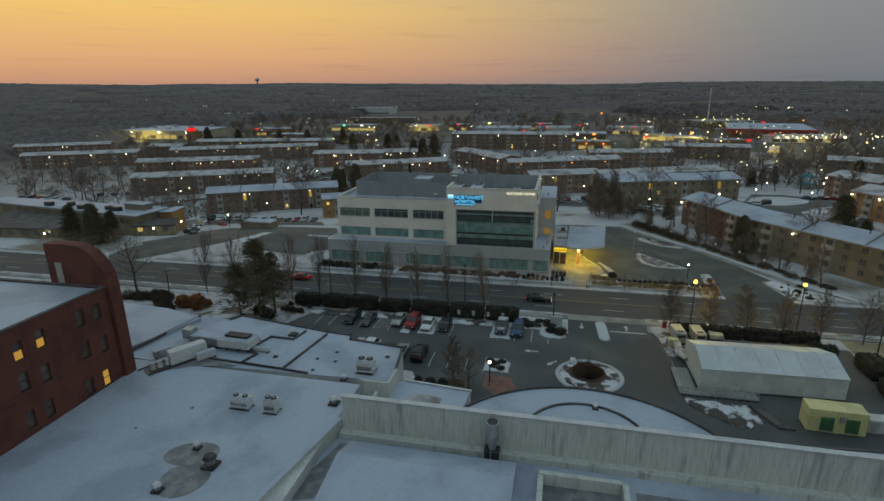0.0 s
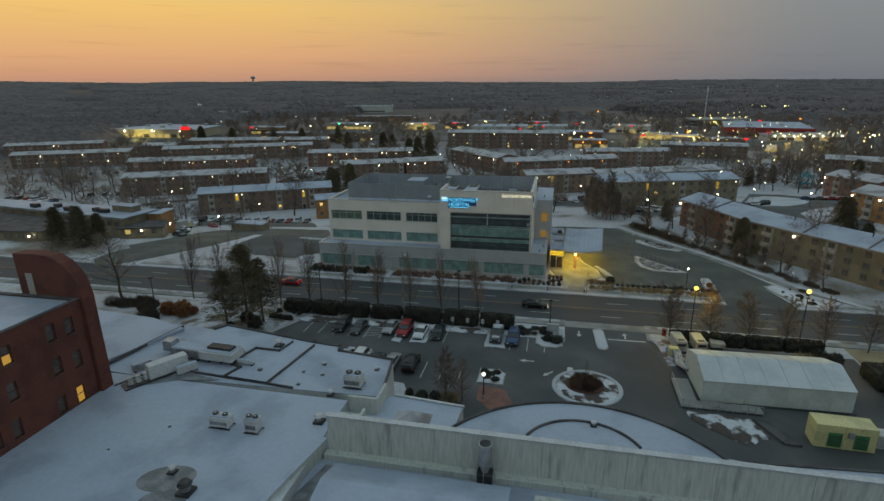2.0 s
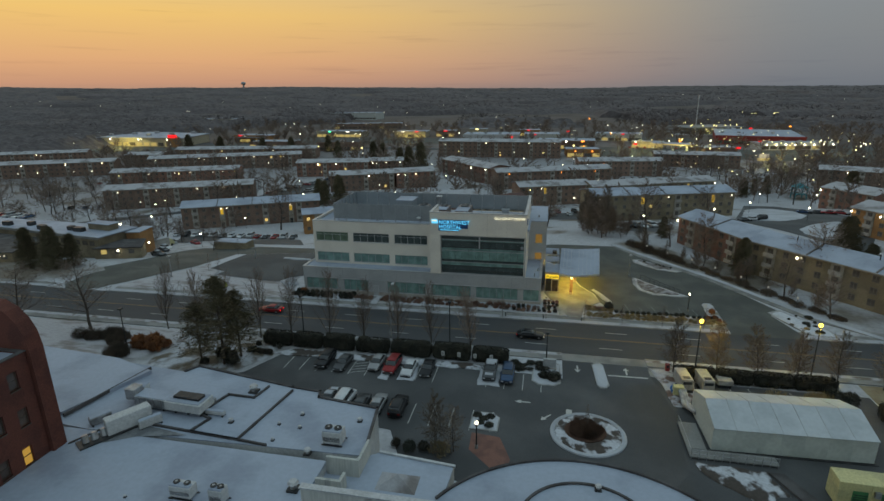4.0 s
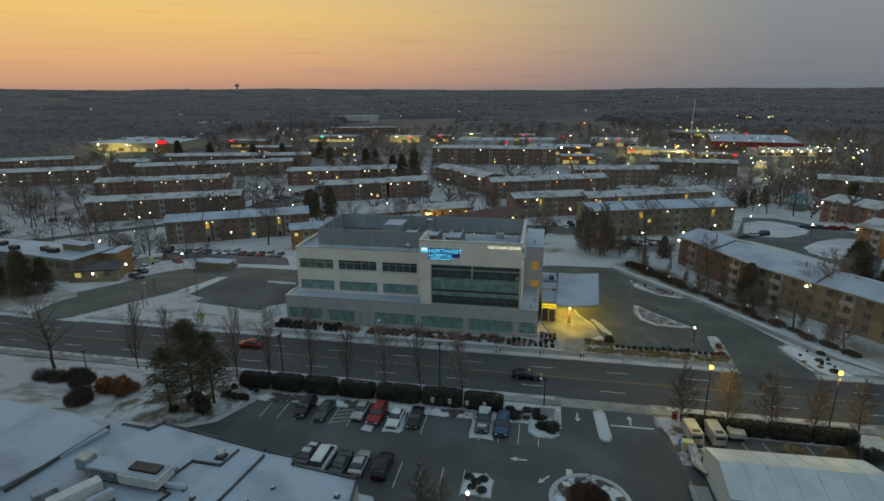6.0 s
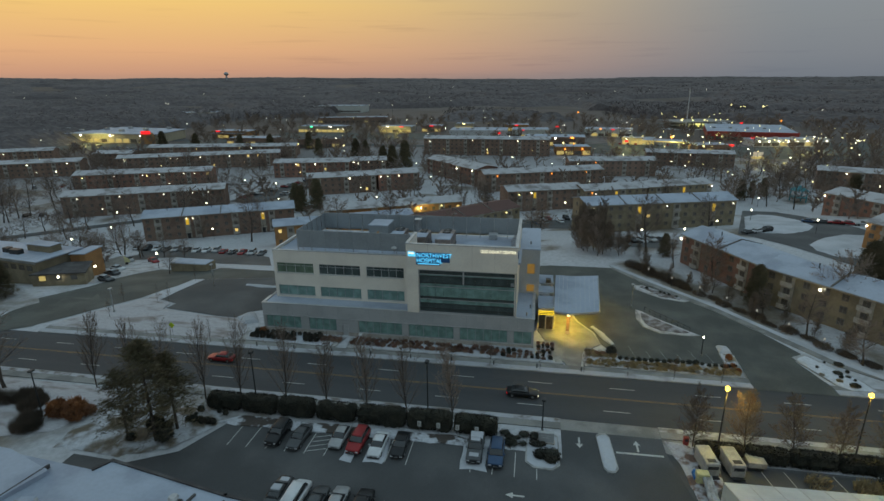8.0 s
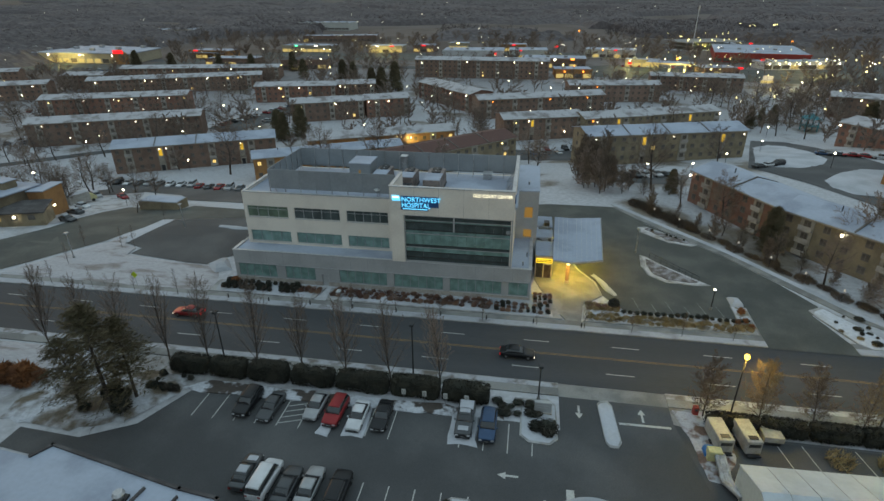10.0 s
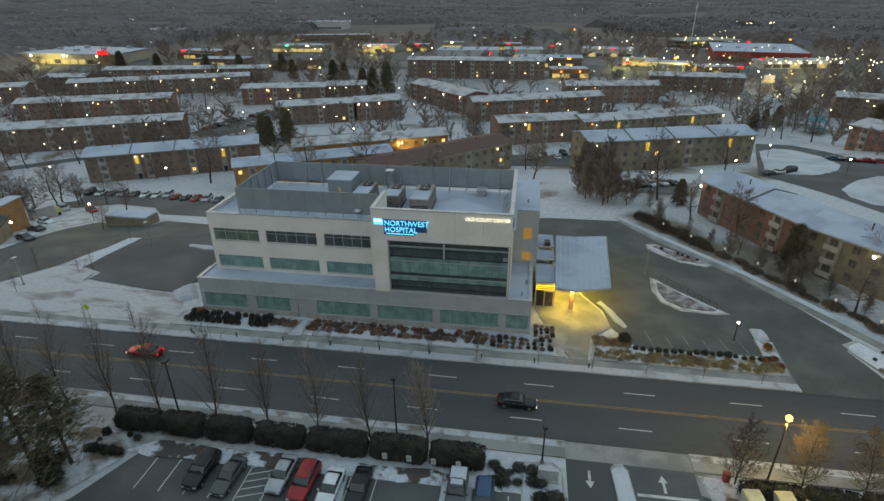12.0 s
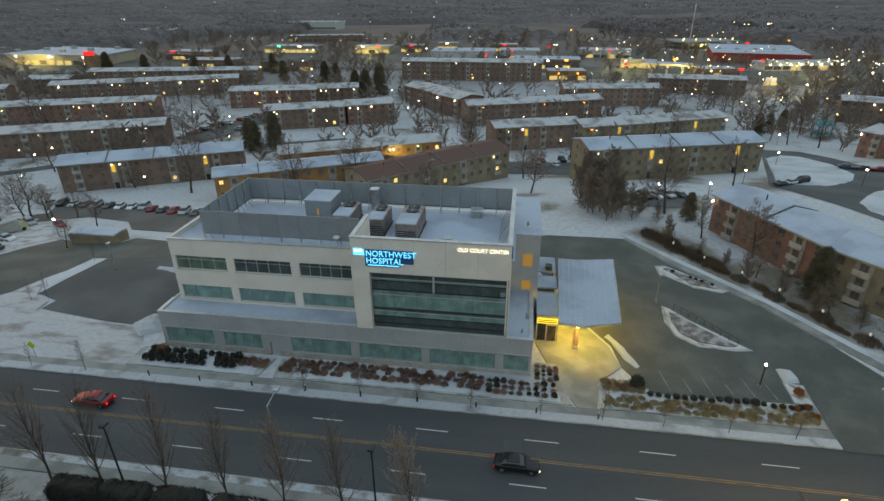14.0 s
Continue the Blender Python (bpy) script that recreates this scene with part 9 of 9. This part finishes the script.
for k in range(14):
    shrub(rs.choice(("straw", "straw", "low", "dark")), rs.uniform(44.6, 49.5), rs.uniform(-4, 4), s=rs.uniform(.4, .75))
for k in range(10):
    f = rs.random()
    shrub("dark", 23.6 + 7.6 * f, 34.4 - 6.2 * f, .3, s=.5)
for k in range(5):
    b = thing("island_bush", "dark red-brown bare bush in the round bed", "bush", pose(6.6 + 1.1 * math.cos(1.26 * k), -40.2 + 1.0 * math.sin(1.26 * k), .4, 0, 0, 70 * k), "bushes in the round bed")
    part("brushwood", brush(140 + k, 1.1, 1.0, 1.5, 900), M_BRUSHRED, b)
for k in range(9):
    shrub("low", rs.uniform(.4, 2.9), rs.uniform(-28.2, -23.2), .2, s=rs.uniform(.6, 1.1))
for k in range(7):
    shrub("low", rs.uniform(-7.4, -5.2), rs.uniform(-41.4, -38.8), .2, s=.55)
for k in range(10):
    shrub("low", rs.uniform(-3.8, -.8), rs.uniform(-25.4, -23.2), .1, s=.6)
for k in range(12):
    shrub("dark", rs.uniform(-47.4, -42.4), rs.uniform(-28.0, -25.0), .2, s=rs.uniform(.7, 1.3))
for k in range(7):
    shrub("dark", rs.uniform(-53, -47), rs.uniform(-33, -29.5), .35, s=rs.uniform(1.2, 2.4))
for k in range(14):
    shrub("rust", rs.uniform(-68.4, -62.6), rs.uniform(-30.2, -28.2), .05, s=rs.uniform(1.0, 1.5))
for x, y, k_, s in ((-14.5, -47.6, "round", 1.5), (-12.8, -47.2, "round", 1.3), (-16.4, -47.0, "dark", 1.2), (-10.8, -47.0, "straw", 1.6), (33.0, -27.2, "straw", 2.0), (38.4, -27.6, "straw", 2.2), (40.5, -27.0, "round", 2.2), (42.4, -27.2, "round", 2.0)):
    shrub(k_, x, y, .03, s)
copy_thing(redt[0], pose(-11.6, -46.2, 0, 0, 0, 30) @ Matrix.Scale(.85, 4))
copy_thing(redt[1], pose(-9.2, -46.8, 0, 0, 0, 130) @ Matrix.Scale(.75, 4))
copy_thing(sap[1], pose(6.8, -39.8, .3, 0, 0, 0) @ Matrix.Scale(.8, 4))


# ---------------------------------------------------------------- distant woods, one mass
# Matches the canopy colour, with the same haze painted in.
M_WOODTWIG = mat("dark_woodland_twigs", (.118, .102, .102), .95, (.094, .082, .082), .01, .3, .0, grain=.2)


def far_woods():
    """Canopy of the wooded slopes: one uneven sheet of treetops, open where the fields and houses are."""
    g = Geo()
    na, nr = 500, 350
    for j in range(nr + 1):
        d = 430 * 1.0062 ** j
        for i in range(na + 1):
            a = math.radians(18 + 160 * i / na)
            x, y = d * math.cos(a), d * math.sin(a)
            n1 = noise.noise((x / 170, y / 170, 1.7))
            open_ = smoothstep(-.12, -.30, n1) if d > 900 else smoothstep(.16 + (900 - d) / 1500, .02 + (900 - d) / 1500, n1)
            top = 10 + 2.2 * noise.noise((x / 22, y / 22, 3)) + 3.4 * noise.noise((x / 8.5, y / 8.5, 5)) + 2.2 * noise.noise((x / 3.1, y / 3.1, 8))
            open_ = min(max(open_, smoothstep(700, 625, d)), max(smoothstep(-450, -410, x) if x < 0 else smoothstep(400, 370, x), smoothstep(480, 440, d))) if d < 900 else open_
            g.v.append((x, y, hill(x, y) - 3 * open_ + max(0.5, top) * (1 - open_)))
    for j in range(nr):
        b = j * (na + 1)
        g.f += [(b + i, b + na + 1 + i, b + na + 2 + i, b + 1 + i) for i in range(na)]
    tagged(part("woods", g, M_WOODS), "dark bare winter woods on the far slopes", "woods", kind="stuff")
    # single trees standing out at the wood's near edge
    r = random.Random(77)
    e, made = Geo(), 0
    while made < 17000:
        a, d = math.radians(r.uniform(25, 170)), 560 + 2300 * r.random() ** 1.25
        x, y = d * math.cos(a), d * math.sin(a)
        if noise.noise((x / 170, y / 170, 1.7)) < .02 or d < 720 and -520 < x < 440:
            continue
        made += 1
        s, z = r.uniform(.7, 1.1), hill(x, y)
        for _ in range(12):
            u, t, q = r.uniform(0, 6.3), r.random(), r.random() ** .5
            p = Vector((x + math.cos(u) * 4 * q, y + math.sin(u) * 4 * q, z + 13 * s * (.2 + .75 * t)))
            tip = Vector((r.gauss(0, .5), r.gauss(0, .5), 1.0)).normalized()
            twig_tri(e, p, tip, s * r.uniform(2.0, 4.2), s * r.uniform(.25, .6))
    tagged(part("wood_edge", e, M_WOODTWIG), "thin bare trees at the edge of the woods", "trees", kind="stuff")


far_woods()
